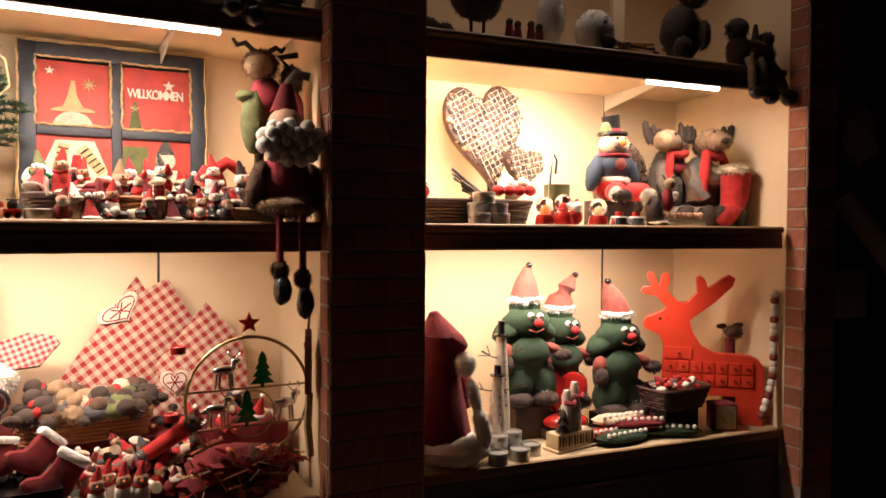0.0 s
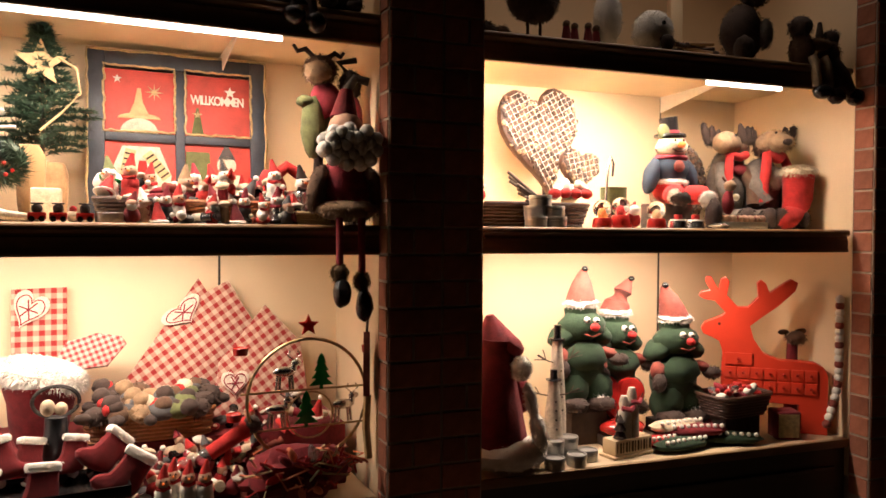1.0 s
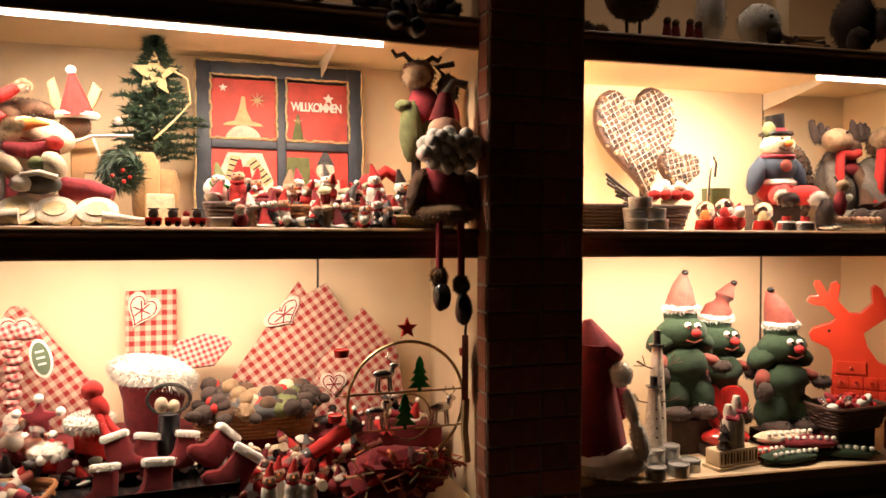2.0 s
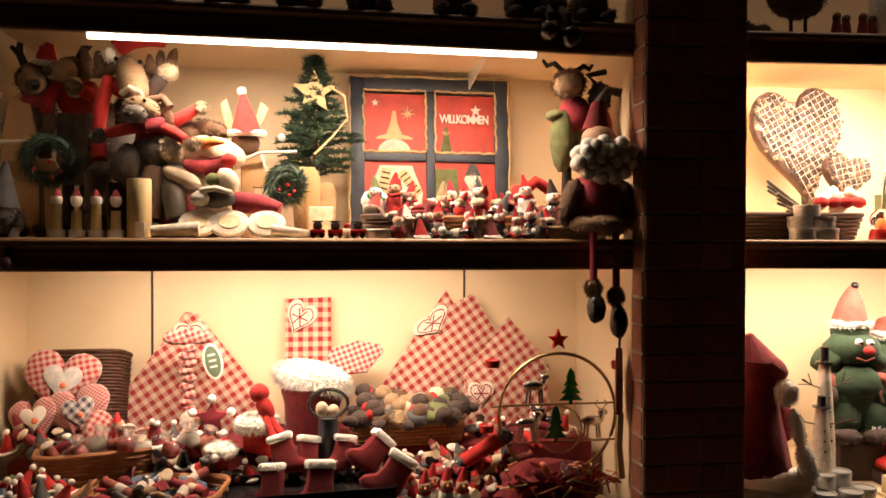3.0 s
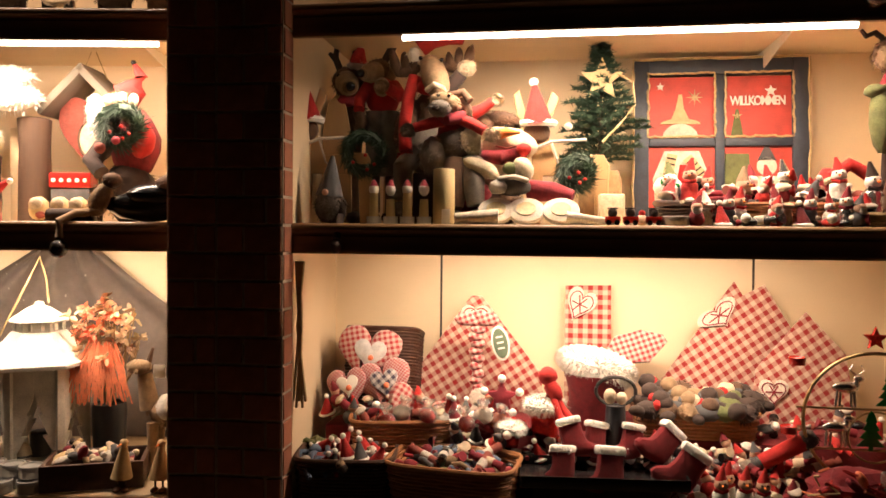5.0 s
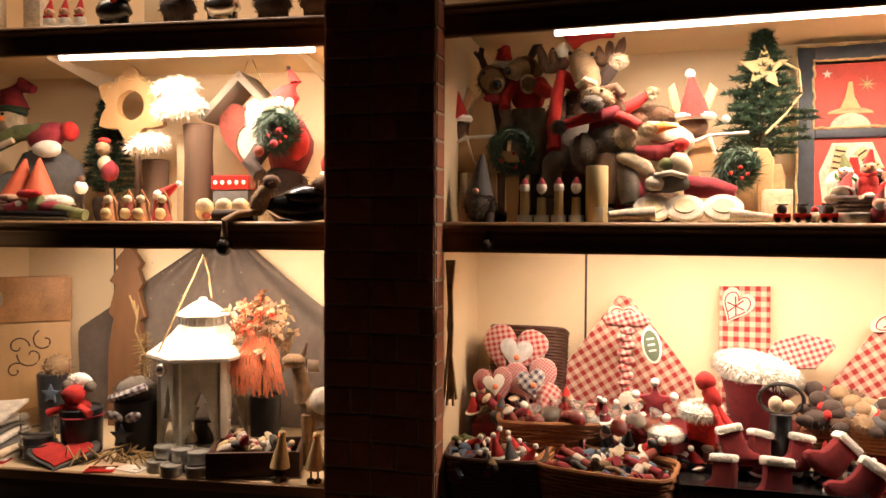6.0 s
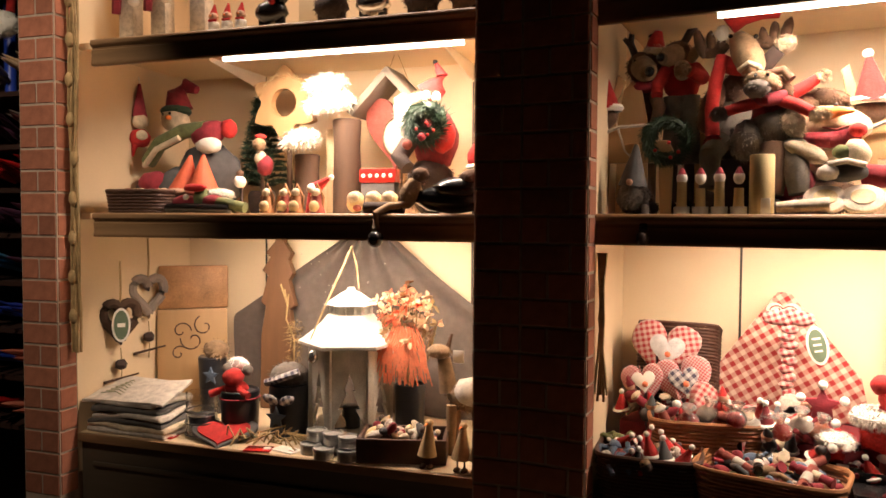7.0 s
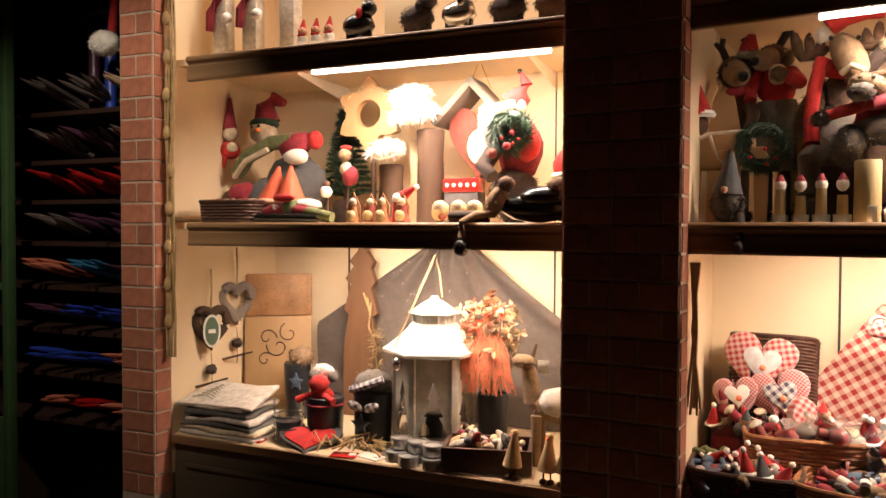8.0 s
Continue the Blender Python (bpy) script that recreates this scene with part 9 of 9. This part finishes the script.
for z, row in zip(LEV, (("pinkw", "redw", "pinkw"), ("pinkw", "bluew", "bluew"), ("bluew", "bluew", "plum"), ("plum", "aqua", "pinkw"), ("plum", "plum", "slatew"), ("redw", "redw", "redw"), ("slatew", "plum", "slatew"), ("creamw", "slatew", "slatew"))):
    for j, key in enumerate(row):
        grp = thing("candle_bundle", RACK @ pose(0.17 - 0.22 * j, 0.02, z + 0.004, 0, 0, 0), "bundle of long taper candles lying in the rack", "candles", "candle bundles")
        for k in range(7):
            x, y = 0.021 * (k % 4) - 0.03 + 0.01 * (k // 4), -0.05 + random.uniform(-0.03, 0.03)
            bm = lathe(bmesh.new(), [(0.013, 0), (0.0135, 0.01), (0.011, 0.24), (0.004, 0.285), (0.001, 0.30), (0, 0.30)], seg=8, m=pose(x, y + 0.20, 0.012 + 0.019 * (k // 4) + 0.02, 76, 0, random.uniform(-8, 30)))
            part("candle", bm, WAX[key], grp)
for x, key, h in ((0.10, "creamw", 0.24), (-0.02, "bluew", 0.42), (-0.12, "plum", 0.42)):
    grp = thing("tall_candle", RACK @ pose(x, 0.10, 2.022), "tall candle standing upright in the rack", "candle", "tall candles")
    part("candle", lathe(bmesh.new(), [(0.024, 0), (0.025, h - 0.01), (0.02, h), (0, h)], seg=16), WAX[key], grp)
figure("fur_pompom", RACK @ pose(0.12, -0.06, 2.28), "round white furry bobble hung on a red ribbon", "bobble", [("f", "fur", (0, 0, 0), (0.075, 0.06, 0.06)), ("p", "red", [(0.02, 0.02, 0.05), (0.03, 0.04, 0.30)], 0.018)])
bm = bmesh.new()
for k in range(4):
    pipe(bm, [(0.012 * math.sin(k * 2 + j) + 0.008 * k, 0.004 * k, -0.13 * j) for j in range(10)], 0.006, 0, 5)
solid("red_ribbon", bm, MT["red"], RACK @ pose(0.22, -0.045, 1.95), "long red ribbon hanging in front of the candle rack", "ribbon")
ob = thing("price_tag", RACK @ pose(0.235, -0.06, 1.72), "small white tag on a red ribbon", "tag")
part("card", new_box(-0.015, -0.002, -0.02, 0.015, 0.002, 0.025), MT["white"], ob)
ob = thing("green_frame", BAY["L"] @ pose(-2.42, -0.10, 0), "dark green painted wooden frame at the end of the rack", "frame")
GREENF = mat("dark_green_paint", (0.04, 0.085, 0.03), 0.5, 0.25, 12, 0.1)
part("post", new_box(-0.02, -0.02, 0, 0.02, 0.02, 2.6, bevel=0.003), GREENF, ob)
part("rail", new_box(-0.60, -0.018, 1.22, -0.0205, 0.018, 1.25, bevel=0.003), GREENF, ob)
part("lower_panel", new_box(-0.60, -0.012, 0.0, -0.0205, 0.012, 0.66), GREENF, ob, smooth=False)
ob = thing("number_board", BAY["L"] @ pose(-2.50, -0.13, 1.98, 0, 0, 0), "dark board with pale drawn numbers and houses", "sign")
part("board", new_box(-0.20, -0.01, 0.0, 0.05, 0.01, 0.50, bevel=0.003), MT["stone"], ob)
for k in range(5):
    part("drawn_bar", new_box(-0.03 + 0.014 * k, -0.0125, 0.16, -0.024 + 0.014 * k, -0.0105, 0.23), MT["linen"], ob, smooth=False)
for body, z, sz in (("2", 0.30, 0.05), ("24", 0.07, 0.05)):
    txt = bpy.data.curves.new("number", "FONT")
    txt.body, txt.size, txt.align_x, txt.extrude = body, sz, "CENTER", 0.001
    tmp = new("number_source", txt)
    me = bpy.data.meshes.new_from_object(tmp.evaluated_get(bpy.context.evaluated_depsgraph_get()))
    bpy.data.objects.remove(tmp)
    me.materials.append(MT["linen"])
    nb = new("number", me)
    nb.parent, nb.matrix_local = ob, pose(0.0, -0.0115, z, 90, 0, 0)

# ================= dim stand beyond the pier on the right =================
ob = thing("textile_rack", BAY["R"] @ pose(2.15, 0.10, 0), "dark stand with pale folded textiles in the shade", "rack")
part("stand", new_box(-0.28, 0.05, 0, 0.6, 0.4, 2.7), DARKWOOD, ob, smooth=False)
part("rolled_cloth", cone(bmesh.new(), (-0.10, -0.02, 1.68), (0.25, -0.05, 1.33), 0.055, 0.055), MT["linen"], ob)
part("pale_cloth", new_box(-0.16, -0.02, 1.10, 0.10, 0.0495, 1.32, bevel=0.01), MT["linen"], ob)
part("hung_cloth", ball(bmesh.new(), (0.02, -0.02, 1.95), (0.10, 0.05, 0.16), lump=0.3), MT["linen"], ob)
# ---- bricks of the piers ----
COURSE, BLEN, JOINT = 0.083, 0.205, 0.009
brick_meshes = {}


def brick_mesh(length):
    key = round(length, 3)
    if key not in brick_meshes:
        bm = new_box(0, -0.004, 0, key, 0.002, COURSE - JOINT, bevel=0.0022)
        me = bpy.data.meshes.new("brick")
        bm.to_mesh(me)
        bm.free()
        me.materials.append(BRICK)
        brick_meshes[key] = me
    return brick_meshes[key]


for ob, faces in PIERS:
    for (x0, y0), (x1, y1) in faces:
        run = math.hypot(x1 - x0, y1 - y0)
        if run < 0.05:
            continue
        turn = math.degrees(math.atan2(y1 - y0, x1 - x0))
        for row in range(5, 33):
            z = row * COURSE + 0.02
            cuts, x = [0.0], (0.55 if row % 2 else 1.0) * BLEN * 0.75
            while x < run - 0.03:
                cuts.append(x)
                x += BLEN
            cuts.append(run)
            if run > 0.4:
                cuts = cuts[-4:]
            for a, b in zip(cuts, cuts[1:]):
                br = new("brick", brick_mesh(b - a - JOINT))
                br.parent = ob
                br.matrix_local = pose(x0, y0, z, 0, 0, turn) @ pose(a + JOINT / 2, 0, 0)
